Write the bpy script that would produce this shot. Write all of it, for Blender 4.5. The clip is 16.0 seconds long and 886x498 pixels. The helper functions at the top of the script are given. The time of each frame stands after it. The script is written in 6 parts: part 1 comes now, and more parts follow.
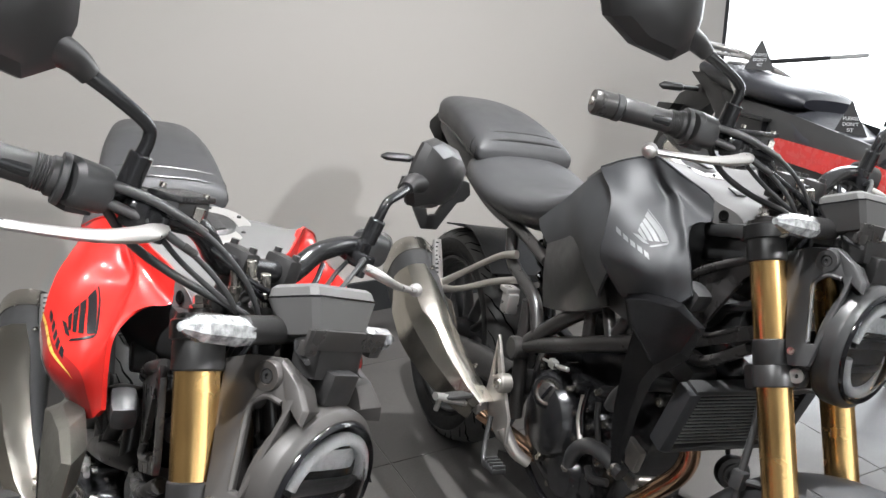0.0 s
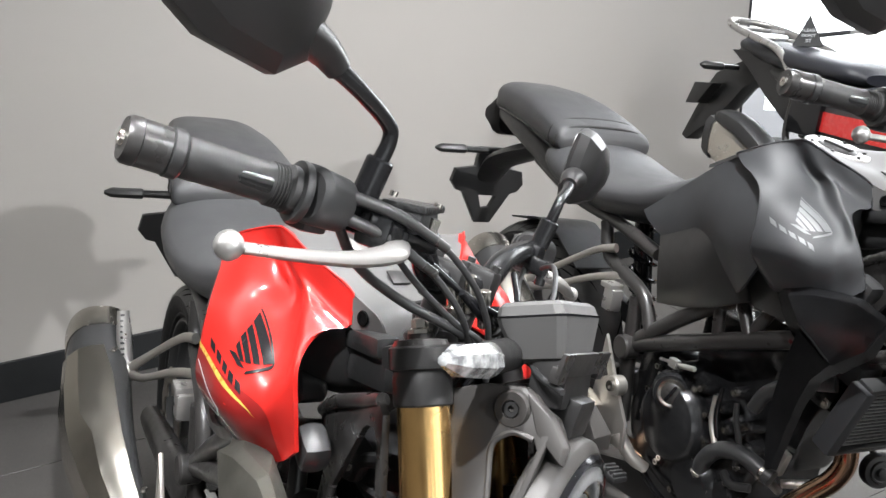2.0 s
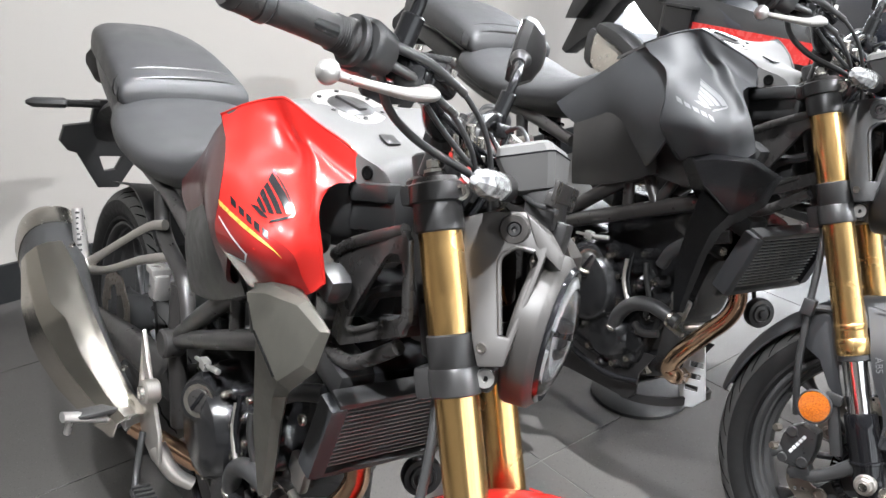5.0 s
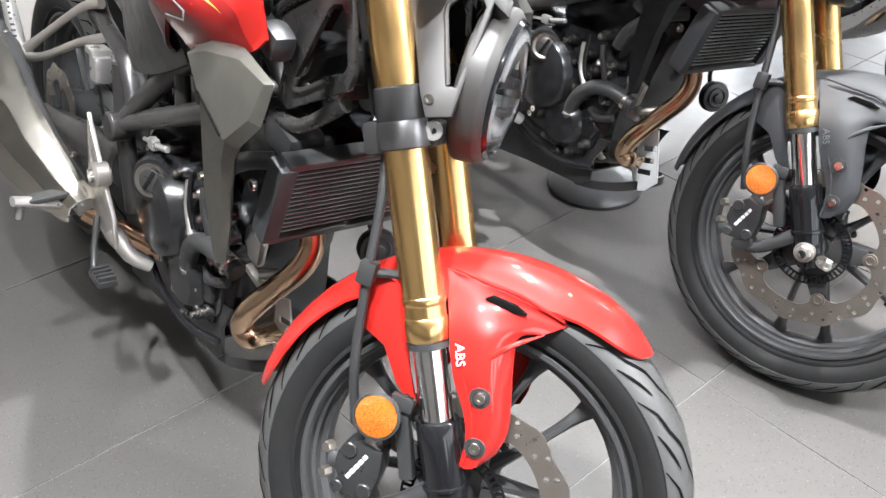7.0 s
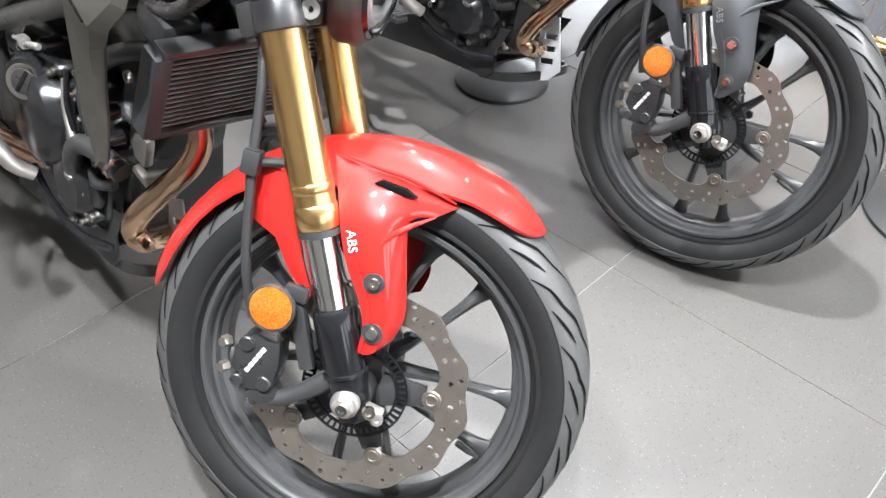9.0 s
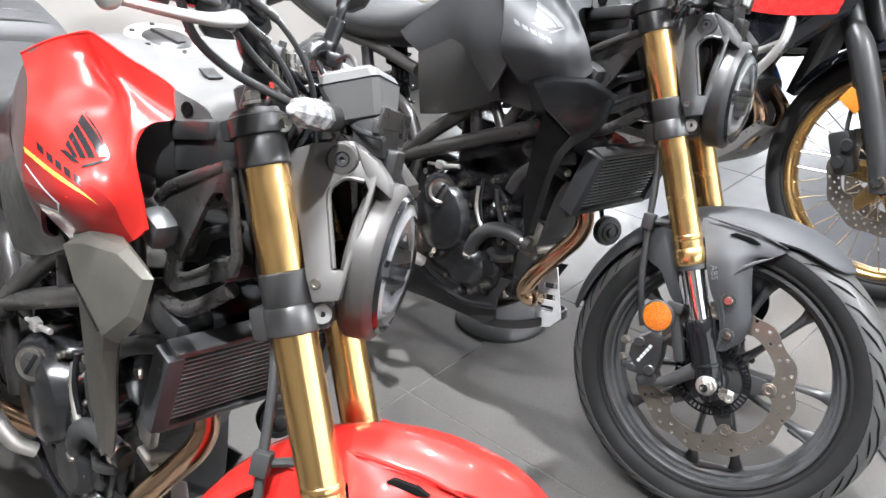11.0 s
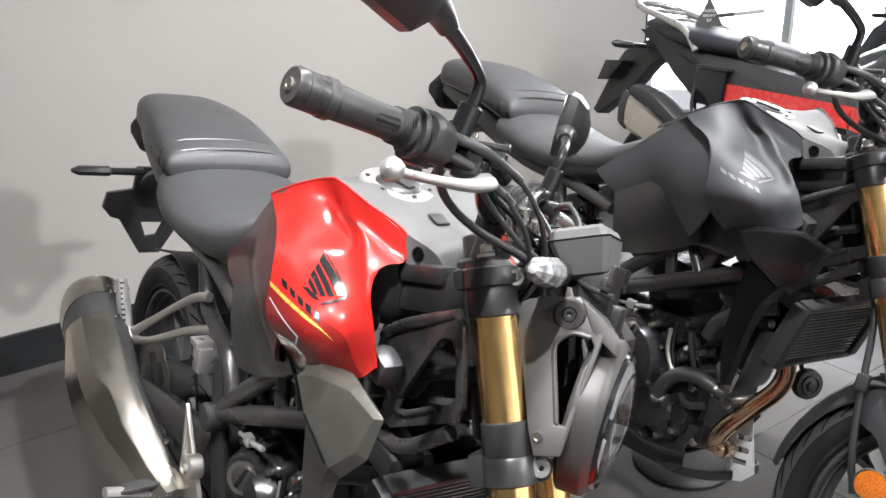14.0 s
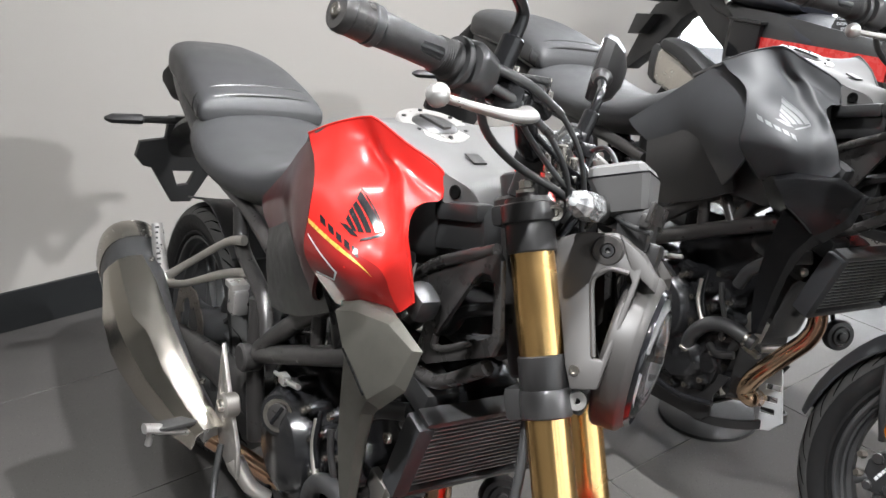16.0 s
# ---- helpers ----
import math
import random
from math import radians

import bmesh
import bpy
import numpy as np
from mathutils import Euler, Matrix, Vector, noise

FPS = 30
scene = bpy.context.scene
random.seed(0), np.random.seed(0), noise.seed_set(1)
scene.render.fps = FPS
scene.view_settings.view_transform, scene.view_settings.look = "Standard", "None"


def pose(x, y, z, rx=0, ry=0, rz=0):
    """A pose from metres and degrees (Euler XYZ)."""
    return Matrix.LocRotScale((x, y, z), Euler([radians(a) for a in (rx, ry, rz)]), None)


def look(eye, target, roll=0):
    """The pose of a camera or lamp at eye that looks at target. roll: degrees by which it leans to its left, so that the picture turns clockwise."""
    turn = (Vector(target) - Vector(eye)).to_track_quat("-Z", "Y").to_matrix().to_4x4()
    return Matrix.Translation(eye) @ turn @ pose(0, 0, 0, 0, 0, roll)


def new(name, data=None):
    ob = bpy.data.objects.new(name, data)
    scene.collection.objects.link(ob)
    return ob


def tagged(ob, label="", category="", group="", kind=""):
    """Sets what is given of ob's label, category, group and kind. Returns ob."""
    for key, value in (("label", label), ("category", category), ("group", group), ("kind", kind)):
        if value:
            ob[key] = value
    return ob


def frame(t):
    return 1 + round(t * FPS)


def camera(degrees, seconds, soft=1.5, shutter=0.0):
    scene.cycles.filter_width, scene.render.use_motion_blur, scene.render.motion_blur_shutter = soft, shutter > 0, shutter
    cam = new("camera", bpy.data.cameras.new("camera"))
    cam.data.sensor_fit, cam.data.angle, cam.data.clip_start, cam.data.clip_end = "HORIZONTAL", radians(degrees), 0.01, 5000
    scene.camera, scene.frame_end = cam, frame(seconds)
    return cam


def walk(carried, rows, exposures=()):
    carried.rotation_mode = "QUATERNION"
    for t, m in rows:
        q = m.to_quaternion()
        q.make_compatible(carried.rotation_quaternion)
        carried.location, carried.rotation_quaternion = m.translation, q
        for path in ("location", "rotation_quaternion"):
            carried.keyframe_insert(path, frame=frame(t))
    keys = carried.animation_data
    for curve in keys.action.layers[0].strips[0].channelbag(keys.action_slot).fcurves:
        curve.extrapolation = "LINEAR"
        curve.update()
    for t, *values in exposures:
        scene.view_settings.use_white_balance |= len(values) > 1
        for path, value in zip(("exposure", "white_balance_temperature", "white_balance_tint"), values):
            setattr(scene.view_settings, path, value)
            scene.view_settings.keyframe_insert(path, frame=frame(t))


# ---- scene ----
cam = camera(54.7, 16.0)
METRES, EYE, TILT, LEAN, TURN = 1.06, 1.321, -18.67, 0.0, 0.0
ROWS = [
    (0.0, 0.0, 0.0, 0.0, 0.0, 0.0, -0.0),
    (0.5, -0.0708, 0.0079, -0.004, -0.07, 0.01, -0.0),
    (1.0, -0.1548, 0.0615, 0.0037, -0.33, -0.21, 0.58),
    (1.5, -0.23, 0.1017, 0.0202, -1.89, -0.95, 1.89),
    (2.0, -0.2698, 0.118, 0.0275, -2.56, -0.94, 2.12),
    (2.5, -0.307, 0.1163, 0.0261, -3.11, -0.79, 2.14),
    (3.0, -0.3726, 0.0764, 0.0145, -5.71, -0.66, 2.72),
    (5.5, -0.448, -0.0198, -0.0727, -12.66, -8.22, 4.16),
    (6.0, -0.4449, -0.0187, -0.0919, -13.17, -11.18, 4.35),
    (6.5, -0.4427, -0.0213, -0.1134, -13.88, -14.12, 4.54),
    (7.0, -0.4395, -0.031, -0.1382, -14.63, -17.19, 4.49),
    (7.5, -0.4246, -0.033, -0.166, -15.1, -21.05, 4.29),
    (8.0, -0.4176, -0.0321, -0.1837, -15.89, -23.97, 4.31),
    (8.5, -0.4092, -0.0411, -0.1926, -17.81, -25.3, 4.77),
    (9.0, -0.4016, -0.0412, -0.1764, -20.05, -23.46, 5.32),
    (9.5, -0.3889, -0.0334, -0.1406, -21.6, -19.39, 5.89),
    (10.0, -0.3909, -0.0237, -0.1144, -21.65, -16.01, 6.23),
    (12.5, -0.4201, -0.0038, -0.0245, -17.23, -4.59, 5.57),
    (13.0, -0.4384, -0.0008, -0.0177, -14.75, -3.38, 5.2),
    (13.5, -0.4576, -0.001, -0.015, -12.25, -2.56, 4.66),
    (14.0, -0.4738, -0.0042, -0.0149, -10.41, -2.19, 4.14),
    (14.5, -0.4883, -0.004, -0.0109, -8.8, -1.93, 3.45),
    (15.0, -0.4938, -0.0013, -0.0134, -8.3, -1.97, 3.24),
    (15.5, -0.4953, -0.0061, -0.0243, -8.44, -2.64, 3.46),
    (16.0, -0.4958, -0.0081, -0.0437, -8.95, -4.56, 3.73),
]
walk(cam, [(t, pose(0, 0, EYE, TILT, LEAN, TURN) @ pose(METRES * x, METRES * y, METRES * z, 90 + pitch, roll, yaw)) for t, x, y, z, yaw, pitch, roll in ROWS],
     [(0.0, -0.04, 6480, 10), (2.5, -0.02, 6480, 10), (5.5, 0.60, 6350, 10), (7.0, 0.78, 6350, 10), (9.5, 0.82, 6300, 10), (10.5, 0.80, 6300, 10),
      (12.5, 0.46, 6300, 10), (13.2, 0.28, 6350, 10), (14.0, 0.12, 6480, 10), (16.0, 0.12, 6450, 10)])

# Room axes: u along the back wall, n out of it into the wall, turned against the camera's axes.
ROOM = pose(0, 0, 0, 0, 0, 25.4)

# ---------- light ----------
world = bpy.data.worlds.new("world")
scene.world = world
world.use_nodes = True
wn = world.node_tree
sky = wn.nodes.new("ShaderNodeTexSky")
sky.sky_type, sky.sun_disc = "NISHITA", False
sky.sun_elevation, sky.sun_rotation = radians(40), radians(60)
wn.nodes["Background"].inputs["Strength"].default_value = 0.15
wn.links.new(sky.outputs[0], wn.nodes["Background"].inputs["Color"])


def area_lamp(name, m, sx, sy, watts, colour=(1, 1, 1), spread=180):
    data = bpy.data.lights.new(name, "AREA")
    data.shape, data.size, data.size_y, data.energy, data.color = "RECTANGLE", sx, sy, watts, colour
    data.spread = radians(spread)
    ob = new(name, data)
    ob.matrix_world = m
    return ob


# Daylight at the glazed end, unseen front fill lamps, the showroom's ceiling spots.
area_lamp("window_daylight", ROOM @ look((5.7, 2.75, 1.5), (1.2, -0.8, 0.6)), 4.0, 2.7, 225, (0.95, 0.98, 1.0))
# Added fill from the camera's side; the front wall has no panes.
for u, wide in ((-1.3, 1.05), (0.3, 0.85), (2.0, 1.05), (3.7, 1.05), (5.1, 1.05)):
    area_lamp("front_fill", ROOM @ look((u, -4.8, 1.6), (u - 2.0, 2.5, 0.9)), wide, 2.3, 21 * wide, (0.91, 0.965, 1.0))
for u, n, watts, spread in ((-0.75, 0.75, 24, 80), (-0.45, 0.20, 33, 90), (0.85, 1.10, 62, 120), (1.85, 0.75, 8, 120), (1.70, 1.90, 14, 120), (0.5, -0.9, 16, 120)):
    area_lamp("ceiling_spot_light", ROOM @ look((u, n, 2.93), (u + 0.05, n + 0.10, 0)), 0.05, 0.05, watts, (0.98, 0.99, 1.0), spread)
area_lamp("track_spot_light", ROOM @ look((2.3, -1.75, 2.9), (0.2, 0.75, 0.1)), 0.10, 0.10, 46, (0.98, 0.99, 1.0), 100)


# ---------- materials ----------
def material(name, colour, rough=0.5, metal=0.0, colour2=None, scale=8.0, bump=0.0, bump_scale=200.0, coat=0.0, rough_var=0.08, spec=0.5, detail=6.0):
    """A surface of two colours mixed by noise, with fine relief and uneven gloss; scales are per metre."""
    m = bpy.data.materials.new(name)
    m.use_nodes = True
    nt, lk = m.node_tree.nodes, m.node_tree.links
    b = nt["Principled BSDF"]
    co = nt.new("ShaderNodeTexCoord")
    n1 = nt.new("ShaderNodeTexNoise")
    n1.inputs["Scale"].default_value, n1.inputs["Detail"].default_value = scale, detail
    lk.new(co.outputs["Object"], n1.inputs["Vector"])
    mix = nt.new("ShaderNodeMix")
    mix.data_type = "RGBA"
    c2 = colour2 or tuple(min(1, c * 0.82) for c in colour)
    mix.inputs["A"].default_value, mix.inputs["B"].default_value = (*colour, 1), (*c2, 1)
    ramp = nt.new("ShaderNodeMapRange")
    ramp.inputs["From Min"].default_value, ramp.inputs["From Max"].default_value = 0.35, 0.65
    lk.new(n1.outputs["Fac"], ramp.inputs["Value"])
    lk.new(ramp.outputs["Result"], mix.inputs["Factor"])
    lk.new(mix.outputs["Result"], b.inputs["Base Color"])
    n2 = nt.new("ShaderNodeTexNoise")
    n2.inputs["Scale"].default_value, n2.inputs["Detail"].default_value = scale * 5, 4
    lk.new(co.outputs["Object"], n2.inputs["Vector"])
    rr = nt.new("ShaderNodeMapRange")
    rr.inputs["From Min"].default_value, rr.inputs["From Max"].default_value = 0.3, 0.7
    rr.inputs["To Min"].default_value, rr.inputs["To Max"].default_value = max(0.02, rough - rough_var), min(1, rough + rough_var)
    lk.new(n2.outputs["Fac"], rr.inputs["Value"])
    lk.new(rr.outputs["Result"], b.inputs["Roughness"])
    b.inputs["Metallic"].default_value = metal
    b.inputs["Coat Weight"].default_value = coat
    b.inputs["Coat Roughness"].default_value = 0.035
    b.inputs["Specular IOR Level"].default_value = spec
    if bump:
        n3 = nt.new("ShaderNodeTexNoise")
        n3.inputs["Scale"].default_value, n3.inputs["Detail"].default_value = bump_scale, 3
        lk.new(co.outputs["Object"], n3.inputs["Vector"])
        bp = nt.new("ShaderNodeBump")
        bp.inputs["Strength"].default_value, bp.inputs["Distance"].default_value = bump, 0.002
        lk.new(n3.outputs["Fac"], bp.inputs["Height"])
        lk.new(bp.outputs["Normal"], b.inputs["Normal"])
    return m


def glass(name, tint=(1, 1, 1), rough=0.02):
    m = bpy.data.materials.new(name)
    m.use_nodes = True
    b = m.node_tree.nodes["Principled BSDF"]
    b.inputs["Base Color"].default_value = (*tint, 1)
    b.inputs["Roughness"].default_value = rough
    b.inputs["Transmission Weight"].default_value = 1.0
    b.inputs["IOR"].default_value = 1.3
    return m


RED = material("red_paint", (0.43, 0.017, 0.013), 0.36, 0.0, (0.41, 0.015, 0.012), 3, coat=1.0, rough_var=0.02, spec=0.12)
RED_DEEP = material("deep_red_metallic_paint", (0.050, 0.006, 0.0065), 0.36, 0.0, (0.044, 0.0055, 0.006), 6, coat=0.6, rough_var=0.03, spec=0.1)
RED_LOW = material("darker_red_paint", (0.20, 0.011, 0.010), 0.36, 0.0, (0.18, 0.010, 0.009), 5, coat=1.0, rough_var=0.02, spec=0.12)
BLACK_PAINT = material("matt_black_paint", (0.027, 0.028, 0.031), 0.62, 0.0, (0.025, 0.026, 0.028), 4, 0.02, 900, rough_var=0.03)
GREY_PAINT = material("matt_grey_paint", (0.088, 0.086, 0.085), 0.55, 0.0, (0.081, 0.079, 0.078), 6, 0.03, 1500, rough_var=0.03, spec=0.35)
GREY_BLACK = material("satin_black_plastic", (0.023, 0.022, 0.022), 0.36, 0.0, (0.019, 0.0185, 0.0185), 10, 0.06, 1500, rough_var=0.05)
PLASTIC = material("black_plastic", (0.027, 0.027, 0.0275), 0.38, 0.0, (0.032, 0.032, 0.0325), 14, 0.08, 1600, rough_var=0.06)
GLOSS_BLACK = material("gloss_black_plastic", (0.006, 0.006, 0.007), 0.12, 0.0, (0.008, 0.008, 0.009), 20, rough_var=0.03)
RUBBER = material("tyre_rubber", (0.010, 0.010, 0.0105), 0.62, 0.0, (0.013, 0.0127, 0.0125), 18, 0.10, 900, rough_var=0.06, spec=0.3)
# Paler than the sidewall: window light on the crown put into its colour.
TREAD = material("lit_tread_rubber", (0.058, 0.057, 0.056), 0.48, 0.0, (0.048, 0.047, 0.046), 30, 0.10, 1200, rough_var=0.05)
GROOVE = material("tread_groove", (0.004, 0.004, 0.004), 0.95, 0.0, (0.005, 0.005, 0.005), 40, spec=0.05)
GRIP = material("grip_rubber", (0.030, 0.029, 0.029), 0.50, 0.0, (0.026, 0.0255, 0.0255), 30, 0.15, 1300)
SEAT = material("seat_vinyl", (0.056, 0.056, 0.058), 0.45, 0.0, (0.050, 0.050, 0.052), 4, 0.16, 1600, rough_var=0.04, spec=0.45)
SEAT_DARK = material("dark_seat_vinyl", (0.024, 0.025, 0.031), 0.42, 0.0, (0.021, 0.022, 0.027), 4, 0.12, 1600, rough_var=0.04)
GOLD = material("gold_anodised_tube", (0.90, 0.60, 0.27), 0.24, 1.0, (0.88, 0.55, 0.22), 3, rough_var=0.04)
CHROME = material("chrome", (0.80, 0.79, 0.77), 0.10, 1.0, (0.77, 0.77, 0.77), 8, rough_var=0.02)
STEEL = material("brushed_steel", (0.60, 0.57, 0.52), 0.24, 1.0, (0.55, 0.52, 0.48), 14, rough_var=0.04)
ALU = material("cast_aluminium", (0.58, 0.55, 0.51), 0.38, 0.9, (0.53, 0.50, 0.47), 12, 0.05, 900, rough_var=0.05)
SILVER = material("silver_paint", (0.50, 0.485, 0.47), 0.30, 0.75, (0.46, 0.445, 0.43), 10, rough_var=0.04)
DISC = material("brake_disc_steel", (0.36, 0.32, 0.28), 0.33, 0.9, (0.32, 0.285, 0.25), 40, rough_var=0.06)
HEADER = material("heat_tinted_exhaust", (0.52, 0.30, 0.20), 0.18, 1.0, (0.60, 0.46, 0.30), 5, rough_var=0.04)
ENGINE = material("black_engine_paint", (0.011, 0.011, 0.012), 0.20, 0.0, (0.014, 0.014, 0.0145), 14, 0.04, 900, rough_var=0.05)
FRAME = material("satin_black_frame_paint", (0.032, 0.031, 0.030), 0.32, 0.1, (0.034, 0.031, 0.030), 10, 0.05, 900, rough_var=0.05)
NECK = material("satin_dark_grey_steel", (0.040, 0.038, 0.037), 0.30, 0.2, (0.034, 0.032, 0.031), 9, 0.06, 700, rough_var=0.06)
RIM = material("dark_grey_wheel_paint", (0.062, 0.062, 0.063), 0.42, 0.25, (0.054, 0.054, 0.055), 10, rough_var=0.04)
FIN = material("radiator_fin_metal", (0.20, 0.20, 0.20), 0.45, 0.5, (0.18, 0.18, 0.18), 6)
LAMP_GREY = material("satin_brown_grey_paint", (0.042, 0.039, 0.037), 0.46, 0.15, (0.037, 0.034, 0.032), 6, 0.03, 1500, rough_var=0.03, spec=0.45)
SHIELD = material("polished_steel_shield", (0.70, 0.66, 0.59), 0.17, 1.0, (0.63, 0.59, 0.52), 9, 0.02, 60, rough_var=0.04)
SHROUD_GREY = material("metallic_grey_paint", (0.21, 0.20, 0.175), 0.34, 0.55, (0.19, 0.18, 0.158), 30, 0.03, 1800, rough_var=0.04)
INDICATOR = material("clear_faceted_lens", (0.46, 0.47, 0.47), 0.12, 0.2, (0.14, 0.14, 0.145), 90, 0.5, 260, coat=1.0)
LID = material("pebbled_black_plastic", (0.016, 0.016, 0.0165), 0.32, 0.0, (0.022, 0.022, 0.0225), 40, 0.9, 330, rough_var=0.05)
CALIPER = material("black_caliper", (0.022, 0.022, 0.0225), 0.34, 0.1, (0.027, 0.027, 0.0275), 20, 0.08, 900)
AMBER = material("amber_reflector", (0.56, 0.15, 0.004), 0.14, 0.0, (0.26, 0.050, 0.002), 420, 0.9, 700, coat=0.8)
CLEAR = glass("clear_lens", (0.97, 0.98, 1.0))
LENS_INNER = material("bright_reflector", (0.86, 0.86, 0.86), 0.12, 1.0, (0.8, 0.8, 0.8), 60)
LAMP_WHITE = material("pale_lamp_reflector", (0.66, 0.66, 0.65), 0.30, 0.0, (0.58, 0.58, 0.57), 40, coat=0.6)
WHITE_MARK = material("pale_marking", (0.62, 0.63, 0.64), 0.4, 0.1, (0.58, 0.59, 0.60), 30)
DIM_MARK = material("silver_grey_decal", (0.115, 0.118, 0.12), 0.5, 0.0, (0.105, 0.108, 0.11), 30)
BLACK_MARK = material("black_decal", (0.010, 0.009, 0.010), 0.20, 0.0, (0.013, 0.012, 0.013), 30)
GOLD_MARK = material("gold_decal", (0.58, 0.36, 0.07), 0.3, 0.3, (0.52, 0.32, 0.06), 30)
RED_MARK = material("red_decal", (0.60, 0.030, 0.028), 0.26, 0.0, (0.55, 0.026, 0.024), 10, coat=0.6)
ORANGE_LENS = material("orange_lens", (0.75, 0.27, 0.04), 0.2, 0.0, (0.66, 0.22, 0.03), 200)
TAIL_RED = material("tail_lamp_red", (0.16, 0.008, 0.008), 0.15, 0.0, (0.13, 0.006, 0.006), 60, coat=0.5)
WALL = material("warm_grey_wall_paint", (0.455, 0.430, 0.402), 0.6, 0.0, (0.442, 0.418, 0.390), 0.8, 0.05, 260)
CEIL = material("pale_grey_ceiling_paint", (0.42, 0.42, 0.42), 0.8, 0.0, (0.39, 0.39, 0.39), 2)
SKIRT = material("black_skirting", (0.012, 0.013, 0.014), 0.4, 0.0, (0.016, 0.017, 0.018), 10)
MULLION = material("dark_mullion", (0.02, 0.02, 0.021), 0.35, 0.3, (0.026, 0.026, 0.027), 10)
PALE_FRAME = material("pale_grey_frame_paint", (0.50, 0.50, 0.49), 0.4, 0.2, (0.46, 0.46, 0.45), 10)
WHITE_PANEL = material("white_body_paint", (0.70, 0.67, 0.62), 0.26, 0.1, (0.67, 0.64, 0.59), 6, coat=0.5)
NAVY = material("gloss_dark_blue_black_paint", (0.010, 0.011, 0.016), 0.14, 0.2, (0.012, 0.014, 0.021), 8, coat=1.0)
BLUE = material("gloss_blue_paint", (0.010, 0.12, 0.55), 0.3, 0.0, (0.009, 0.11, 0.50), 5, coat=1.0)
CARD = material("black_card", (0.020, 0.020, 0.021), 0.55, 0.0, (0.026, 0.026, 0.027), 30)


def tile_material():
    """Grey terrazzo-look porcelain: pale ground with dark and light specks and soft clouding."""
    m = material("grey_speckled_tile", (0.082, 0.077, 0.073), 0.36, 0.0, (0.069, 0.065, 0.062), 2.2, 0.05, 500, rough_var=0.05, detail=4.0, spec=0.4)
    nt, lk = m.node_tree.nodes, m.node_tree.links
    b = nt["Principled BSDF"]
    base = b.inputs["Base Color"].links[0].from_socket
    co = nt.new("ShaderNodeTexCoord")
    for scale, low, high, tone in ((170, 0.16, 0.26, (0.045, 0.043, 0.041, 1)), (130, 0.09, 0.15, (0.15, 0.147, 0.143, 1)), (60, 0.08, 0.12, (0.045, 0.043, 0.041, 1))):
        v = nt.new("ShaderNodeTexVoronoi")
        v.inputs["Scale"].default_value = scale
        lk.new(co.outputs["Object"], v.inputs["Vector"])
        r = nt.new("ShaderNodeMapRange")
        r.inputs["From Min"].default_value, r.inputs["From Max"].default_value = low, high
        r.inputs["To Min"].default_value, r.inputs["To Max"].default_value = 1.0, 0.0
        lk.new(v.outputs["Distance"], r.inputs["Value"])
        pick = nt.new("ShaderNodeTexNoise")
        pick.inputs["Scale"].default_value = scale * 0.5
        lk.new(co.outputs["Object"], pick.inputs["Vector"])
        gate = nt.new("ShaderNodeMath")
        gate.operation = "GREATER_THAN"
        gate.inputs[1].default_value = 0.46
        lk.new(pick.outputs["Fac"], gate.inputs[0])
        mul = nt.new("ShaderNodeMath")
        mul.operation = "MULTIPLY"
        lk.new(r.outputs["Result"], mul.inputs[0])
        lk.new(gate.outputs[0], mul.inputs[1])
        mx = nt.new("ShaderNodeMix")
        mx.data_type = "RGBA"
        mx.inputs["B"].default_value = tone
        lk.new(mul.outputs[0], mx.inputs["Factor"])
        lk.new(base, mx.inputs["A"])
        base = mx.outputs["Result"]
    lk.new(base, b.inputs["Base Color"])
    return m


TILE = tile_material()
GROUT = material("grey_grout", (0.20, 0.196, 0.19), 0.8, 0.0, (0.17, 0.167, 0.16), 30)


# ---------- mesh helpers ----------
def part(name, bm, mat, parent=None, label="", smooth=True, angle=40):
    """Link a bmesh as one mesh object, under a thing or a part."""
    bmesh.ops.recalc_face_normals(bm, faces=bm.faces)
    me = bpy.data.meshes.new(name)
    for f in bm.faces:
        f.smooth = smooth
    if smooth:
        lim = radians(angle)
        for e in bm.edges:
            if len(e.link_faces) == 2 and e.calc_face_angle(0) > lim:
                e.smooth = False
    bm.to_mesh(me)
    bm.free()
    me.materials.append(mat)
    ob = new(name, me)
    if parent is not None:
        ob.parent = parent
    if label:
        tagged(ob, label)
    return ob


def joined(*bms):
    out = bmesh.new()
    for b in bms:
        me = bpy.data.meshes.new("tmp")
        b.to_mesh(me)
        b.free()
        out.from_mesh(me)
        bpy.data.meshes.remove(me)
    return out


def moved(bm, m):
    bm.transform(m)
    return bm


def mirrored(bm):
    bm.transform(Matrix.Diagonal((1, -1, 1, 1)))
    bmesh.ops.reverse_faces(bm, faces=bm.faces)
    return bm


def box(cx, cy, cz, sx, sy, sz, bevel=0.004, m=None, seg=2):
    bm = bmesh.new()
    bmesh.ops.create_cube(bm, size=1)
    bm.transform(Matrix.Diagonal((sx, sy, sz, 1)))
    if bevel:
        bmesh.ops.bevel(bm, geom=bm.edges[:], offset=min(bevel, 0.45 * min(sx, sy, sz)), segments=seg, affect="EDGES", profile=0.6)
    if m is not None:
        bm.transform(m)
    bm.transform(Matrix.Translation((cx, cy, cz)))
    return bm


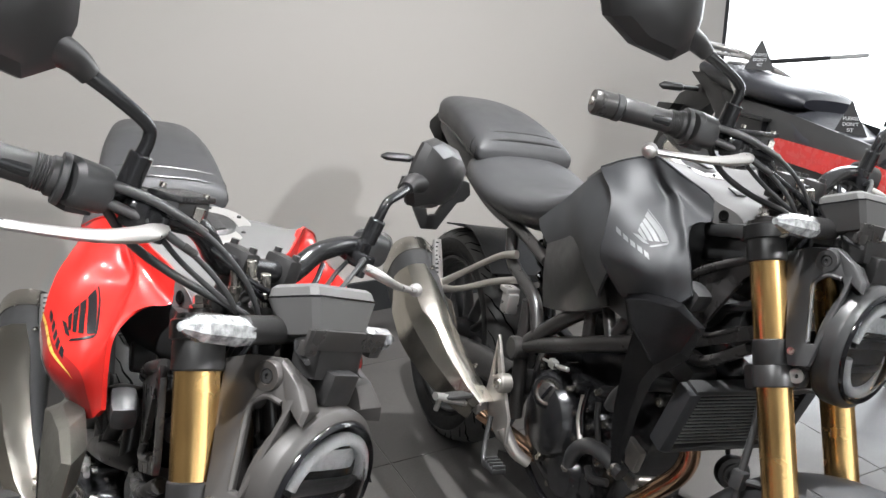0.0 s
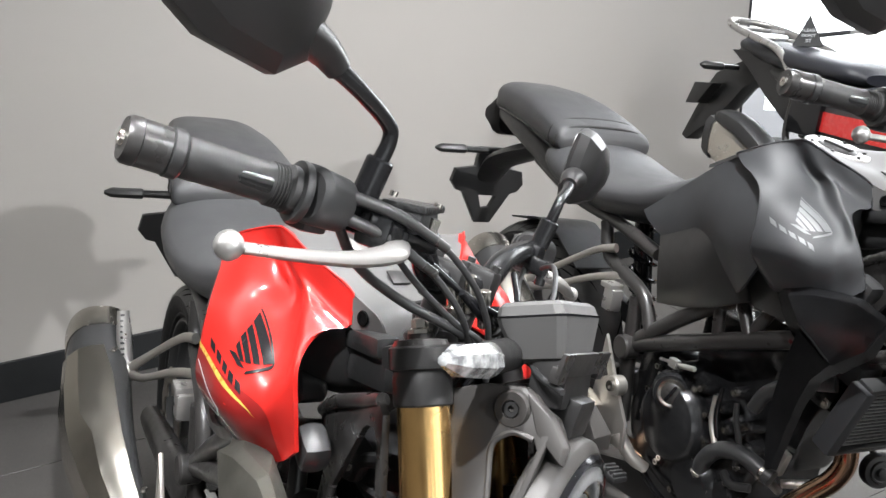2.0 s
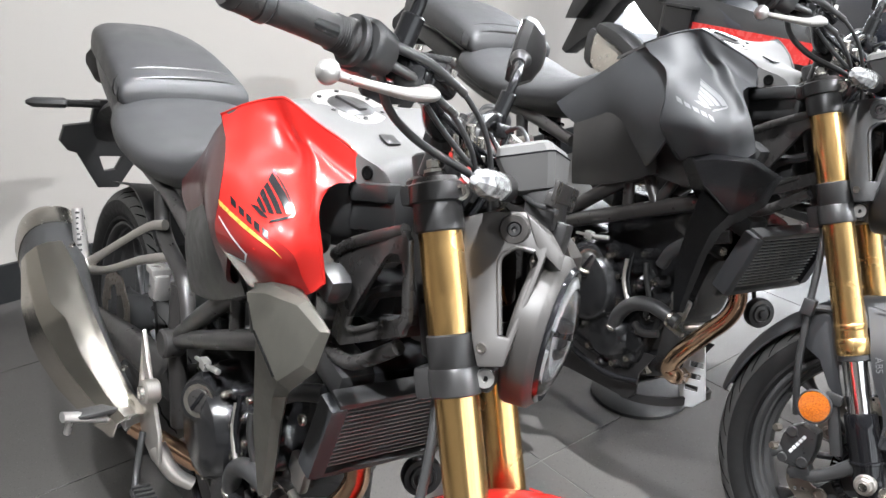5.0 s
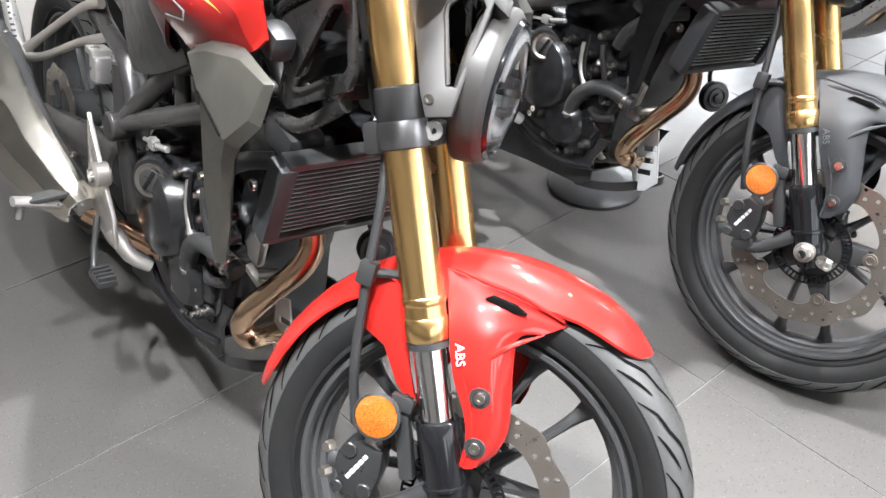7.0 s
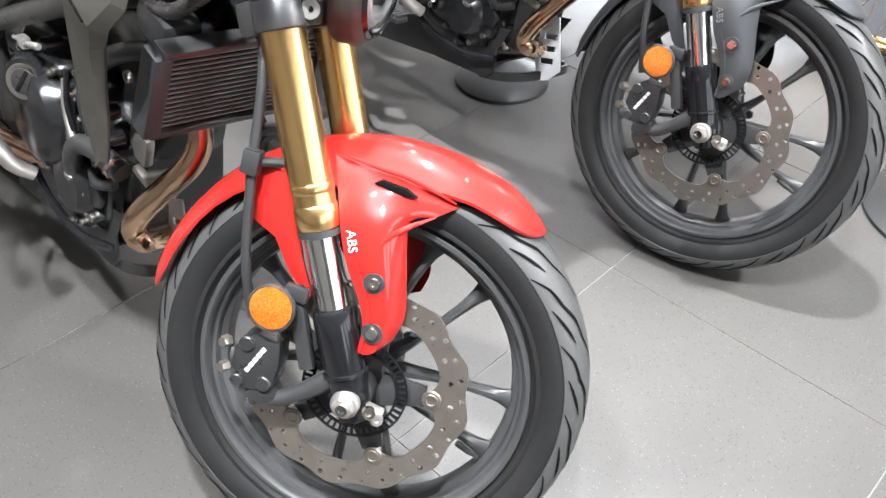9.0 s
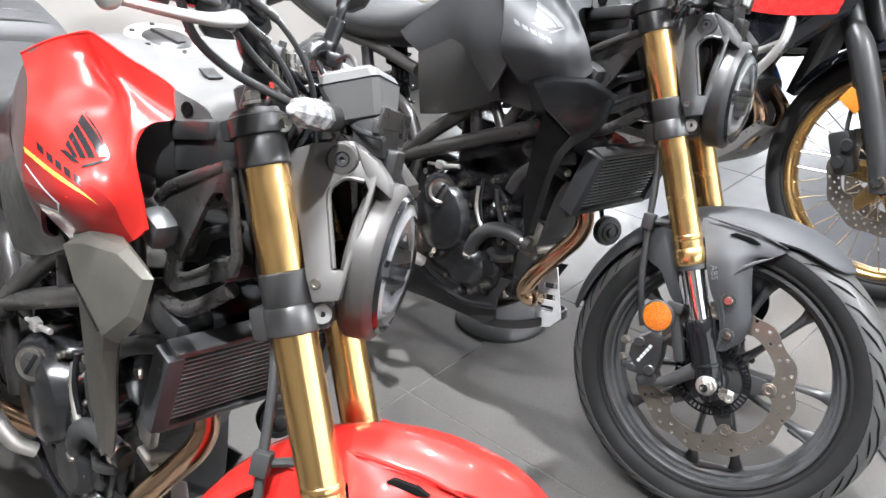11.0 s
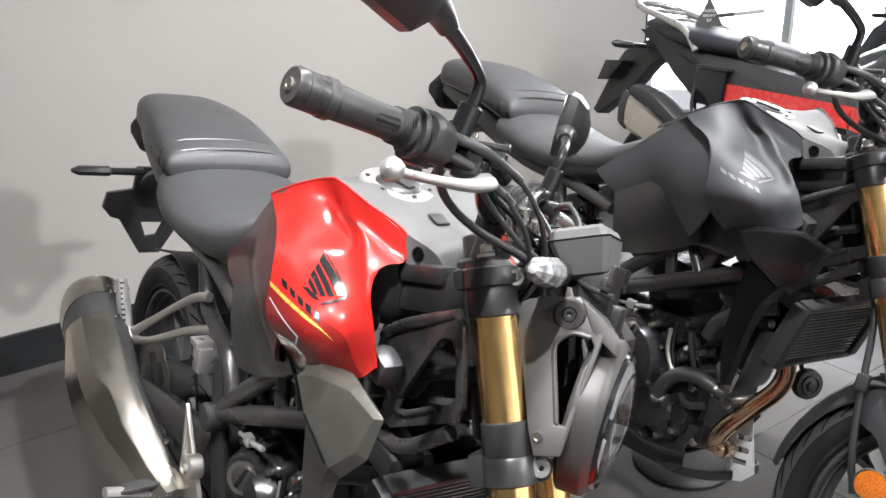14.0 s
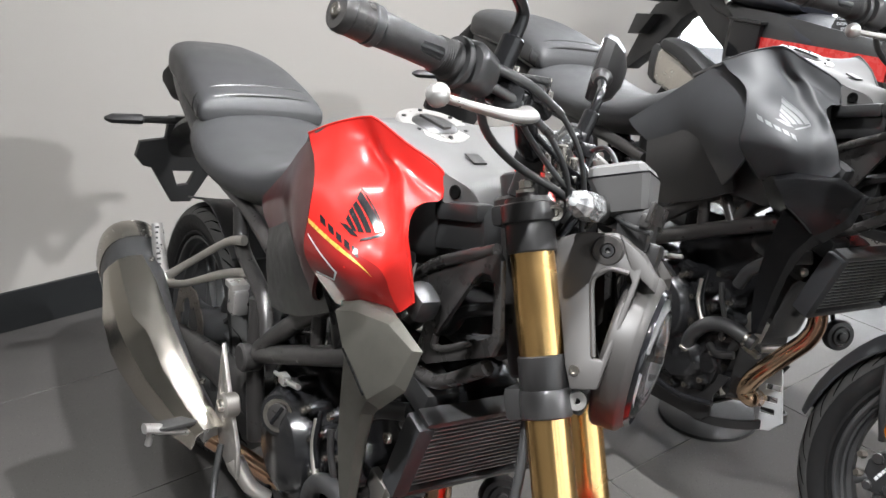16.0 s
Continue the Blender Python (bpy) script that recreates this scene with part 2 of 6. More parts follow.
def smooth_path(pts, n=8):
    """Catmull-Rom through the points, n steps each."""
    p = [Vector(q) for q in pts]
    p = [2 * p[0] - p[1]] + p + [2 * p[-1] - p[-2]]
    out = []
    for i in range(1, len(p) - 2):
        for k in range(n):
            t = k / n
            a, b, c, d = p[i - 1], p[i], p[i + 1], p[i + 2]
            out.append(0.5 * (2 * b + (c - a) * t + (2 * a - 5 * b + 4 * c - d) * t * t + (3 * b - a - 3 * c + d) * t ** 3))
    out.append(p[-2])
    return out


def tube(pts, r, sides=14, smooth=0, caps=True, flat=1.0, up=None):
    """A pipe along points; r a radius or one per given point; flat squeezes it across."""
    rad = r if isinstance(r, (list, tuple)) else [r] * len(pts)
    if smooth:
        rp = smooth_path([(q, 0, 0) for q in rad], smooth)
        pts, rad = smooth_path(pts, smooth), [q.x for q in rp]
    else:
        pts = [Vector(q) for q in pts]
    bm = bmesh.new()
    rings, side = [], None
    for i, q in enumerate(pts):
        d = (pts[min(i + 1, len(pts) - 1)] - pts[max(i - 1, 0)]).normalized()
        if side is None:
            ref = Vector(up) if up else (Vector((0, 0, 1)) if abs(d.z) < 0.9 else Vector((1, 0, 0)))
            side = d.cross(ref).normalized()
        else:
            side = (side - d * side.dot(d)).normalized()
        top = side.cross(d)
        rings.append([bm.verts.new(q + (side * math.cos(a) + top * math.sin(a) * flat) * rad[i]) for a in (2 * math.pi * k / sides for k in range(sides))])
    for a, b in zip(rings, rings[1:]):
        for k in range(sides):
            bm.faces.new((a[k], a[(k + 1) % sides], b[(k + 1) % sides], b[k]))
    if caps:
        bm.faces.new(rings[0][::-1])
        bm.faces.new(rings[-1])
    return bm


def lathe(profile, sides=48, m=None, closed=False):
    """Turn (radius, along) about the local y axis; along is y."""
    bm = bmesh.new()
    rings = []
    for r, h in profile:
        rings.append([bm.verts.new((r * math.cos(a), h, r * math.sin(a))) for a in (2 * math.pi * k / sides for k in range(sides))])
    pairs = list(zip(rings, rings[1:]))
    if closed:
        pairs.append((rings[-1], rings[0]))
    for a, b in pairs:
        for k in range(sides):
            bm.faces.new((a[k], a[(k + 1) % sides], b[(k + 1) % sides], b[k]))
    if not closed:
        for ring in (rings[0], rings[-1]):
            if profile[rings.index(ring)][0] > 1e-6:
                bm.faces.new(ring)
    if m is not None:
        bm.transform(m)
    return bm


def turned(profile, origin, direction, sides=24):
    """Turn (radius, along) about a direction from an origin."""
    q = Vector(direction).normalized().to_track_quat("Y", "Z").to_matrix().to_4x4()
    return lathe(profile, sides, Matrix.Translation(origin) @ q)


def rod(a, b, r, sides=14, bevel=0.0):
    a, b = Vector(a), Vector(b)
    n = (b - a).length
    k = bevel or min(r, n) * 0.15
    return turned([(r - k, 0), (r, k), (r, n - k), (r - k, n)], a, b - a, sides)


def plate(outline, y0, y1, bevel=0.002, holes=()):
    """A flat plate in x and z between two y's, with a chamfered edge; holes are outlines cut through."""
    bm = bmesh.new()
    loops = [outline, *holes]
    edges = []
    for loop in loops:
        vs = [bm.verts.new((x, y0, z)) for x, z in loop]
        edges += [bm.edges.new((vs[i], vs[(i + 1) % len(vs)])) for i in range(len(vs))]
    if holes:
        bmesh.ops.triangle_fill(bm, use_beauty=True, use_dissolve=False, edges=edges)
    else:
        bm.faces.new([e.verts[0] for e in edges])
    faces = bm.faces[:]
    out = bmesh.ops.extrude_face_region(bm, geom=faces)
    bmesh.ops.translate(bm, vec=(0, y1 - y0, 0), verts=[v for v in out["geom"] if isinstance(v, bmesh.types.BMVert)])
    bmesh.ops.recalc_face_normals(bm, faces=bm.faces)
    if bevel:
        rim = [e for e in bm.edges if len(e.link_faces) == 2 and e.calc_face_angle(0) > 1.2]
        bmesh.ops.bevel(bm, geom=rim, offset=bevel, segments=2, affect="EDGES", profile=0.6, clamp_overlap=True)
    return bm


def patch(rows, n=4, thick=0.006, inward=(0, 1, 0), m_steps=None):
    """A smooth sheet through a grid of control points, thickened along inward."""
    cols = [smooth_path(r, n) for r in rows]
    grid = list(zip(*[smooth_path(c, m_steps or n) for c in zip(*cols)]))
    bm = bmesh.new()
    vs = [[bm.verts.new(q) for q in r] for r in grid]
    back = [[bm.verts.new(q + Vector(inward) * thick) for q in r] for r in grid]
    h, w = len(vs), len(vs[0])
    for i in range(h - 1):
        for j in range(w - 1):
            bm.faces.new((vs[i][j], vs[i][j + 1], vs[i + 1][j + 1], vs[i + 1][j]))
            bm.faces.new((back[i][j], back[i + 1][j], back[i + 1][j + 1], back[i][j + 1]))
    for i in range(h - 1):
        for j in (0, w - 1):
            bm.faces.new((vs[i][j], vs[i + 1][j], back[i + 1][j], back[i][j]))
    for j in range(w - 1):
        for i in (0, h - 1):
            bm.faces.new((vs[i][j], vs[i][j + 1], back[i][j + 1], back[i][j]))
    return bm


def loft(sections, n=0, caps=True):
    """Skin closed rings of equal length; n smooths along the way."""
    if n:
        sections = list(zip(*[smooth_path(c, n) for c in zip(*sections)]))
    bm = bmesh.new()
    rings = [[bm.verts.new(q) for q in s] for s in sections]
    for a, b in zip(rings, rings[1:]):
        for k in range(len(a)):
            bm.faces.new((a[k], a[(k + 1) % len(a)], b[(k + 1) % len(a)], b[k]))
    if caps:
        bm.faces.new(rings[0][::-1])
        bm.faces.new(rings[-1])
    return bm


def superring(c, a, b, power=2.6, k=24, axis="x", low=None):
    """A rounded-box ring round a centre, half sizes a across and b up (low: downwards)."""
    out = []
    for i in range(k):
        t = 2 * math.pi * i / k
        ct, st = math.cos(t), math.sin(t)
        p = math.copysign(abs(ct) ** (2 / power), ct) * a
        q = math.copysign(abs(st) ** (2 / power), st) * (b if st > 0 or low is None else low)
        out.append((c[0], c[1] + p, c[2] + q) if axis == "x" else (c[0] + p, c[1], c[2] + q))
    return out


def screw(at, direction, r=0.007, h=0.005):
    """A socket screw head."""
    return turned([(r * 0.45, h * 0.35), (r * 0.5, h), (r * 0.92, h), (r, h * 0.7), (r, 0)], at, direction, 12)


def letters(text, size, thick=0.0006):
    """Built-in font writing as a mesh in x and z, facing -y."""
    cu = bpy.data.curves.new("letters", "FONT")
    cu.body, cu.size, cu.extrude = text, size, thick
    cu.align_x, cu.align_y = "CENTER", "CENTER"
    tmp = bpy.data.objects.new("letters", cu)
    scene.collection.objects.link(tmp)
    bpy.context.view_layer.update()
    me = bpy.data.meshes.new_from_object(tmp.evaluated_get(bpy.context.evaluated_depsgraph_get()))
    bpy.data.objects.remove(tmp)
    bm = bmesh.new()
    bm.from_mesh(me)
    bpy.data.meshes.remove(me)
    bm.transform(pose(0, 0, 0, 90, 0, 0))
    return bm


# ---------- the naked roadster ----------
# Bike axes: x ahead from the rear axle, y to its left, z up from the ground.
RAKE = radians(24.7)
AXIS = Vector((-math.sin(RAKE), 0, math.cos(RAKE)))
AHEAD = Vector((math.cos(RAKE), 0, math.sin(RAKE)))
PIVOT = Vector((1.445, 0, 0))
AXLE = Vector((1.352, 0, 0.293))


def on_leg(k, y, ahead=0.0):
    """A place k metres up the fork from the axle."""
    return AXLE + AXIS * k + AHEAD * ahead + Vector((0, y, 0))


def tyre_mesh(R, w, bead=0.216, sides=72):
    h = w / 2
    s = R - bead
    prof = [(bead - 0.004, 0.70 * h), (bead + 0.005, 0.72 * h), (bead + 0.009, 0.76 * h), (bead + 0.012, 0.86 * h), (bead + 0.016, 0.87 * h), (bead + 0.018, 0.855 * h), (bead + 0.35 * s, 0.97 * h), (bead + 0.55 * s, 1.0 * h), (bead + 0.70 * s, 0.95 * h),
            (bead + 0.84 * s, 0.80 * h), (bead + 0.93 * s, 0.58 * h), (bead + 0.98 * s, 0.30 * h), (R, 0)]
    prof = prof + [(r, -y) for r, y in prof[-2::-1]]
    return lathe(prof + [(bead - 0.004, -0.5 * h), (bead - 0.004, 0.5 * h)], sides, closed=True)


def tread_at(R, w, p, lift, bead=0.216):
    """Radius and width a fraction p of the way from the crown to the widest place, lifted off the carcass."""
    s, h, q = R - bead, w / 2, abs(p)
    pts = [(R, 0), (bead + 0.98 * s, 0.30 * h), (bead + 0.93 * s, 0.58 * h), (bead + 0.84 * s, 0.80 * h), (bead + 0.70 * s, 0.95 * h), (bead + 0.55 * s, h)]
    lens = [math.dist(a, b) for a, b in zip(pts, pts[1:])]
    d = q * sum(lens)
    for (a, b), n in zip(zip(pts, pts[1:]), lens):
        if d <= n or b is pts[-1]:
            r, y = a[0] + (b[0] - a[0]) * d / n, a[1] + (b[1] - a[1]) * d / n
            break
        d -= n
    out = Vector((r - (bead + 0.40 * s), y)).normalized() * lift
    return r + out.x, math.copysign(y + out.y, p)


def tread_mesh(R, w, sides=96, reach=0.93):
    """The crown, a band a little proud of the sidewalls."""
    ps = [reach * (2 * k / 24 - 1) for k in range(25)]
    prof = [tread_at(R, w, ps[0], -0.002)] + [tread_at(R, w, p, 0.0012) for p in ps] + [tread_at(R, w, ps[-1], -0.002)]
    return lathe(prof, sides, closed=True)


def groove_mesh(R, w, count, reach):
    """Long lightning-shaped tread cuts with a short slash between, as dark strips in the crown."""
    bm = bmesh.new()
    span = 0.078 * w / 0.112

    def strip(line, half):
        prev = None
        for k, (a, p) in enumerate(line):
            a0, p0 = line[max(k - 1, 0)]
            a1, p1 = line[min(k + 1, len(line) - 1)]
            d = Vector(((a1 - a0) * R, (p1 - p0) * span)).normalized()
            g = half * (0.25 + 0.75 * math.sin(math.pi * (k + 0.5) / len(line)))
            pair = []
            for s in (-1, 1):
                aa = a - s * g * d.y / R
                r, y = tread_at(R, w, p + s * g * d.x / span, 0.0020)
                pair.append(bm.verts.new((r * math.cos(aa), y, r * math.sin(aa))))
            if prev:
                bm.faces.new((prev[0], prev[1], pair[1], pair[0]))
            prev = pair

    for i in range(count):
        for side in (-1, 1):
            a0 = 2 * math.pi * (i + (0.5 if side > 0 else 0)) / count
            line = []
            for k in range(31):
                t = k / 30
                jog = abs(((t * 3.0) % 1.0) - 0.5) - 0.25
                line.append((a0 + reach * t, side * (0.08 + 0.80 * t + 0.10 * jog)))
            strip(line, 0.0027)
            strip([(a0 + reach * (0.34 + 0.34 * t), side * (0.62 + 0.24 * t)) for t in (k / 10 for k in range(11))], 0.0022)
    return bm


def rim_mesh(w, sides=72):
    h = w / 2
    half = [(0.2215, h), (0.2200, h * 1.05), (0.2150, h * 1.05), (0.2125, h * 1.0), (0.2105, h * 0.90), (0.2095, h * 0.74), (0.2050, h * 0.70), (0.2040, h * 0.40), (0.1965, h * 0.30)]
    prof = half + [(0.1935, 0)] + [(r, -y) for r, y in half[::-1]] + [(0.214, -h * 0.6), (0.212, 0), (0.214, h * 0.6)]
    return lathe(prof, sides, closed=True)


def spoke_mesh(a, hub, w, lean):
    """One tapered, slightly raked cast blade."""
    secs = []
    for t in (0, 0.12, 0.35, 0.65, 0.88, 1.0):
        r = hub + (0.199 - hub) * t
        th = a + lean * t
        c, s = math.cos(th), math.sin(th)
        half = 0.011 - 0.005 * math.sin(math.pi * min(1, t * 1.05)) + (0.007 if t == 1 else 0)
        dep = w * (0.42 - 0.20 * t)
        ring = []
        for k in range(8):
            q = 2 * math.pi * (k + 0.5) / 8
            u, v = math.cos(q) * half, math.sin(q) * dep * 0.5
            ring.append((r * c - u * s, v, r * s + u * c))
        secs.append(ring)
    return loft(secs, 2)


def ring_outline(r, n, wave=0.0, waves=0, phase=0.0):
    return [((r + wave * math.cos(waves * a + phase)) * math.cos(a), (r + wave * math.cos(waves * a + phase)) * math.sin(a)) for a in (2 * math.pi * k / n for k in range(n))]


def disc_mesh(ro, ri, lobes, hole_rows, arms=5, turn=0.183, tab=0.020):
    """A drilled wave disc whose inner edge has rounded tabs for the rivets."""
    holes = [[(r * math.cos(a), r * math.sin(a)) for r, a in ((ri - tab * ((1 + math.cos(arms * (b - turn))) / 2) ** 5, b) for b in (2 * math.pi * k / 120 for k in range(120)))]]
    for r, n, ph in hole_rows:
        for k in range(n):
            a = 2 * math.pi * (k + ph) / n
            holes.append([(r * math.cos(a) + 0.0036 * math.cos(b), r * math.sin(a) + 0.0036 * math.sin(b)) for b in (math.pi * j / 4 for j in range(8))])
    return plate(ring_outline(ro, 144, 0.0035, lobes), -0.002, 0.002, 0, holes)


def slotted_ring_mesh(ro, ri, n):
    holes = [ring_outline(ri, 48)]
    for k in range(n):
        a, d = 2 * math.pi * k / n, 0.28 * 2 * math.pi / n
        r0, r1 = ri + 0.22 * (ro - ri), ro - 0.18 * (ro - ri)
        holes.append([(r0 * math.cos(a - d), r0 * math.sin(a - d)), (r1 * math.cos(a - d), r1 * math.sin(a - d)), (r1 * math.cos(a + d), r1 * math.sin(a + d)), (r0 * math.cos(a + d), r0 * math.sin(a + d))])
    return plate(ring_outline(ro, 96), -0.001, 0.001, 0, holes)


# Tank flank, rear seam to front edge in each row, from the shoulder down: bulge, emblem field, hollow, ridge, front facet.
TANK = [
    [(.748, -.173, .942), (.785, -.156, .964), (.812, -.136, .978), (.830, -.128, .984), (.845, -.120, .984), (.890, -.096, .963), (.934, -.061, .936)],
    [(.775, -.178, .927), (.810, -.161, .947), (.835, -.134, .950), (.846, -.114, .941), (.872, -.112, .946), (.915, -.086, .921), (.947, -.065, .903)],
    [(.811, -.189, .917), (.845, -.170, .924), (.866, -.138, .925), (.876, -.110, .918), (.898, -.107, .928), (.932, -.102, .907), (.948, -.094, .898)],
    [(.848, -.204, .898), (.876, -.181, .894), (.886, -.148, .897), (.900, -.119, .897), (.925, -.117, .905), (.945, -.117, .895), (.957, -.117, .888)],
    [(.865, -.215, .854), (.915, -.194, .857), (.943, -.169, .866), (.951, -.145, .868), (.960, -.135, .870), (.975, -.137, .874), (.985, -.138, .871)],
    [(.870, -.215, .802), (.950, -.208, .817), (.978, -.181, .822), (.988, -.167, .830), (.998, -.159, .836), (1.006, -.150, .839), (1.012, -.144, .841)],
    [(.900, -.178, .745), (.945, -.174, .754), (.980, -.165, .763), (.995, -.161, .767), (1.003, -.158, .769), (1.022, -.152, .780), (1.035, -.145, .796)],
]


def tank_grid(n):
    cols = [smooth_path(r, n) for r in TANK]
    return list(zip(*[smooth_path(c, n) for c in zip(*cols)]))


_fine = tank_grid(12)


def tank_at(u, v, lift):
    """A place on the tank's flank, u columns ahead and v rows down, lifted off the paint."""
    a, b = min(max(u * 12, 0), 71.99), min(max(v * 12, 0), 71.99)
    i, j, fa, fb = int(b), int(a), a % 1, b % 1
    p, q, r, w = _fine[i][j], _fine[i][j + 1], _fine[i + 1][j], _fine[i + 1][j + 1]
    n = (w - p).cross(q - r).normalized()
    if n.y > 0:
        n = -n
    return p.lerp(q, fa).lerp(r.lerp(w, fa), fb) + n * lift


def decal(corners, lift=0.0012, cuts=6, across=3):
    """A thin shape laid on the tank's flank, from four corners in columns and rows."""
    a, b, c, d = [Vector(q) for q in corners]
    bm = bmesh.new()
    grid = []
    for i in range(cuts + 1):
        l, r = a.lerp(d, i / cuts), b.lerp(c, i / cuts)
        grid.append([bm.verts.new(tank_at(*l.lerp(r, j / across), lift)) for j in range(across + 1)])
    for p, q in zip(grid, grid[1:]):
        for j in range(across):
            bm.faces.new((p[j], p[j + 1], q[j + 1], q[j]))
    return bm


def faceted(back, front, crown):
    """A solid with a back outline, a front outline and a smaller crown outline, all of equal length."""
    bm = bmesh.new()
    rings = [[bm.verts.new(q) for q in r] for r in (back, front, crown)]
    for a, b in zip(rings, rings[1:]):
        for k in range(len(a)):
            bm.faces.new((a[k], a[(k + 1) % len(a)], b[(k + 1) % len(a)], b[k]))
    bm.faces.new(rings[0][::-1])
    bm.faces.new(rings[-1])
    bmesh.ops.recalc_face_normals(bm, faces=bm.faces)
    bmesh.ops.bevel(bm, geom=[e for e in bm.edges if e.calc_face_angle(0) > 0.25], offset=0.0012, segments=2, affect="EDGES", profile=0.6, clamp_overlap=True)
    return bm


def roadster(label, x, y, yaw, lean, steer, side, deep, wing, script, fender, accent, shroud, markings, lamp):
    bike = tagged(new("motorcycle"), label, "motorcycle", "motorcycles on display")
    bike.matrix_world = pose(x, y, 0, -lean, 0, yaw)
    S = Matrix.Translation(PIVOT) @ Matrix.Rotation(radians(steer), 4, AXIS) @ Matrix.Translation(-PIVOT)

    def P(name, bm, mat, parent=bike, text="", **k):
        return part(name, bm, mat, parent, text, **k)

    def F(name, bm, mat, parent=bike, text="", **k):
        return part(name, moved(bm, S), mat, parent, text, **k)

    both = (-1, 1)

    # ----- front wheel -----
    at = Matrix.Translation(AXLE)
    wheel = F("front_wheel", moved(joined(rim_mesh(0.088), lathe([(0.030, -0.055), (0.040, -0.05), (0.034, -0.02), (0.034, 0.02), (0.040, 0.05), (0.030, 0.055)], 32)), at), RIM, text="dark cast alloy front wheel")
    for i in range(10):
        F("spoke", moved(spoke_mesh(2 * math.pi * i / 10 + 0.2, 0.036, 0.075, 0.10 if i % 2 else -0.10), at), RIM, wheel)
    F("tyre", moved(tyre_mesh(0.293, 0.112), at), RUBBER, wheel, "black road tyre with slanting grooves")
    F("tread", moved(tread_mesh(0.293, 0.112), at), TREAD, wheel)
    F("tread_groove", moved(groove_mesh(0.293, 0.112, 18, 0.55), at), GROOVE, wheel)
    F("valve", moved(turned([(0.003, 0), (0.0035, 0.012), (0.0045, 0.013), (0.0045, 0.034), (0.003, 0.036)], (0.178, -0.020, -0.068), (-0.93, -0.12, 0.36), 10), at), PLASTIC, wheel)
    disc = F("brake_disc", moved(disc_mesh(0.145, 0.112, 12, ((0.137, 30, 0), (0.124, 24, 0.5))), at @ Matrix.Translation((0, -0.068, 0))), DISC, wheel, "wavy drilled steel brake disc")
    rivets = [2 * math.pi * i / 5 + 0.183 for i in range(5)]
    hubarm = [plate([(math.cos(b) * r, math.sin(b) * r) for b, r in ((a - 0.60, 0.040), (a - 0.34, 0.058), (a - 0.15, 0.092), (a + 0.15, 0.092), (a + 0.34, 0.058), (a + 0.60, 0.040), (a, 0.03))], -0.066, -0.058, 0.0015) for a in rivets]
    for q in hubarm:
        F("carrier_arm", moved(q, at), PLASTIC, disc)
    for a in rivets:
        F("disc_rivet", moved(turned([(0.0055, 0.0030), (0.0060, 0.0050), (0.0085, 0.0050), (0.0090, 0.0028), (0.0118, 0.0028), (0.0130, 0.0012), (0.0130, 0)], (0.099 * math.cos(a), -0.070, 0.099 * math.sin(a)), (0, -1, 0), 20), at), DISC, disc)
    F("speed_sensor_ring", moved(slotted_ring_mesh(0.069, 0.053, 48), at @ Matrix.Translation((0, -0.074, 0))), GLOSS_BLACK, wheel)
    nut = F("axle_nut", moved(joined(turned([(0.0, 0.012), (0.0165, 0.012), (0.0180, 0.010), (0.0180, -0.004)], (0, -0.112, 0), (0, -1, 0), 32), turned([(0.0, 0.010), (0.0125, 0.010), (0.0138, 0.008), (0.0138, 0)], (0, -0.123, 0), (0, -1, 0), 6)), at), ALU, wheel, "bare metal axle nut")
    F("axle_end", moved(turned([(0.0, 0.003), (0.004, 0.003), (0.0048, 0.005), (0.0075, 0.005), (0.0078, 0)], (0, -0.132, 0), (0, -1, 0), 20), at), CHROME, nut)
    F("axle_pinch", moved(joined(turned([(0.003, 0.006), (0.0038, 0.010), (0.0075, 0.010), (0.0085, 0.007), (0.0085, 0)], (0.040, -0.104, -0.012), (0.3, -1, 0.2), 18), rod((0.012, -0.098, -0.008), (0.046, -0.098, -0.012), 0.011, 16)), at), ALU, wheel)
    F("hub_spacer", moved(rod((0, -0.055, 0), (0, -0.092, 0), 0.026, 24), at), GREY_BLACK, wheel)

    # ----- fork -----
    for s in both:
        y = 0.094 * s
        leg = F("fork_leg", rod(on_leg(0.226, y), on_leg(0.690, y), 0.0262, 36), GOLD, text="gold anodised fork tube")
        F("fork_ring", joined(turned([(0.0262, 0), (0.0270, 0.001), (0.0270, 0.010), (0.0262, 0.011)], on_leg(0.262, y), AXIS, 36), turned([(0.0262, 0), (0.0276, 0.002), (0.0276, 0.027), (0.0262, 0.029)], on_leg(0.219, y), AXIS, 36)), GOLD, leg)
        F("dust_seal", turned([(0.021, 0), (0.0265, 0.002), (0.0265, 0.010), (0.02, 0.012)], on_leg(0.208, y), AXIS, 32), PLASTIC, leg)
        F("stanchion", rod(on_leg(0.09, y), on_leg(0.225, y), 0.0205, 32), CHROME, leg, "chromed fork stanchion")
        F("fork_bottom", joined(turned([(0.012, -0.035), (0.020, -0.03), (0.024, 0.0), (0.0265, 0.03), (0.0275, 0.09), (0.0275, 0.115), (0.0255, 0.118)], on_leg(0, y), AXIS, 28), rod(on_leg(0, y + 0.018), on_leg(0, y - 0.018), 0.024, 28), turned([(0.026, 0), (0.0290, 0.002), (0.0290, 0.006), (0.026, 0.008)], on_leg(0.030, y), AXIS, 28)), GLOSS_BLACK, leg)
        F("pinch_bolt", turned([(0.004, 0.002), (0.005, 0.006), (0.008, 0.006), (0.0085, 0)], on_leg(-0.012, y + 0.024 * s, 0.028), (0.3, s, 0.1), 12), STEEL, leg)
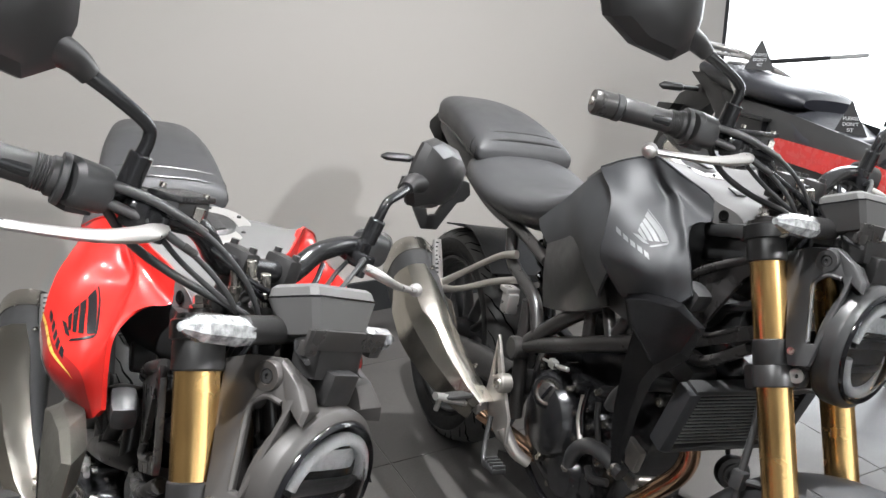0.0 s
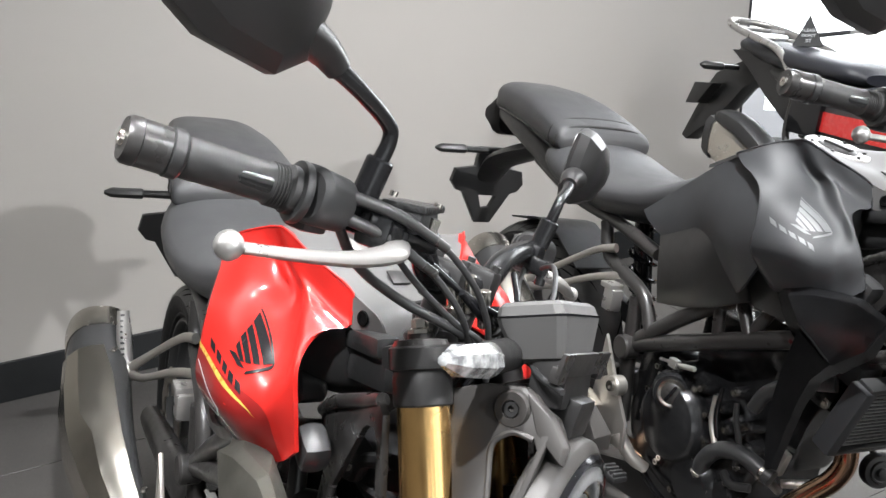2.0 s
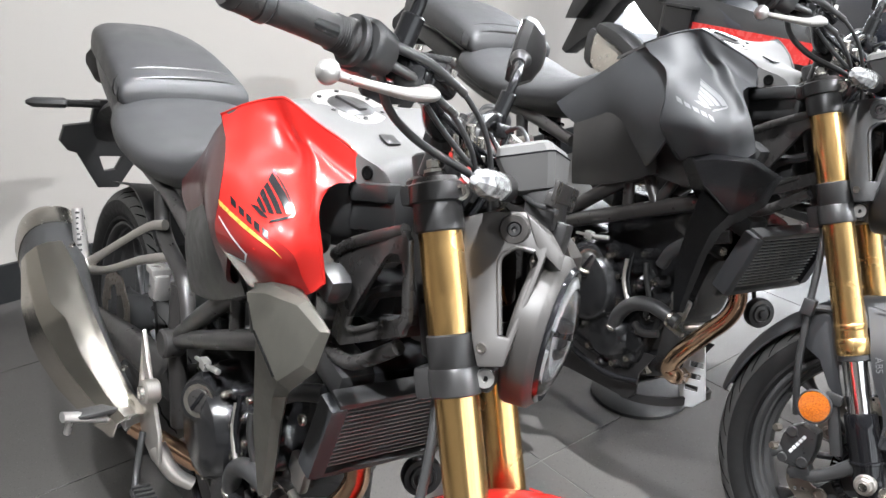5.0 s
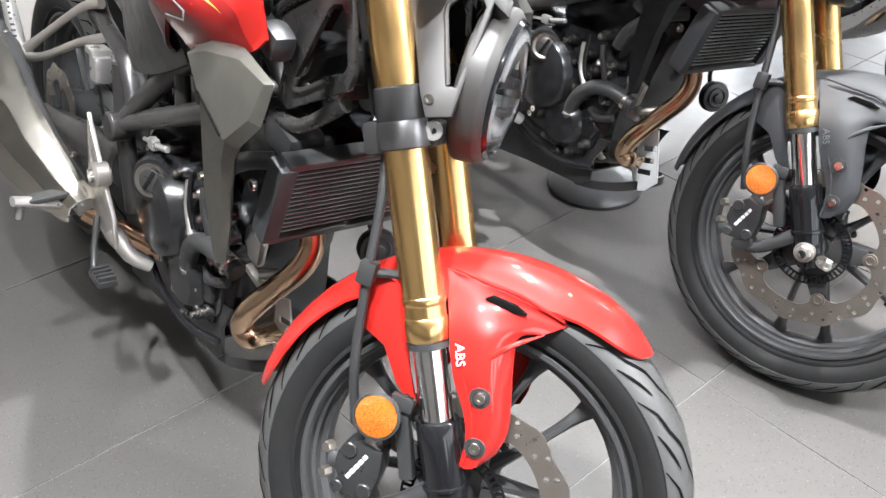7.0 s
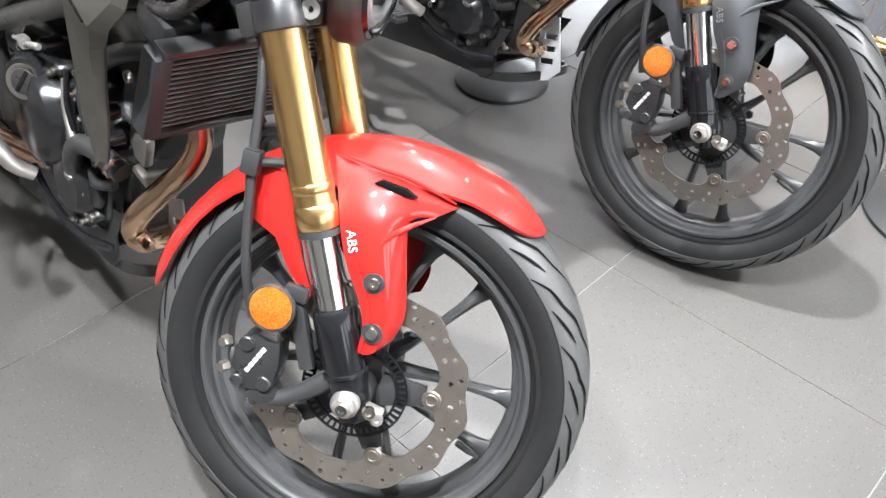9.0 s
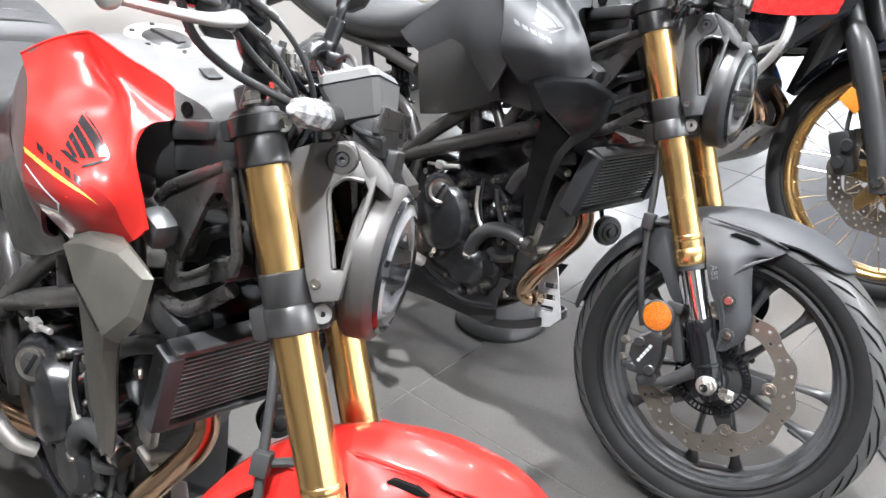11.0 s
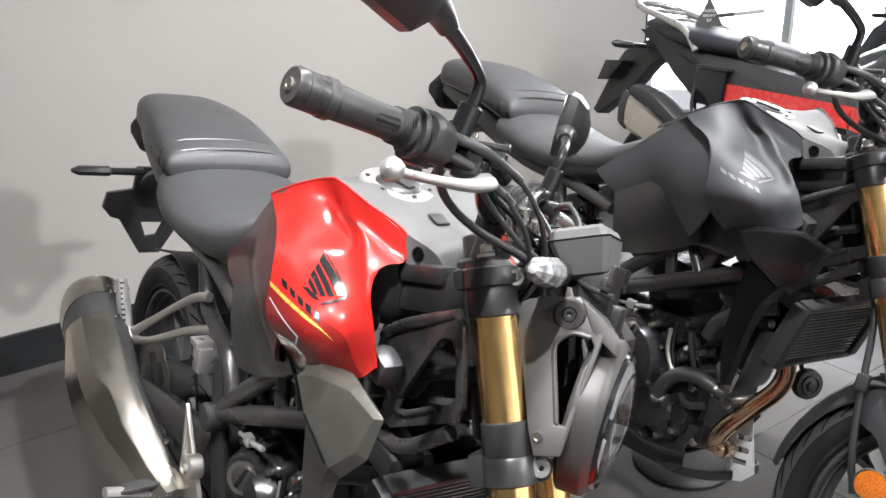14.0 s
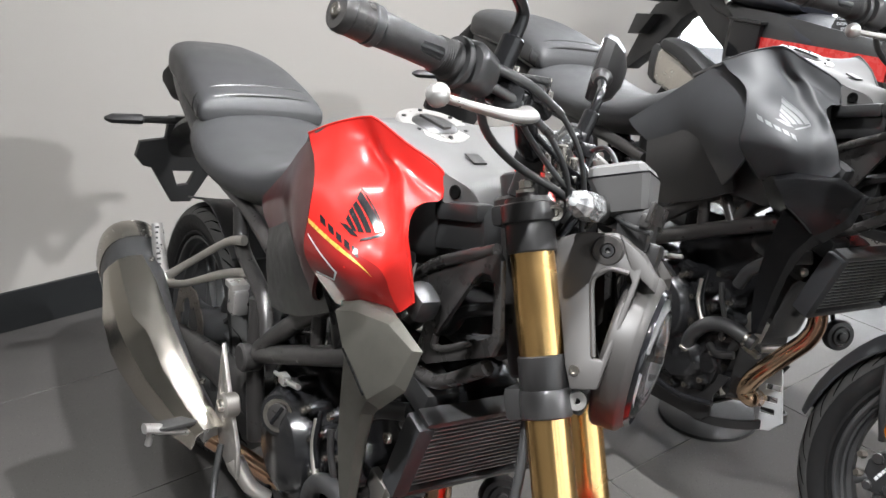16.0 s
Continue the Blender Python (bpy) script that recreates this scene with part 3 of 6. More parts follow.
        F("lower_yoke_clamp", joined(turned([(0.0285, 0), (0.0305, 0.002), (0.0305, 0.030), (0.0285, 0.033)], on_leg(0.446, y), AXIS, 36), turned([(0.0275, 0), (0.0290, 0.003), (0.0285, 0.038), (0.0265, 0.040)], on_leg(0.478, y), AXIS, 36),
                                     box(*on_leg(0.463, y + 0.014, 0.032), 0.026, 0.028, 0.030, 0.006)), GREY_BLACK, leg)
        F("clamp_bolt", joined(turned([(0.0035, 0.006), (0.004, 0.010), (0.0105, 0.010), (0.0115, 0.007), (0.0115, 0)], on_leg(0.464, y + 0.006, 0.034), (0.35, -1, 0), 20)), SILVER, leg)
        F("upper_yoke_clamp", joined(turned([(0.0275, 0), (0.0295, 0.002), (0.0295, 0.028), (0.0285, 0.031), (0.0285, 0.034), (0.0325, 0.036), (0.0325, 0.056), (0.0300, 0.058)], on_leg(0.636, y), AXIS, 36)), GREY_BLACK, leg)
        F("fork_cap", joined(turned([(0.027, 0), (0.0285, 0.004), (0.026, 0.010), (0.013, 0.011), (0.013, 0.016), (0.005, 0.017)], on_leg(0.690, y), AXIS, 32), ), FRAME, leg)
        F("fork_adjuster", joined(turned([(0.0125, 0), (0.0125, 0.010), (0.010, 0.011), (0.0085, 0.012), (0.0085, 0.020), (0.006, 0.022)], on_leg(0.700, y), AXIS, 6)), STEEL, leg)
        F("yoke_bolt", turned([(0.005, 0.003), (0.0055, 0.009), (0.0095, 0.009), (0.0105, 0.006), (0.0105, 0)], on_leg(0.680, y - 0.002, 0.030), (0.45, -1, 0), 18), STEEL, leg)
    F("upper_yoke", joined(box(*on_leg(0.684, 0, -0.012), 0.07, 0.19, 0.026, 0.008, pose(0, 0, 0, 0, -24.7, 0)), rod(on_leg(0.70, 0, -0.038), on_leg(0.745, 0, -0.038), 0.019, 24)), GREY_BLACK)
    F("lower_yoke", box(*on_leg(0.462, 0, -0.014), 0.075, 0.19, 0.04, 0.008, pose(0, 0, 0, 0, -24.7, 0)), GREY_BLACK)
    P("steering_head", rod(PIVOT + AXIS * 0.79, PIVOT + AXIS * 1.02, 0.030, 28), FRAME)

    # ----- front mudguard -----
    rows = []
    for t in [0.84 * i / 16 for i in range(17)] + [0.84 + 0.16 * math.sin(math.pi / 2 * k / 8) for k in range(1, 9)]:
        a = radians(175 - 118 * t)
        wide = min(1.0, max(0.03, 1 - (max(0.0, t - 0.84) / 0.16) ** 2.4) ** 0.5, (t / 0.10 + 0.35) ** 0.5)
        tip = 0.008 * max(0.0, (t - 0.86) / 0.14) ** 2
        row = []
        for j in range(9):
            e = 2 * j / 8 - 1
            drop = 0.021 + 0.032 * math.exp(-((t - 0.60) / 0.17) ** 2)
            r = 0.3125 - drop * abs(e) ** 2.6 * wide - tip - 0.003 * max(0.0, abs(e) - 0.42) * wide
            row.append((AXLE.x + r * math.cos(a), 0.064 * e * wide, AXLE.z + r * math.sin(a)))
        rows.append(row)
    bm = bmesh.new()
    grid = [smooth_path(r, 2) for r in rows]
    outer = [[bm.verts.new(q) for q in r] for r in grid]
    inner = [[bm.verts.new(AXLE + (q - AXLE) * 0.988) for q in r] for r in grid]
    for i in range(len(grid) - 1):
        for j in range(len(grid[0]) - 1):
            bm.faces.new((outer[i][j], outer[i][j + 1], outer[i + 1][j + 1], outer[i + 1][j]))
            bm.faces.new((inner[i][j], inner[i + 1][j], inner[i + 1][j + 1], inner[i][j + 1]))
        for j in (0, -1):
            bm.faces.new((outer[i][j], outer[i + 1][j], inner[i + 1][j], inner[i][j]))
    for i in (0, -1):
        for j in range(len(grid[0]) - 1):
            bm.faces.new((outer[i][j], outer[i][j + 1], inner[i][j + 1], inner[i][j]))
    guard = F("front_mudguard", bm, fender)
    for s in both:
        rows = [
            [(1.250, -.060, .572), (1.307, -.066, .572), (1.349, -.064, .570), (1.410, -.056, .558)],
            [(1.263, -.074, .548), (1.310, -.080, .556), (1.351, -.076, .560), (1.402, -.062, .552)],
            [(1.276, -.090, .526), (1.314, -.092, .538), (1.351, -.084, .545), (1.388, -.070, .542)],
            [(1.287, -.100, .501), (1.321, -.104, .516), (1.342, -.098, .525), (1.362, -.080, .530)],
            [(1.306, -.105, .462), (1.330, -.111, .481), (1.349, -.106, .492), (1.366, -.085, .498)],
            [(1.330, -.105, .427), (1.346, -.111, .443), (1.363, -.107, .453), (1.378, -.085, .455)],
            [(1.344, -.106, .394), (1.357, -.111, .402), (1.374, -.107, .410), (1.388, -.088, .414)],
            [(1.347, -.106, .358), (1.358, -.108, .360), (1.369, -.106, .368), (1.383, -.090, .382)],
        ]
        cov = patch(rows, 4, 0.004)
        if s > 0:
            mirrored(cov)
        F("fork_guard", cov, fender, guard, angle=60)
        lip = tube([(1.316, -.106, .472), (1.338, -.109, .435), (1.350, -.109, .400), (1.350, -.108, .362)], .0022, 8, 4)
        fold = tube([(1.388, -.070, .541), (1.360, -.094, .524), (1.342, -.104, .505), (1.330, -.109, .480)], [.001, .0035, .003, .001], 8, 5)
        if s > 0:
            mirrored(lip), mirrored(fold)
        F("guard_edge", lip, fender, guard)
        F("guard_edge", fold, fender, guard)
        rear = plate([(1.150, .535), (1.184, .545), (1.219, .535), (1.231, .493), (1.251, .441), (1.271, .404), (1.269, .394), (1.238, .420), (1.210, .459), (1.172, .475)], -.088, -.082, .002)
        if s > 0:
            mirrored(rear)
        F("rear_stay", rear, fender, guard)
        for q in ((1.3445, 0.453), (1.3585, 0.391)):
            F("guard_bolt", joined(turned([(0.0028, 0.002), (0.003, 0.004), (0.007, 0.004), (0.0082, 0.002), (0.0082, 0)], (q[0], 0.1115 * s, q[1]), (0, s, 0), 16)), STEEL, guard)
            F("bolt_recess", turned([(0.008, 0.0014), (0.0125, 0.0022), (0.0135, 0)], (q[0], 0.1100 * s, q[1]), (0, s, 0), 20), PLASTIC, guard)
    F("lettering", moved(letters("ABS", 0.0160, 0.0008), Matrix.Translation((1.305, -0.1065, 0.492)) @ pose(0, 0, 0, -8, 0, -6) @ pose(0, 0, 0, 0, 66, 0)), WHITE_MARK if accent else DIM_MARK, guard, "pale vertical lettering ABS")
    for s in both:
        F("guard_crease", tube([(1.262, .068 * s, .578), (1.307, .071 * s, .577), (1.349, .069 * s, .575), (1.405, .061 * s, .562)], [.0015, .003, .003, .0015], 8, 5), fender, guard)
    F("guard_slot", plate([(1.308, .560), (1.316, .566), (1.346, .565), (1.362, .559), (1.346, .556)], -.082, -.070, .001), GROOVE, guard)

    # ----- front brake -----
    def G(name, bm, mat, parent=bike, text="", **k):
        return F(name, moved(bm, Matrix.Translation((0, 0, -.012))), mat, parent, text, **k)

    cal = G("brake_caliper", joined(plate([(1.206, .340), (1.225, .355), (1.255, .350), (1.260, .320), (1.257, .286), (1.235, .274), (1.211, .273), (1.211, .292), (1.199, .304), (1.199, .326)], -.112, -.072, .006), rod((1.214, -0.106, 0.336), (1.214, -0.116, 0.336), 0.0100, 20), rod((1.246, -0.106, 0.290), (1.246, -0.116, 0.290), 0.0100, 20), rod((1.212, -0.106, 0.284), (1.212, -0.117, 0.284), 0.0085, 20), box(1.246, -.096, .270, .040, .030, .024, .007, pose(0, 0, 0, 0, -30, 0))), CALIPER)
    G("caliper_bracket", joined(tube([(1.226, -0.098, 0.263), (1.267, -0.100, 0.271), (1.299, -0.100, 0.296), (1.332, -0.098, 0.330)], [0.009, 0.011, 0.012, 0.015], 12, 4), box(1.272, -0.10, 0.375, 0.020, 0.018, 0.11, 0.006, pose(0, 0, 0, 0, -22, 0))), PLASTIC, cal)
    for q in ((1.192, 0.334), (1.196, 0.300)):
        G("caliper_bolt", turned([(0.004, 0.012), (0.0065, 0.012), (0.0075, 0.009), (0.0075, 0)], (q[0], -0.115, q[1]), (-0.4, -1, 0), 6), DISC, cal)
    for k in range(5):
        G("marking_bar", box(1.222 + 0.0035 * k, -0.1125, 0.302 + 0.008 * k, 0.007, 0.001, 0.0055, 0.0003, pose(0, 0, 0, 0, -65, 0)), WHITE_MARK, cal)
    ref = G("side_reflector", turned([(0.0, 0.006), (0.020, 0.0055), (0.0265, 0.004), (0.0275, 0)], (1.236, -0.122, 0.398), (0, -1, 0.05), 32), AMBER, text="round amber reflector")
    G("reflector_rim", joined(turned([(0.030, 0), (0.030, 0.005), (0.0275, 0.006), (0.0265, 0.002)], (1.236, -0.121, 0.398), (0, -1, 0.05), 32), box(1.258, -0.108, 0.42, 0.03, 0.012, 0.02, 0.004)), PLASTIC, ref)
    F("brake_hose", tube([(1.205, -0.09, 0.35), (1.186, -0.105, 0.43), (1.168, -0.10, 0.54), (1.152, -0.085, 0.64), (1.12, -0.06, 0.74), (1.09, -0.06, 0.88)], 0.0062, 10, 8), PLASTIC)
    F("hose_guide", box(1.168, -0.103, 0.545, 0.022, 0.02, 0.03, 0.004), PLASTIC)
    F("hose_stay", tube([(1.17, -0.100, 0.545), (1.205, -0.085, 0.55), (1.25, -0.08, 0.54)], 0.006, 8, 4), PLASTIC)

    # ----- headlamp -----
    hl = Vector((1.232, 0, 0.791))
    tilt = Vector((1, 0, 0.045))
    bowl = F("headlamp", turned([(0.060, -0.034), (0.093, -0.034), (0.0965, -0.032), (0.0980, -0.028), (0.0970, -0.004), (0.0962, -0.001), (0.0875, 0.0065), (0.0855, 0.0065), (0.084, 0.000)], hl, tilt, 64), lamp, text="round matt grey headlamp")
    F("lamp_rim", turned([(0.0850, -0.004), (0.0860, 0.008), (0.0830, 0.0125), (0.079, 0.002)], hl, tilt, 64), GLOSS_BLACK, bowl)
    F("lamp_reflector", turned([(0.0, -0.028), (0.060, -0.024), (0.083, 0.000)], hl, tilt, 48), PLASTIC, bowl)
    ringl = F("running_light", joined(tube([hl + Vector((0.006, 0.066 * math.cos(a), 0.066 * math.sin(a))) for a in (math.pi * (0.06 + 0.88 * k / 20) for k in range(21))], 0.0075, 10),
                                      tube([hl + Vector((0.006, 0.066 * math.cos(a), 0.066 * math.sin(a))) for a in (math.pi * (1.06 + 0.88 * k / 20) for k in range(21))], 0.0075, 10)), LAMP_WHITE, bowl)
    F("lamp_bar", joined(box(*(hl + Vector((0.005, 0, 0.010))), 0.014, 0.130, 0.014, 0.004), box(*(hl + Vector((0.003, 0, -0.030))), 0.014, 0.125, 0.010, 0.003)), GREY_BLACK, bowl)
    F("beam_unit", joined(box(*(hl + Vector((-0.007, 0, 0.036))), 0.016, 0.105, 0.030, 0.006), box(*(hl + Vector((-0.007, 0, -0.010))), 0.016, 0.11, 0.022, 0.005)), LAMP_WHITE, bowl)
    F("lamp_glass", turned([(0.0, 0.028), (0.030, 0.0265), (0.056, 0.021), (0.074, 0.014), (0.081, 0.006), (0.079, 0.005), (0.054, 0.019), (0.0, 0.026)], hl, tilt, 48), CLEAR, bowl)
    for s in both:
        hole = [(1.159, .863), (1.164, .874), (1.176, .884), (1.196, .884), (1.203, .876), (1.203, .784), (1.193, .782)]
        outline = [(1.098, .893), (1.127, .911), (1.168, .924), (1.180, .921), (1.203, .909), (1.210, .895), (1.210, .752), (1.182, .742), (1.166, .766), (1.146, .806), (1.120, .853)]
        br = plate(outline, -0.012, 0.0, 0.0025, [hole])
        lip = tube([(x, -.011, z) for x, z in ((1.193, .784), (1.170, .838), (1.161, .862), (1.166, .874), (1.177, .883), (1.196, .884))], .0032, 8, 3)
        br = moved(joined(br, lip), Matrix(((1, 0, 0, 0), (0, 1, .26, -.0600 - .26 * .9008), (0, 0, 1, 0), (0, 0, 0, 1))))
        arm = faceted([(1.170, -.040, .915), (1.205, -.040, .905), (1.222, -.040, .884), (1.200, -.040, .860), (1.190, -.040, .875)], [(1.170, -.066, .924), (1.206, -.066, .911), (1.230, -.070, .890), (1.232, -.074, .872), (1.196, -.070, .886)], [(1.174, -.071, .921), (1.203, -.071, .909), (1.224, -.074, .889), (1.227, -.078, .875), (1.197, -.075, .889)])
        b2 = joined(br, arm)
        if s > 0:
            mirrored(b2)
        stay = F("headlamp_bracket", b2, lamp)
        F("bracket_boss", turned([(0.008, 0.001), (0.009, 0.007), (0.0165, 0.007), (0.0185, 0.003), (0.019, 0)], (1.165, 0.070 * s, .901), (0, s, 0), 24), lamp, stay)
        F("bracket_bolt", turned([(0.003, 0.001), (0.0035, 0.005), (0.0075, 0.005), (0.008, 0)], (1.165, 0.071 * s, .901), (0, s, 0), 12), PLASTIC, stay)
        F("bracket_screw", turned([(0.003, 0.002), (0.0035, 0.004), (0.006, 0.004), (0.0065, 0)], (1.179, 0.107 * s, .763), (0, s, 0), 14), STEEL, stay)
        # indicators
        ind = F("indicator_stalk", rod((1.130, 0.03 * s, 0.943), (1.138, 0.112 * s, 0.942), 0.0165, 20), GREY_BLACK)
        sec = [[(1.141 + 0.017 * g * math.cos(a) - 0.006 * h, s * (0.104 + 0.090 * h), 0.941 + 0.0165 * g * math.sin(a)) for a in (2 * math.pi * k / 8 for k in range(8))] for h, g in ((0, 0.85), (0.22, 1.05), (0.72, 0.92), (1.0, 0.30))]
        F("indicator_lens", loft(sec), INDICATOR, ind, "clear indicator lens", smooth=False)
        F("bulb_shell", box(1.142, s * 0.140, 0.941, 0.010, 0.052, 0.014, 0.003), LENS_INNER, ind)

    # ----- instrument -----
    dash = Matrix.Translation((1.150, 0, 0.978)) @ pose(0, 0, 0, 0, -24, 0)

    def slab(z, x0, x1, h):
        return [(x0, -h * 0.92, z), (x0, h * 0.92, z), (x0 + 0.006, h, z), (x1 - 0.008, h, z), (x1, h * 0.90, z), (x1, -h * 0.90, z), (x1 - 0.008, -h, z), (x0 + 0.006, -h, z)]
    meter = F("instrument", moved(loft([slab(-.034, -.018, .022, .040), slab(-.030, -.026, .028, .046), slab(.004, -.036, .034, .058), slab(.010, -.037, .035, .060), slab(.022, -.035, .031, .058), slab(.026, -.030, .026, .054)]), dash), GREY_PAINT, text="flat grey instrument housing", angle=25)
    F("instrument_seam", moved(loft([slab(.0105, -.0375, .0355, .0605), slab(.0125, -.0375, .0355, .0605)]), dash), GLOSS_BLACK, meter)
    F("display", moved(box(-.004, 0, .0262, .040, .088, .002, .0005), dash), GLOSS_BLACK, meter)
    F("instrument_bracket", joined(box(1.178, 0, 0.935, 0.040, 0.085, 0.055, 0.008, pose(0, 0, 0, 0, -10, 0)), box(1.200, 0, 0.905, 0.030, 0.05, 0.04, 0.006)), GREY_BLACK, meter)
    F("number_bracket", joined(box(1.196, 0, 0.958, 0.005, 0.150, 0.024, 0.002), box(1.193, 0.062, 0.947, 0.012, 0.022, 0.016, 0.003), box(1.193, -0.062, 0.947, 0.012, 0.022, 0.016, 0.003)), NECK, meter)
    if markings:
        for k in range(2):
            F("marking_bar", box(1.1995, 0.032 - 0.030 * k, 0.958, 0.001, 0.024, 0.016, 0.0004), WHITE_MARK, meter)

    # ----- handlebar -----
    bar_pts = [(0.950, -0.360, 1.034), (0.998, -0.275, 1.034), (1.020, -0.18, 1.036), (1.028, -0.11, 1.018), (1.032, -0.075, 0.992), (1.036, -0.05, 0.985)]
    pts = bar_pts + [(x, -y, z) for x, y, z in bar_pts[::-1]]
    bar = F("handlebar", tube(pts, [0.0125, 0.0125, 0.013, 0.014, 0.0145, 0.0145] + [0.0145, 0.0145, 0.014, 0.013, 0.0125, 0.0125], 18, 6), ENGINE, text="tapered black handlebar")
    for s in both:
        F("bar_clamp", joined(box(1.036, 0.04 * s, 0.985, 0.046, 0.026, 0.046, 0.008), rod((1.032, 0.04 * s, 0.925), (1.036, 0.04 * s, 0.985), 0.014, 16), rod((1.052, 0.04 * s, 1.0), (1.052, 0.04 * s, 1.014), 0.005, 10), rod((1.020, 0.04 * s, 1.0), (1.020, 0.04 * s, 1.014), 0.005, 10)), GREY_BLACK, bar)
        d = Vector((0.062, 0.112 * -s, 0.0)).normalized()
        e = Vector((0.9475, 0.360 * s, 1.034))
        grip = F("grip", turned([(0.0150, 0), (0.0172, 0.003), (0.0168, 0.02), (0.0163, 0.045), (0.0166, 0.070), (0.0176, 0.072), (0.0176, 0.086), (0.0205, 0.089), (0.0205, 0.098), (0.015, 0.10)], e, d, 28), GRIP, bar, "ribbed rubber grip")
        F("grip_rib", joined(*[turned([(0.0176, 0), (0.0188, 0.0008), (0.0176, 0.0016)], e + d * (0.073 + 0.0028 * k), d, 24) for k in range(5)], *[box(*(e + d * 0.04 + Vector((0.013 * math.cos(a), 0, 0.0148 * math.sin(a)))), 0.004, 0.05, 0.004, 0.001, pose(0, 0, 0, 0, 0, 29 * s)) for a in (0.6, 2.5)]), GRIP, grip)
        F("bar_end_weight", turned([(0.006, -0.044), (0.0165, -0.044), (0.0185, -0.041), (0.0190, -0.034), (0.0180, -0.033)], e, d, 32), NECK, grip)
        F("bar_end_sleeve", turned([(0.0185, -0.033), (0.0186, -0.012), (0.0172, -0.011)], e, d, 32), NECK, grip)
        F("bar_end_ring", turned([(0.0170, -0.012), (0.0196, -0.010), (0.0198, -0.002), (0.0180, 0.0), (0.014, 0.003)], e, d, 32), PLASTIC, grip)
        F("bar_end_screw", turned([(0.003, 0.002), (0.0035, 0.003), (0.006, 0.003), (0.0065, 0.0)], e - d * 0.044, -d, 12), STEEL, grip)
        sw = Vector((1.006, 0.252 * s, 1.036))
        F("switch_housing", joined(moved(loft([superring((0, -0.024, 0), 0.019, 0.020, 2.6, axis="y"), superring((0, -0.018, 0), 0.024, 0.025, 2.6, axis="y"), superring((0.002, 0.016, -0.002), 0.023, 0.024, 2.6, axis="y"), superring((0.002, 0.022, -0.002), 0.017, 0.018, 2.6, axis="y")]), Matrix.Translation(sw)),
                                   box(sw.x - 0.008, sw.y, sw.z - 0.023, 0.026, 0.034, 0.018, 0.006)), PLASTIC, bar)
        F("grip_flange", turned([(0.016, 0.094), (0.0260, 0.096), (0.0270, 0.099), (0.0260, 0.103), (0.016, 0.105)], e, d, 32), PLASTIC, bar)
        # lever and its perch
        pv = Vector((1.052, 0.185 * s, 1.016))
        perch = F("lever_perch", joined(box(1.020, 0.200 * s, 1.030, 0.036, 0.028, 0.036, 0.008), box(1.040, 0.190 * s, 1.022, 0.034, 0.030, 0.022, 0.006), rod(pv + Vector((0, 0, 0.014)), pv - Vector((0, 0, 0.016)), 0.007, 12)), ENGINE, bar)
        lever = F("lever", joined(tube([pv, (1.066, 0.215 * s, 1.010), (1.064, 0.265 * s, 1.000), (1.052, 0.320 * s, 0.994), (1.037, 0.368 * s, 0.990)], [0.0120, 0.0125, 0.0098, 0.0076, 0.0068], 14, 5, flat=0.62),
                                  moved(lathe([(0.0, -0.0115), (0.006, -0.0098), (0.0100, -0.005), (0.0115, 0), (0.0100, 0.005), (0.006, 0.0098), (0.0, 0.0115)], 18), Matrix.Translation((1.034, 0.377 * s, 0.990)))), SILVER, perch, "silver ball-ended lever")
        # mirror
        foot = Vector((1.022, 0.217 * s, 1.045))
        mirror = F("mirror_stem", joined(rod(foot, foot + Vector((0.004, 0, 0.038)), 0.0125, 18), tube([foot + Vector((0.004, 0, 0.036)), foot + Vector((0.006, 0.000 * s, 0.055)), foot + Vector((0.004, 0.008 * s, 0.068)), foot + Vector((-0.006, 0.046 * s, 0.084)), foot + Vector((-0.018, 0.075 * s, 0.095))], [0.0075, 0.0070, 0.0070, 0.0075, 0.0085], 14, 5)), ENGINE)
        c = foot + Vector((-0.050, 0.172 * s, 0.128))
        face = Vector((-1, -0.18 * s, 0.04)).normalized()
        up = Vector((0, 0, 1))
        acr = up.cross(face).normalized()
        shape = [(-0.082, 0.006), (-0.076, -0.040), (-0.050, -0.060), (0.020, -0.054), (0.074, -0.030), (0.094, 0.006), (0.086, 0.040), (0.040, 0.056), (-0.036, 0.056), (-0.074, 0.042)]
        def mring(g, dep):
            return [c + acr * (px * g * -s) + up * (pz * g) - face * dep for px, pz in shape]
        F("mirror_housing", joined(loft([[q for q in mring(0.97, -0.004)], mring(1.0, 0.002), mring(0.96, 0.016), mring(0.72, 0.034), mring(0.30, 0.044)]),
                                   tube([foot + Vector((-0.016, 0.070 * s, 0.093)), foot + Vector((-0.024, 0.092 * s, 0.104)), c - face * 0.02 + Vector((0, -0.030 * s, -0.016))], [0.011, 0.015, 0.021], 16, 4)), GREY_BLACK, mirror, angle=28)
        F("mirror_glass", loft([mring(0.93, -0.0042), mring(0.93, -0.0055)]), CHROME, mirror)
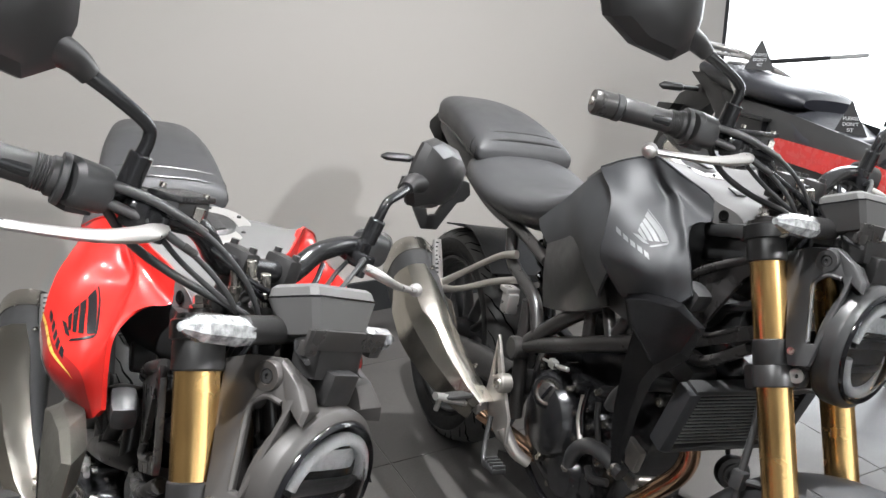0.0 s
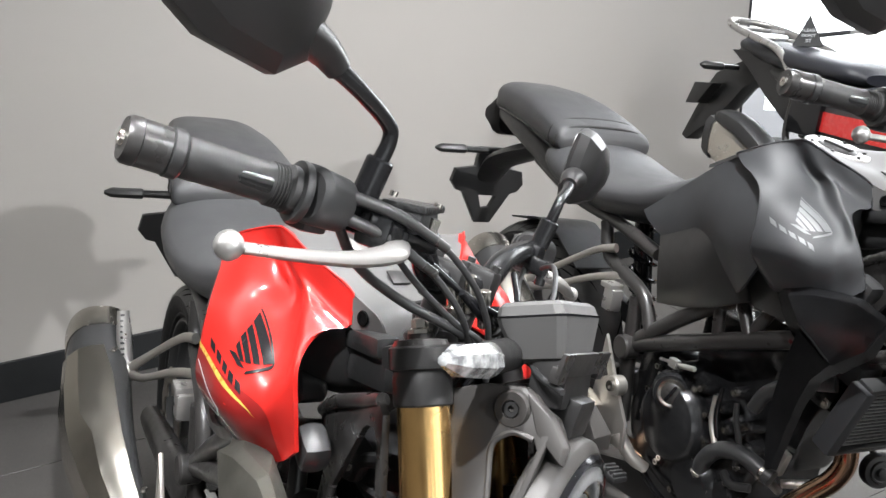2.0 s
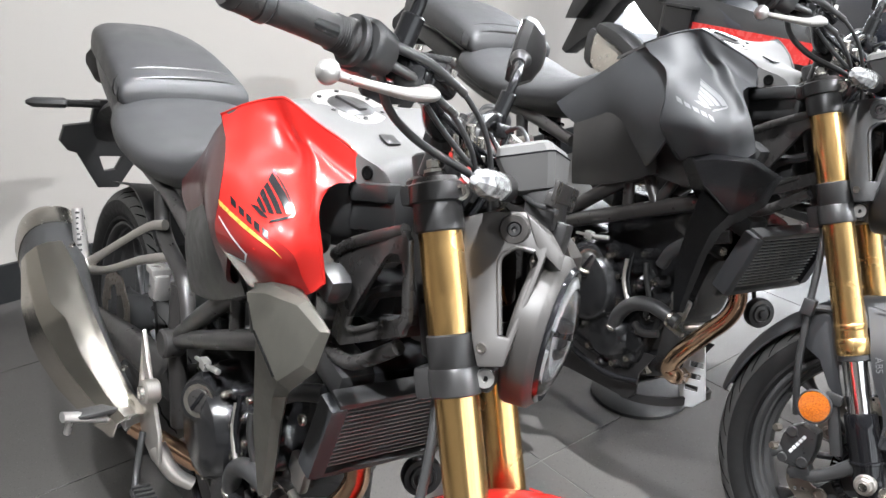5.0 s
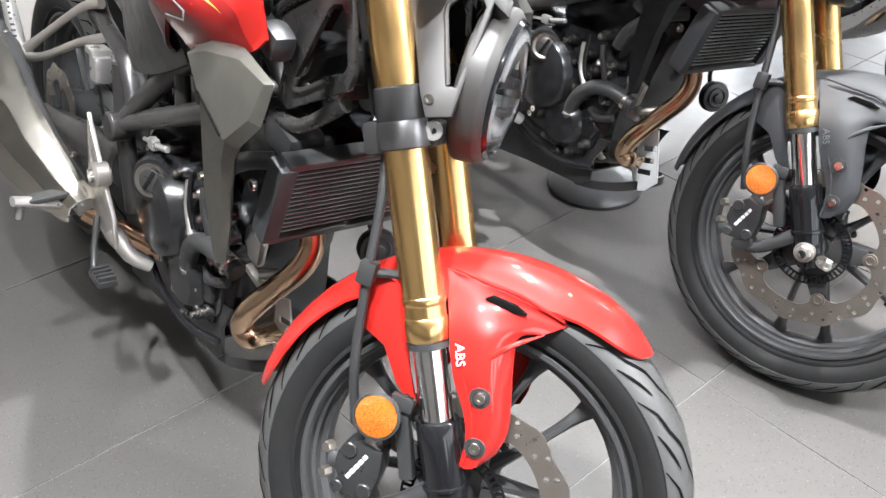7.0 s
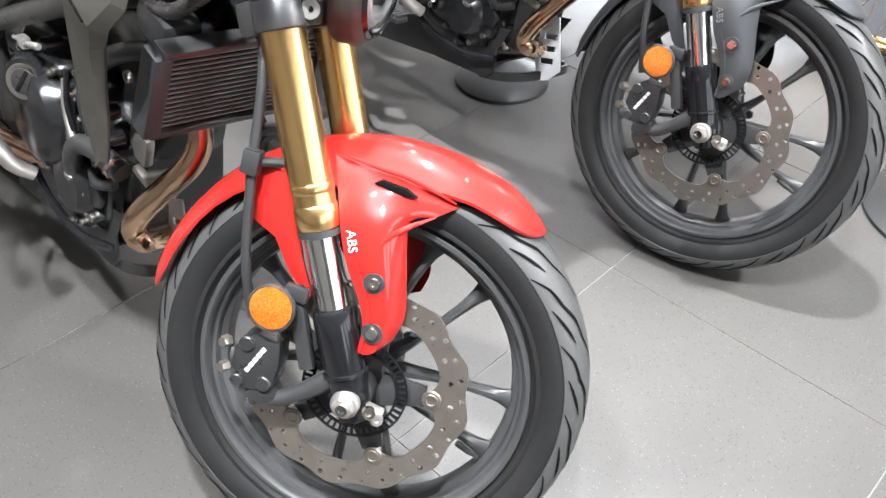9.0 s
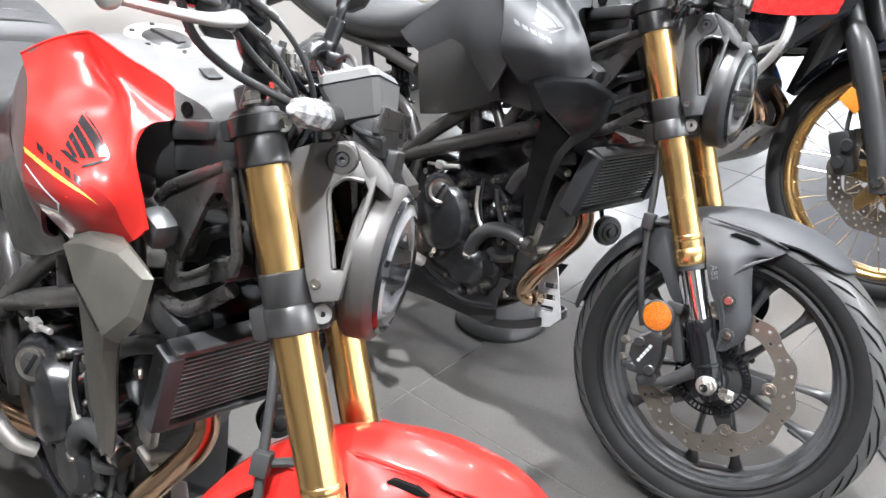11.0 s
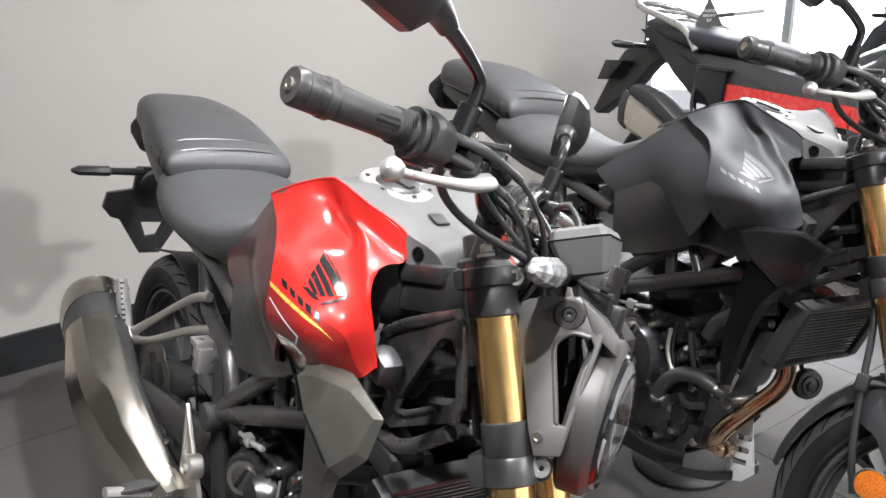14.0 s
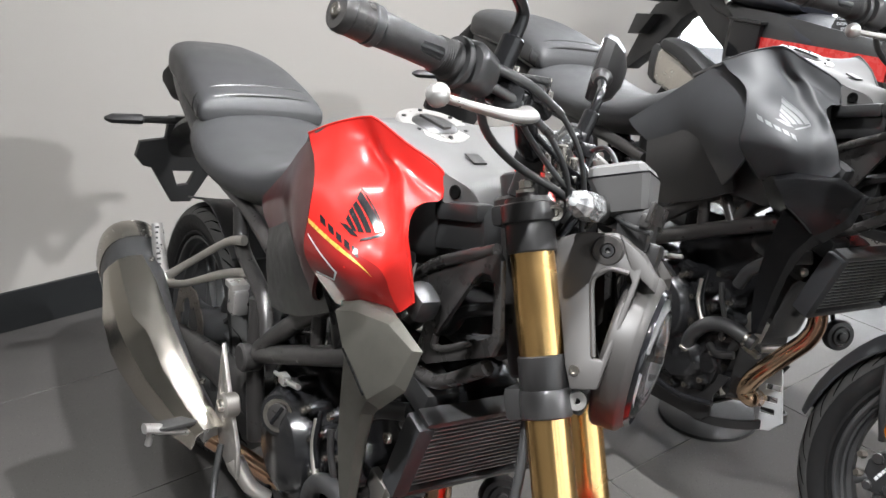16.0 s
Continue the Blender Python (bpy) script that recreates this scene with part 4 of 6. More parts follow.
    # cables and hoses over the bar
    for i, pp in enumerate((
            [(1.022, -0.240, 1.044), (1.052, -0.202, 1.042), (1.085, -0.150, 1.024), (1.108, -0.095, 0.986), (1.112, -0.055, 0.935), (1.075, -0.03, 0.86)],
            [(1.022, -0.240, 1.026), (1.050, -0.202, 1.020), (1.080, -0.150, 0.998), (1.100, -0.100, 0.962), (1.098, -0.065, 0.92), (1.06, -0.04, 0.85)],
            [(1.046, -0.180, 1.008), (1.066, -0.150, 0.985), (1.092, -0.105, 0.960), (1.118, -0.070, 0.940), (1.13, -0.055, 0.87), (1.13, -0.06, 0.76)],
            [(1.012, -0.230, 1.020), (1.015, -0.180, 0.985), (1.040, -0.125, 0.962), (1.085, -0.075, 0.948), (1.12, -0.03, 0.93)],
            [(1.045, 0.185, 1.020), (1.080, 0.14, 1.030), (1.120, 0.06, 1.000), (1.135, 0.00, 0.955), (1.165, -0.045, 0.938), (1.205, -0.070, 0.935)],
            [(1.012, 0.230, 1.040), (1.040, 0.15, 1.000), (1.080, 0.07, 0.965), (1.08, 0.01, 0.92), (1.05, 0.0, 0.85)])):
        F("cable", tube(pp, 0.0033 if i != 3 else 0.0050, 10, 8), PLASTIC, bar)
    for pp in ((1.076, -0.045, 0.965), (1.066, -0.055, 0.95), (1.09, -0.03, 0.955)):
        F("cable_adjuster", joined(rod(pp, Vector(pp) + Vector((-0.006, -0.012, 0.038)), 0.0062, 10), rod(Vector(pp) + Vector((-0.001, -0.003, 0.01)), Vector(pp) + Vector((-0.003, -0.006, 0.018)), 0.0085, 6)), STEEL, bar)
    F("brake_reservoir", joined(box(1.040, -0.160, 1.040, 0.040, 0.060, 0.022, 0.006, pose(0, 0, 0, 4, -8, 14))), PLASTIC, bar)
    F("reservoir_lid", box(1.040, -0.160, 1.0525, 0.043, 0.064, 0.007, 0.002, pose(0, 0, 0, 4, -8, 14)), LID, bar, "pebbled black reservoir lid")
    for q in ((1.026, -0.178, 1.055), (1.054, -0.142, 1.057)):
        F("reservoir_lid_screw", screw(q, (0, 0, 1), 0.004), STEEL, bar)
    for pts in ([(1.018, -.245, 1.045), (1.052, -.202, 1.042), (1.075, -.166, 1.031)], [(1.018, -.245, 1.027), (1.050, -.202, 1.020), (1.072, -.166, 1.006)]):
        F("cable_sleeve", tube(pts, [.0058, .0052, .0046], 12, 4), PLASTIC, bar)
        F("cable_ferrule", rod(pts[2], Vector(pts[2]) + Vector((.008, .014, -.005)), .0048, 12), NECK, bar)
    F("banjo_bolt", joined(rod((1.058, -.150, 1.030), (1.058, -.150, 1.048), .0085, 6), turned([(.006, 0), (.011, .001), (.011, .006), (.006, .007)], (1.058, -.150, 1.026), (0, 0, 1), 18)), STEEL, bar)
    F("master_cylinder", joined(tube([(1.028, -.215, 1.030), (1.046, -.175, 1.028), (1.060, -.140, 1.026)], [.013, .014, .011], 16, 4), box(1.036, -.205, 1.022, .030, .024, .030, .006, pose(0, 0, 0, 0, 0, 24))), ENGINE, bar)
    for pts in ([(1.075, -.075, .985), (1.088, -.045, .968), (1.096, -.010, .955), (1.10, .03, .95)], [(1.050, .10, 1.008), (1.085, .05, .985), (1.108, .0, .962), (1.115, -.045, .935), (1.10, -.06, .88)], [(1.046, -.10, 1.002), (1.080, -.055, .980), (1.112, -.005, .968), (1.135, .03, .962)]):
        F("cable", tube(pts, .0038, 10, 7), GLOSS_BLACK, bar)
    for q in ((1.072, -.048, .962), (1.094, -.010, .958)):
        F("cable_tie", turned([(.0095, 0), (.0110, .001), (.0110, .005), (.0095, .006)], q, (.4, .8, -.4), 16), GREY_BLACK, bar)
    F("ignition_barrel", turned([(0.016, 0), (0.018, 0.004), (0.018, 0.02), (0.010, 0.022), (0.010, 0.017)], (1.09, 0, 0.955), AXIS, 20), GLOSS_BLACK, bar)

    # ----- tank -----
    tank_top = [[(x, -a, za), (x, -b, zb), (x, 0, zc), (x, b, zb), (x, a, za)] for x, a, za, b, zb, zc in (
        (.640, .128, .902, .06, .915, .918), (.748, .169, .943, .08, .966, .970), (.785, .153, .964, .07, .974, .975), (.812, .134, .977, .06, .975, .971), (.840, .120, .984, .055, .970, .964), (.890, .094, .963, .045, .957, .953),
        (.934, .060, .937, .03, .943, .944), (.985, .046, .925, .024, .934, .936), (1.005, .038, .898, .02, .903, .904))]
    tank = P("fuel_tank_cover", patch(tank_top, 4, 0.006, (0, 0, -1)), GREY_PAINT, text="matt grey tank centre cover")
    P("tank_core", loft([superring((.62, 0, .85), .085, .05), superring((.75, 0, .86), .12, .07), superring((.88, 0, .86), .12, .075), superring((.94, 0, .87), .05, .06)], 3), PLASTIC, tank)
    P("filler_ring", joined(turned([(0.034, 0.001), (0.036, 0.004), (0.055, 0.0045), (0.058, 0.002), (0.058, -0.008)], (.802, 0, .971), (.22, 0, 1), 48)), SILVER, tank, "brushed silver filler cap ring")
    cap = P("filler_cap", joined(turned([(0, 0.007), (0.030, 0.0065), (0.0345, 0.003), (0.0345, -0.002)], (.802, 0, .971), (.22, 0, 1), 40), box(.803, 0, .978, .05, .018, .006, .002, pose(0, 0, 0, 0, 12, 20))), GREY_BLACK, tank)
    for k in range(6):
        a = 2 * math.pi * k / 6
        P("filler_screw", screw((.803 + 0.046 * math.cos(a), 0.047 * math.sin(a), .9750 - 0.0101 * math.cos(a)), (0, 0, 1), 0.0034, 0.003), PLASTIC, tank)
    P("badge", box(.918, 0, .9510, .026, .022, .003, .001, pose(0, 0, 0, 0, 16, 0)), GREY_BLACK, tank)
    for s in both:
        skirt = patch([[(.934, -.061, .936), (.960, -.054, .931), (.985, -.047, .924), (1.005, -.038, .898)], [(.942, -.063, .919), (.965, -.055, .912), (.988, -.048, .905), (1.007, -.038, .888)], [(.947, -.065, .901), (.968, -.057, .893), (.990, -.049, .885), (1.004, -.036, .878)]], 4, 0.006)
        panel = patch(tank_grid(5), 1, 0.007, (-.4, .85, -.1), m_steps=1)
        if s > 0:
            mirrored(skirt), mirrored(panel)
        P("tank_front_trim", skirt, GREY_PAINT, tank)
        P("trim_bolt", joined(turned([(0.004, -0.003), (0.0045, 0.001), (0.0085, 0.0015), (0.0095, 0)], (.963, .0575 * s, .917), (.35, s, .1), 20)), GROOVE, tank)
        panel = P("tank_side_panel", panel, side, tank, angle=60)
        P("panel_seam", tube([(x - .001, -s * y, z + .001) for x, y, z in TANK[0]] + [(TANK[1][6][0], -s * TANK[1][6][1], TANK[1][6][2])], .0017, 8, 5), side, tank)
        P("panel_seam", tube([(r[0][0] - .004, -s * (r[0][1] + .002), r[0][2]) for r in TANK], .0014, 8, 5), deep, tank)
        lowp = patch([[(.480, -.125, .772), (.580, -.132, .842), (.680, -.152, .905), (.750, -.165, .941)], [(.520, -.138, .758), (.620, -.150, .812), (.715, -.173, .872), (.808, -.178, .912)], [(.575, -.146, .742), (.665, -.160, .785), (.755, -.189, .835), (.852, -.194, .892)], [(.650, -.146, .720), (.730, -.165, .750), (.800, -.197, .790), (.880, -.209, .852)], [(.760, -.142, .690), (.800, -.155, .705), (.845, -.188, .735), (.886, -.206, .795)]], 4, 0.006)
        sidec = patch([[(.570, -.146, .742), (.660, -.160, .782), (.735, -.176, .818), (.772, -.178, .815)], [(.585, -.152, .700), (.670, -.166, .738), (.750, -.180, .772), (.806, -.178, .785)], [(.590, -.148, .655), (.670, -.160, .680), (.750, -.168, .712), (.825, -.166, .742)], [(.592, -.138, .610), (.670, -.146, .630), (.750, -.152, .660), (.830, -.150, .700)]], 4, 0.006)
        if s > 0:
            mirrored(lowp), mirrored(sidec)
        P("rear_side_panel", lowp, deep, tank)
        inside = loft([[(.740, -.128 + d, .690), (.790, -.150 + d, .805), (.900, -.158 + d, .805), (.950, -.150 + d, .750), (.900, -.136 + d, .690)] for d in (0, .004)])
        if s > 0:
            mirrored(inside)
        P("tank_inner_wall", inside, PLASTIC, tank)
        P("knee_cover", sidec, GREY_BLACK, tank)
        # winged emblem, bars for its lettering, stripe and lower colour
        def mark(name, corners, mat, lift=.0012, cuts=6, across=3):
            d = decal(corners, lift, cuts, across)
            if s > 0:
                mirrored(d)
            P(name, d, mat, panel)
        for tipa, tipb, basea, baseb in (((1.67, 3.25), (1.83, 3.02), (2.74, 4.16), (2.33, 4.17)), ((1.50, 3.43), (1.65, 3.30), (2.20, 4.17), (1.94, 4.15)), ((1.34, 3.58), (1.48, 3.46), (1.86, 4.16), (1.66, 4.13)), ((1.23, 3.78), (1.32, 3.65), (1.60, 4.13), (1.45, 4.09)), ((1.02, 3.88), (1.25, 3.92), (1.66, 4.26), (1.40, 4.19))):
            mark("emblem_feather", [tipa, tipb, basea, baseb], wing)
        mark("emblem_edge", [(1.84, 2.93), (1.90, 2.93), (2.86, 4.18), (2.78, 4.22)], wing, cuts=10)
        mark("emblem_edge", [(2.86, 4.18), (2.78, 4.27), (1.66, 4.36), (1.74, 4.30)], wing, cuts=10)
        for k in range(5):
            u, v = .36 + .27 * k, 3.86 + .165 * k
            mark("emblem_bar", [(u, v - .07), (u + .19, v + .04), (u + .23, v + .24), (u + .04, v + .13)], script, cuts=3)
        if accent:
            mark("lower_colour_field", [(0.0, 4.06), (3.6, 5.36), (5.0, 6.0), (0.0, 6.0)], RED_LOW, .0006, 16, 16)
            mark("stripe", [(0.0, 3.98), (0.06, 4.12), (2.22, 5.20), (1.10, 4.52)], GOLD_MARK, .0016, 8, 10)
            for quad in ([(.08, 4.40), (.12, 4.40), (.95, 5.14), (.90, 5.17)], [(.95, 5.14), (.88, 5.15), (.72, 5.35), (.78, 5.33)], [(.78, 5.33), (.74, 5.37), (.16, 5.30), (.20, 5.26)]):
                mark("outline_mark", quad, WHITE_MARK, .0016)

    # ----- seats and tail -----
    def seat_ring(x, zc, a, up, low, power=2.8):
        return superring((x, 0, zc), a, up, power, 28, "x", low)
    seat = P("rider_seat", loft([seat_ring(.655, .880, .070, .018, .03), seat_ring(.625, .868, .080, .022, .03), seat_ring(.56, .836, .090, .034, .05), seat_ring(.47, .796, .126, .036, .06, 2.5), seat_ring(.36, .776, .154, .042, .060, 2.4), seat_ring(.25, .778, .164, .048, .052, 2.4), seat_ring(.16, .794, .158, .056, .05, 2.4), seat_ring(.10, .806, .140, .05, .04, 2.4)], 4), SEAT, text="matt black vinyl rider seat")
    pill = P("pillion_seat", loft([seat_ring(.146, .852, .122, .010, .020, 3.6), seat_ring(.142, .850, .134, .022, .026, 3.6), seat_ring(.132, .851, .138, .034, .030, 3.6), seat_ring(.105, .855, .137, .045, .030, 3.6), seat_ring(.02, .874, .131, .053, .036, 3.6), seat_ring(-.08, .890, .120, .058, .038, 3.6), seat_ring(-.18, .897, .107, .057, .036, 3.6), seat_ring(-.250, .898, .096, .053, .034, 3.6), seat_ring(-.276, .896, .088, .042, .03, 3.6), seat_ring(-.285, .894, .074, .024, .02, 3.6)], 4), SEAT, text="matt black vinyl pillion seat")
    P("seat_strap", loft([seat_ring(.128, .849, .1375, .0400, .028), seat_ring(.126, .8495, .1395, .0415, .030), seat_ring(.096, .857, .1385, .0485, .032), seat_ring(.094, .8575, .1365, .047, .030)]), SEAT, pill)
    for q in (.1275, .095):
        P("seat_piping", loft([seat_ring(q + .0022, .849 + (.1275 - q) * .24, .1385, .0415 + (.1275 - q) * .2, .030), seat_ring(q, .849 + (.1275 - q) * .24, .1408, .0440 + (.1275 - q) * .2, .032), seat_ring(q - .0022, .849 + (.1275 - q) * .24, .1385, .0415 + (.1275 - q) * .2, .030)]), GREY_BLACK, pill)
    P("seat_base", loft([seat_ring(.166, .824, .122, .008, .010), seat_ring(.10, .832, .130, .012, .014), seat_ring(-.08, .866, .114, .014, .014), seat_ring(-.25, .878, .092, .014, .014)], 2), GLOSS_BLACK, pill)
    P("tail_cowl", loft([seat_ring(.20, .770, .130, .03, .05), seat_ring(.10, .786, .126, .036, .05), seat_ring(0, .812, .117, .04, .05), seat_ring(-.15, .842, .100, .038, .04), seat_ring(-.265, .864, .080, .030, .035)], 3), PLASTIC)
    tl = P("tail_lamp", loft([seat_ring(-.285, .858, .064, .046, .062, 4), seat_ring(-.310, .856, .078, .050, .066, 4), seat_ring(-.335, .850, .086, .022, .026, 4), seat_ring(-.345, .850, .066, .016, .02, 4)]), GREY_BLACK, angle=25)
    P("lamp_lens", loft([seat_ring(-.338, .850, .060, .016, .018, 4), seat_ring(-.352, .850, .045, .010, .012, 4)]), TAIL_RED, tl)
    hang = P("plate_hanger", joined(tube([(-.12, 0, .79), (-.26, 0, .745), (-.36, 0, .70), (-.41, 0, .64)], [.05, .055, .05, .04], 10, 4, flat=0.5),
                                    moved(plate([(-.125, .625), (-.115, .665), (-.05, .675), (-.042, .735), (.042, .735), (.05, .675), (.115, .665), (.125, .625), (.105, .600), (.082, .594), (.026, .500), (-.026, .500), (-.082, .594), (-.105, .600)], -.010, .010, .003, [[(-.012, .545), (-.026, .586), (.034, .586), (.016, .550)]]), Matrix.Translation((-.415, 0, 0)) @ pose(0, 0, 0, 0, 0, 90))), PLASTIC)
    for s in both:
        st = P("rear_indicator", loft([[(-.335 + .012 * g * math.cos(a) - .025 * h, s * (.05 + .165 * h), .738 - .006 * h + .009 * g * math.sin(a)) for a in (2 * math.pi * k / 8 for k in range(8))] for h, g in ((0, 1.2), (.45, 1.0), (.48, 1.5), (.9, 1.4), (1.0, .5))]), PLASTIC, hang)
    # rear wheel
    rw = Matrix.Translation((0, 0, .306))
    wheel = P("rear_wheel", moved(joined(rim_mesh(0.115), lathe([(0.03, -.075), (.055, -.07), (.045, -.03), (.045, .03), (.055, .07), (.03, .075)], 32)), rw), RIM, text="dark cast alloy rear wheel")
    for i in range(10):
        P("spoke", moved(spoke_mesh(2 * math.pi * i / 10, 0.05, 0.09, 0.12 if i % 2 else -0.12), rw), RIM, wheel)
    P("tyre", moved(tyre_mesh(0.306, 0.150), rw), RUBBER, wheel)
    P("tread", moved(tread_mesh(0.306, 0.150), rw), TREAD, wheel)
    P("tread_groove", moved(groove_mesh(0.306, 0.150, 18, 0.42), rw), GROOVE, wheel)
    P("brake_disc", moved(disc_mesh(0.108, 0.075, 10, ((0.098, 24, 0), (0.086, 24, 0.5))), rw @ Matrix.Translation((0, -.085, 0))), DISC, wheel)
    P("axle_nut", moved(rod((0, -.10, 0), (0, -.145, 0), .016, 6), rw), STEEL, wheel)
    P("swingarm", joined(tube([(.52, -.125, .40), (.30, -.130, .37), (0, -.128, .306)], [.030, .028, .022], 12, 4, flat=1.3), tube([(.52, .115, .40), (.30, .120, .37), (0, .118, .306)], [.030, .028, .022], 12, 4, flat=1.3), rod((.52, -.13, .40), (.52, .12, .40), .03)), FRAME)
    P("chain_guard", box(.22, .10, .45, .32, .03, .05, .01, pose(0, 0, 0, 0, 10, 0)), PLASTIC)
    P("rear_hugger", patch([[(-.12 + .02 * j, -.07 + .035 * j, .60) for j in range(5)], [(.06, -.075 + .0375 * j, .632) for j in range(5)], [(.22, -.075 + .0375 * j, .56) for j in range(5)]], 3, .004, (0, 0, -1)), PLASTIC)
    P("shock_absorber", joined(rod((.34, 0, .72), (.42, 0, .42), .022), tube([(.34 + .08 * t + .03 * math.cos(44 * t), .03 * math.sin(44 * t), .70 - .26 * t) for t in (k / 60 for k in range(61))], .005, 8)), GLOSS_BLACK)

    # ----- frame -----
    fr = P("frame", joined(*[tube(q, .0165, 14, 5) for s in both for q in (
        [(.930, .050 * s, .755), (.88, .085 * s, .735), (.779, .112 * s, .690), (.66, .130 * s, .602), (.566, .138 * s, .520)],
        [(.96, .070 * s, .675), (.92, .100 * s, .664), (.821, .122 * s, .622), (.545, .140 * s, .500)],
        [(.53, .135 * s, .60), (.54, .135 * s, .48), (.55, .125 * s, .33)])],
        *[tube(q, .012, 12, 4) for s in both for q in ([(.740, .120 * s, .668), (.755, .124 * s, .600)], [(.779, .114 * s, .690), (.830, .122 * s, .625)], [(.86, .098 * s, .725), (.82, .120 * s, .625)], [(.90, .09 * s, .745), (.93, .100 * s, .668)])],
                *[rod((.545, .13 * s, .495), (.545, .168 * s, .495), .026, 24) for s in both]), FRAME, text="satin black tubular steel frame")
    for s in both:
        gus = joined(plate([(.959, .805), (.995, .831), (1.110, .889), (1.125, .881), (1.147, .790), (1.138, .766), (1.006, .694), (.978, .699), (.988, .746), (.970, .779)], -.092, -.084, .0015, [[(1.091, .853), (1.082, .845), (1.029, .759), (1.016, .735), (1.019, .728), (1.030, .730), (1.126, .784), (1.132, .794), (1.119, .848), (1.108, .858)]]),
                     tube([(.962, -.090, .806), (.995, -.091, .831), (1.05, -.090, .860), (1.108, -.086, .888)], .008, 12, 4), tube([(1.020, -.091, .742), (1.021, -.093, .727), (1.045, -.092, .734), (1.10, -.091, .767)], .0045, 10, 4),
                     tube([(.975, -.092, .676), (1.04, -.090, .684), (1.12, -.080, .742)], .010, 12, 4))
        if s > 0:
            mirrored(gus)
        P("neck_gusset", gus, NECK, fr)
    P("air_duct", joined(box(.965, 0, .868, .15, .115, .060, .014, pose(0, 0, 0, 0, -16, 0)), box(.98, -.05, .895, .10, .03, .025, .008, pose(0, 0, 0, 0, -14, 0)), rod((.895, -.070, .805), (.895, -.105, .805), .022, 20)), PLASTIC)
    P("wiring_loom", joined(tube([(1.08, -.05, .80), (1.03, -.06, .775), (1.0, -.055, .74), (.96, -.05, .72)], .009, 8, 5), tube([(1.09, -.04, .76), (1.05, -.05, .745), (.98, -.04, .72)], .007, 8, 5), box(1.01, -.02, .75, .09, .06, .07, .01)), PLASTIC)
    for s in both:
        P("subframe_rail", joined(tube([(.56, .130 * s, .70), (.40, .115 * s, .720), (.20, .105 * s, .735), (.0, .09 * s, .78)], .014, 12, 5), tube([(.595, .138 * s, .545), (.540, .133 * s, .610), (.400, .122 * s, .645), (.36, .118 * s, .715)], .0145, 12, 5)), FRAME, fr)
    # pillion peg bracket and peg
    hangr = P("pillion_peg_bracket", joined(tube([(.425, -.130, .672), (.37, -.145, .650), (.27, -.18, .575), (.205, -.205, .522)], [.010, .008, .008, .011], 10, 4, flat=0.8, up=(0, 1, 0)), tube([(.465, -.132, .625), (.38, -.155, .590), (.28, -.19, .535), (.205, -.205, .510)], [.009, .008, .0075, .011], 10, 4, flat=0.8, up=(0, 1, 0)),
                                             rod((.205, -.192, .517), (.205, -.224, .517), .018, 18)), ALU, text="cast aluminium pillion peg bracket")
    P("pillion_peg", joined(tube([(.205, -.210, .52), (.185, -.216, .575), (.165, -.218, .625)], [.012, .014, .011], 12, 3, flat=0.7)), SILVER, hangr)
    P("peg_rib", joined(*[box(.198 - .0042 * k, -.220, .548 + .0098 * k, .016, .008, .0045, .001, pose(0, 0, 0, 0, -25, 0)) for k in range(8)]), GRIP, hangr)
    P("rear_brake_reservoir", joined(box(.470, -.150, .572, .034, .030, .048, .006), box(.460, -.150, .600, .038, .034, .012, .003)), SILVER)

    # ----- exhaust -----
    def tilted(x, y, z, a, b, power=2.4):
        return [(px + .44 * (pz - z), py, pz) for px, py, pz in superring((x, y, z), a, b, power)]
    mu = P("silencer", loft([tilted(.51, -.222, .350, .036, .042), tilted(.42, -.246, .382, .048, .058), tilted(.30, -.262, .432, .058, .070), tilted(.17, -.257, .490, .060, .074), tilted(.105, -.252, .520, .060, .074)], 3), PLASTIC, text="black silencer with brushed steel end cap")
    P("end_cap", loft([tilted(.112, -.252, .517, .0630, .0770), tilted(.080, -.252, .532, .0630, .0770), tilted(.066, -.252, .539, .059, .072), tilted(.058, -.252, .542, .036, .045), tilted(.075, -.252, .535, .028, .036)], 0), STEEL, mu)
    spine = [(.550, -.206, .338, .030, .036), (.50, -.226, .353, .038, .046), (.42, -.246, .383, .050, .060), (.345, -.258, .414, .057, .069), (.305, -.262, .431, .059, .072), (.230, -.262, .464, .060, .074), (.165, -.257, .493, .060, .074)]
    secs = []
    for i, (cx, cy, cz, ra, rb) in enumerate(spine):
        edge = (0, 0, 0, 0, 0, 8, 36)[i]
        fold = (0, 6, 10, 14, 2, 2, 0)[i]
        ring = []
        for grow in (.0085, .0055):
            row = []
            for th in (74 + edge * .4, 92 + edge * .3, 122 - fold, 152 - edge * .2, 196 - edge):
                ct, st = math.cos(radians(th)), math.sin(radians(th))
                dz = (rb - .005 + grow) * math.copysign(abs(st) ** .8, st)
                row.append((cx + .44 * dz, cy + (ra + grow) * math.copysign(abs(ct) ** .8, ct), cz + dz))
            ring += row if grow > .006 else row[::-1]
        secs.append(ring)
    P("heat_shield", loft(secs), SHIELD, mu, "polished steel heat shield", angle=22)
    for q in ((.47, -.205, .415), (.205, -.235, .560)):
        P("shield_screw", screw(q, (-.1, -.5, .8), .008, .005), STEEL, mu)
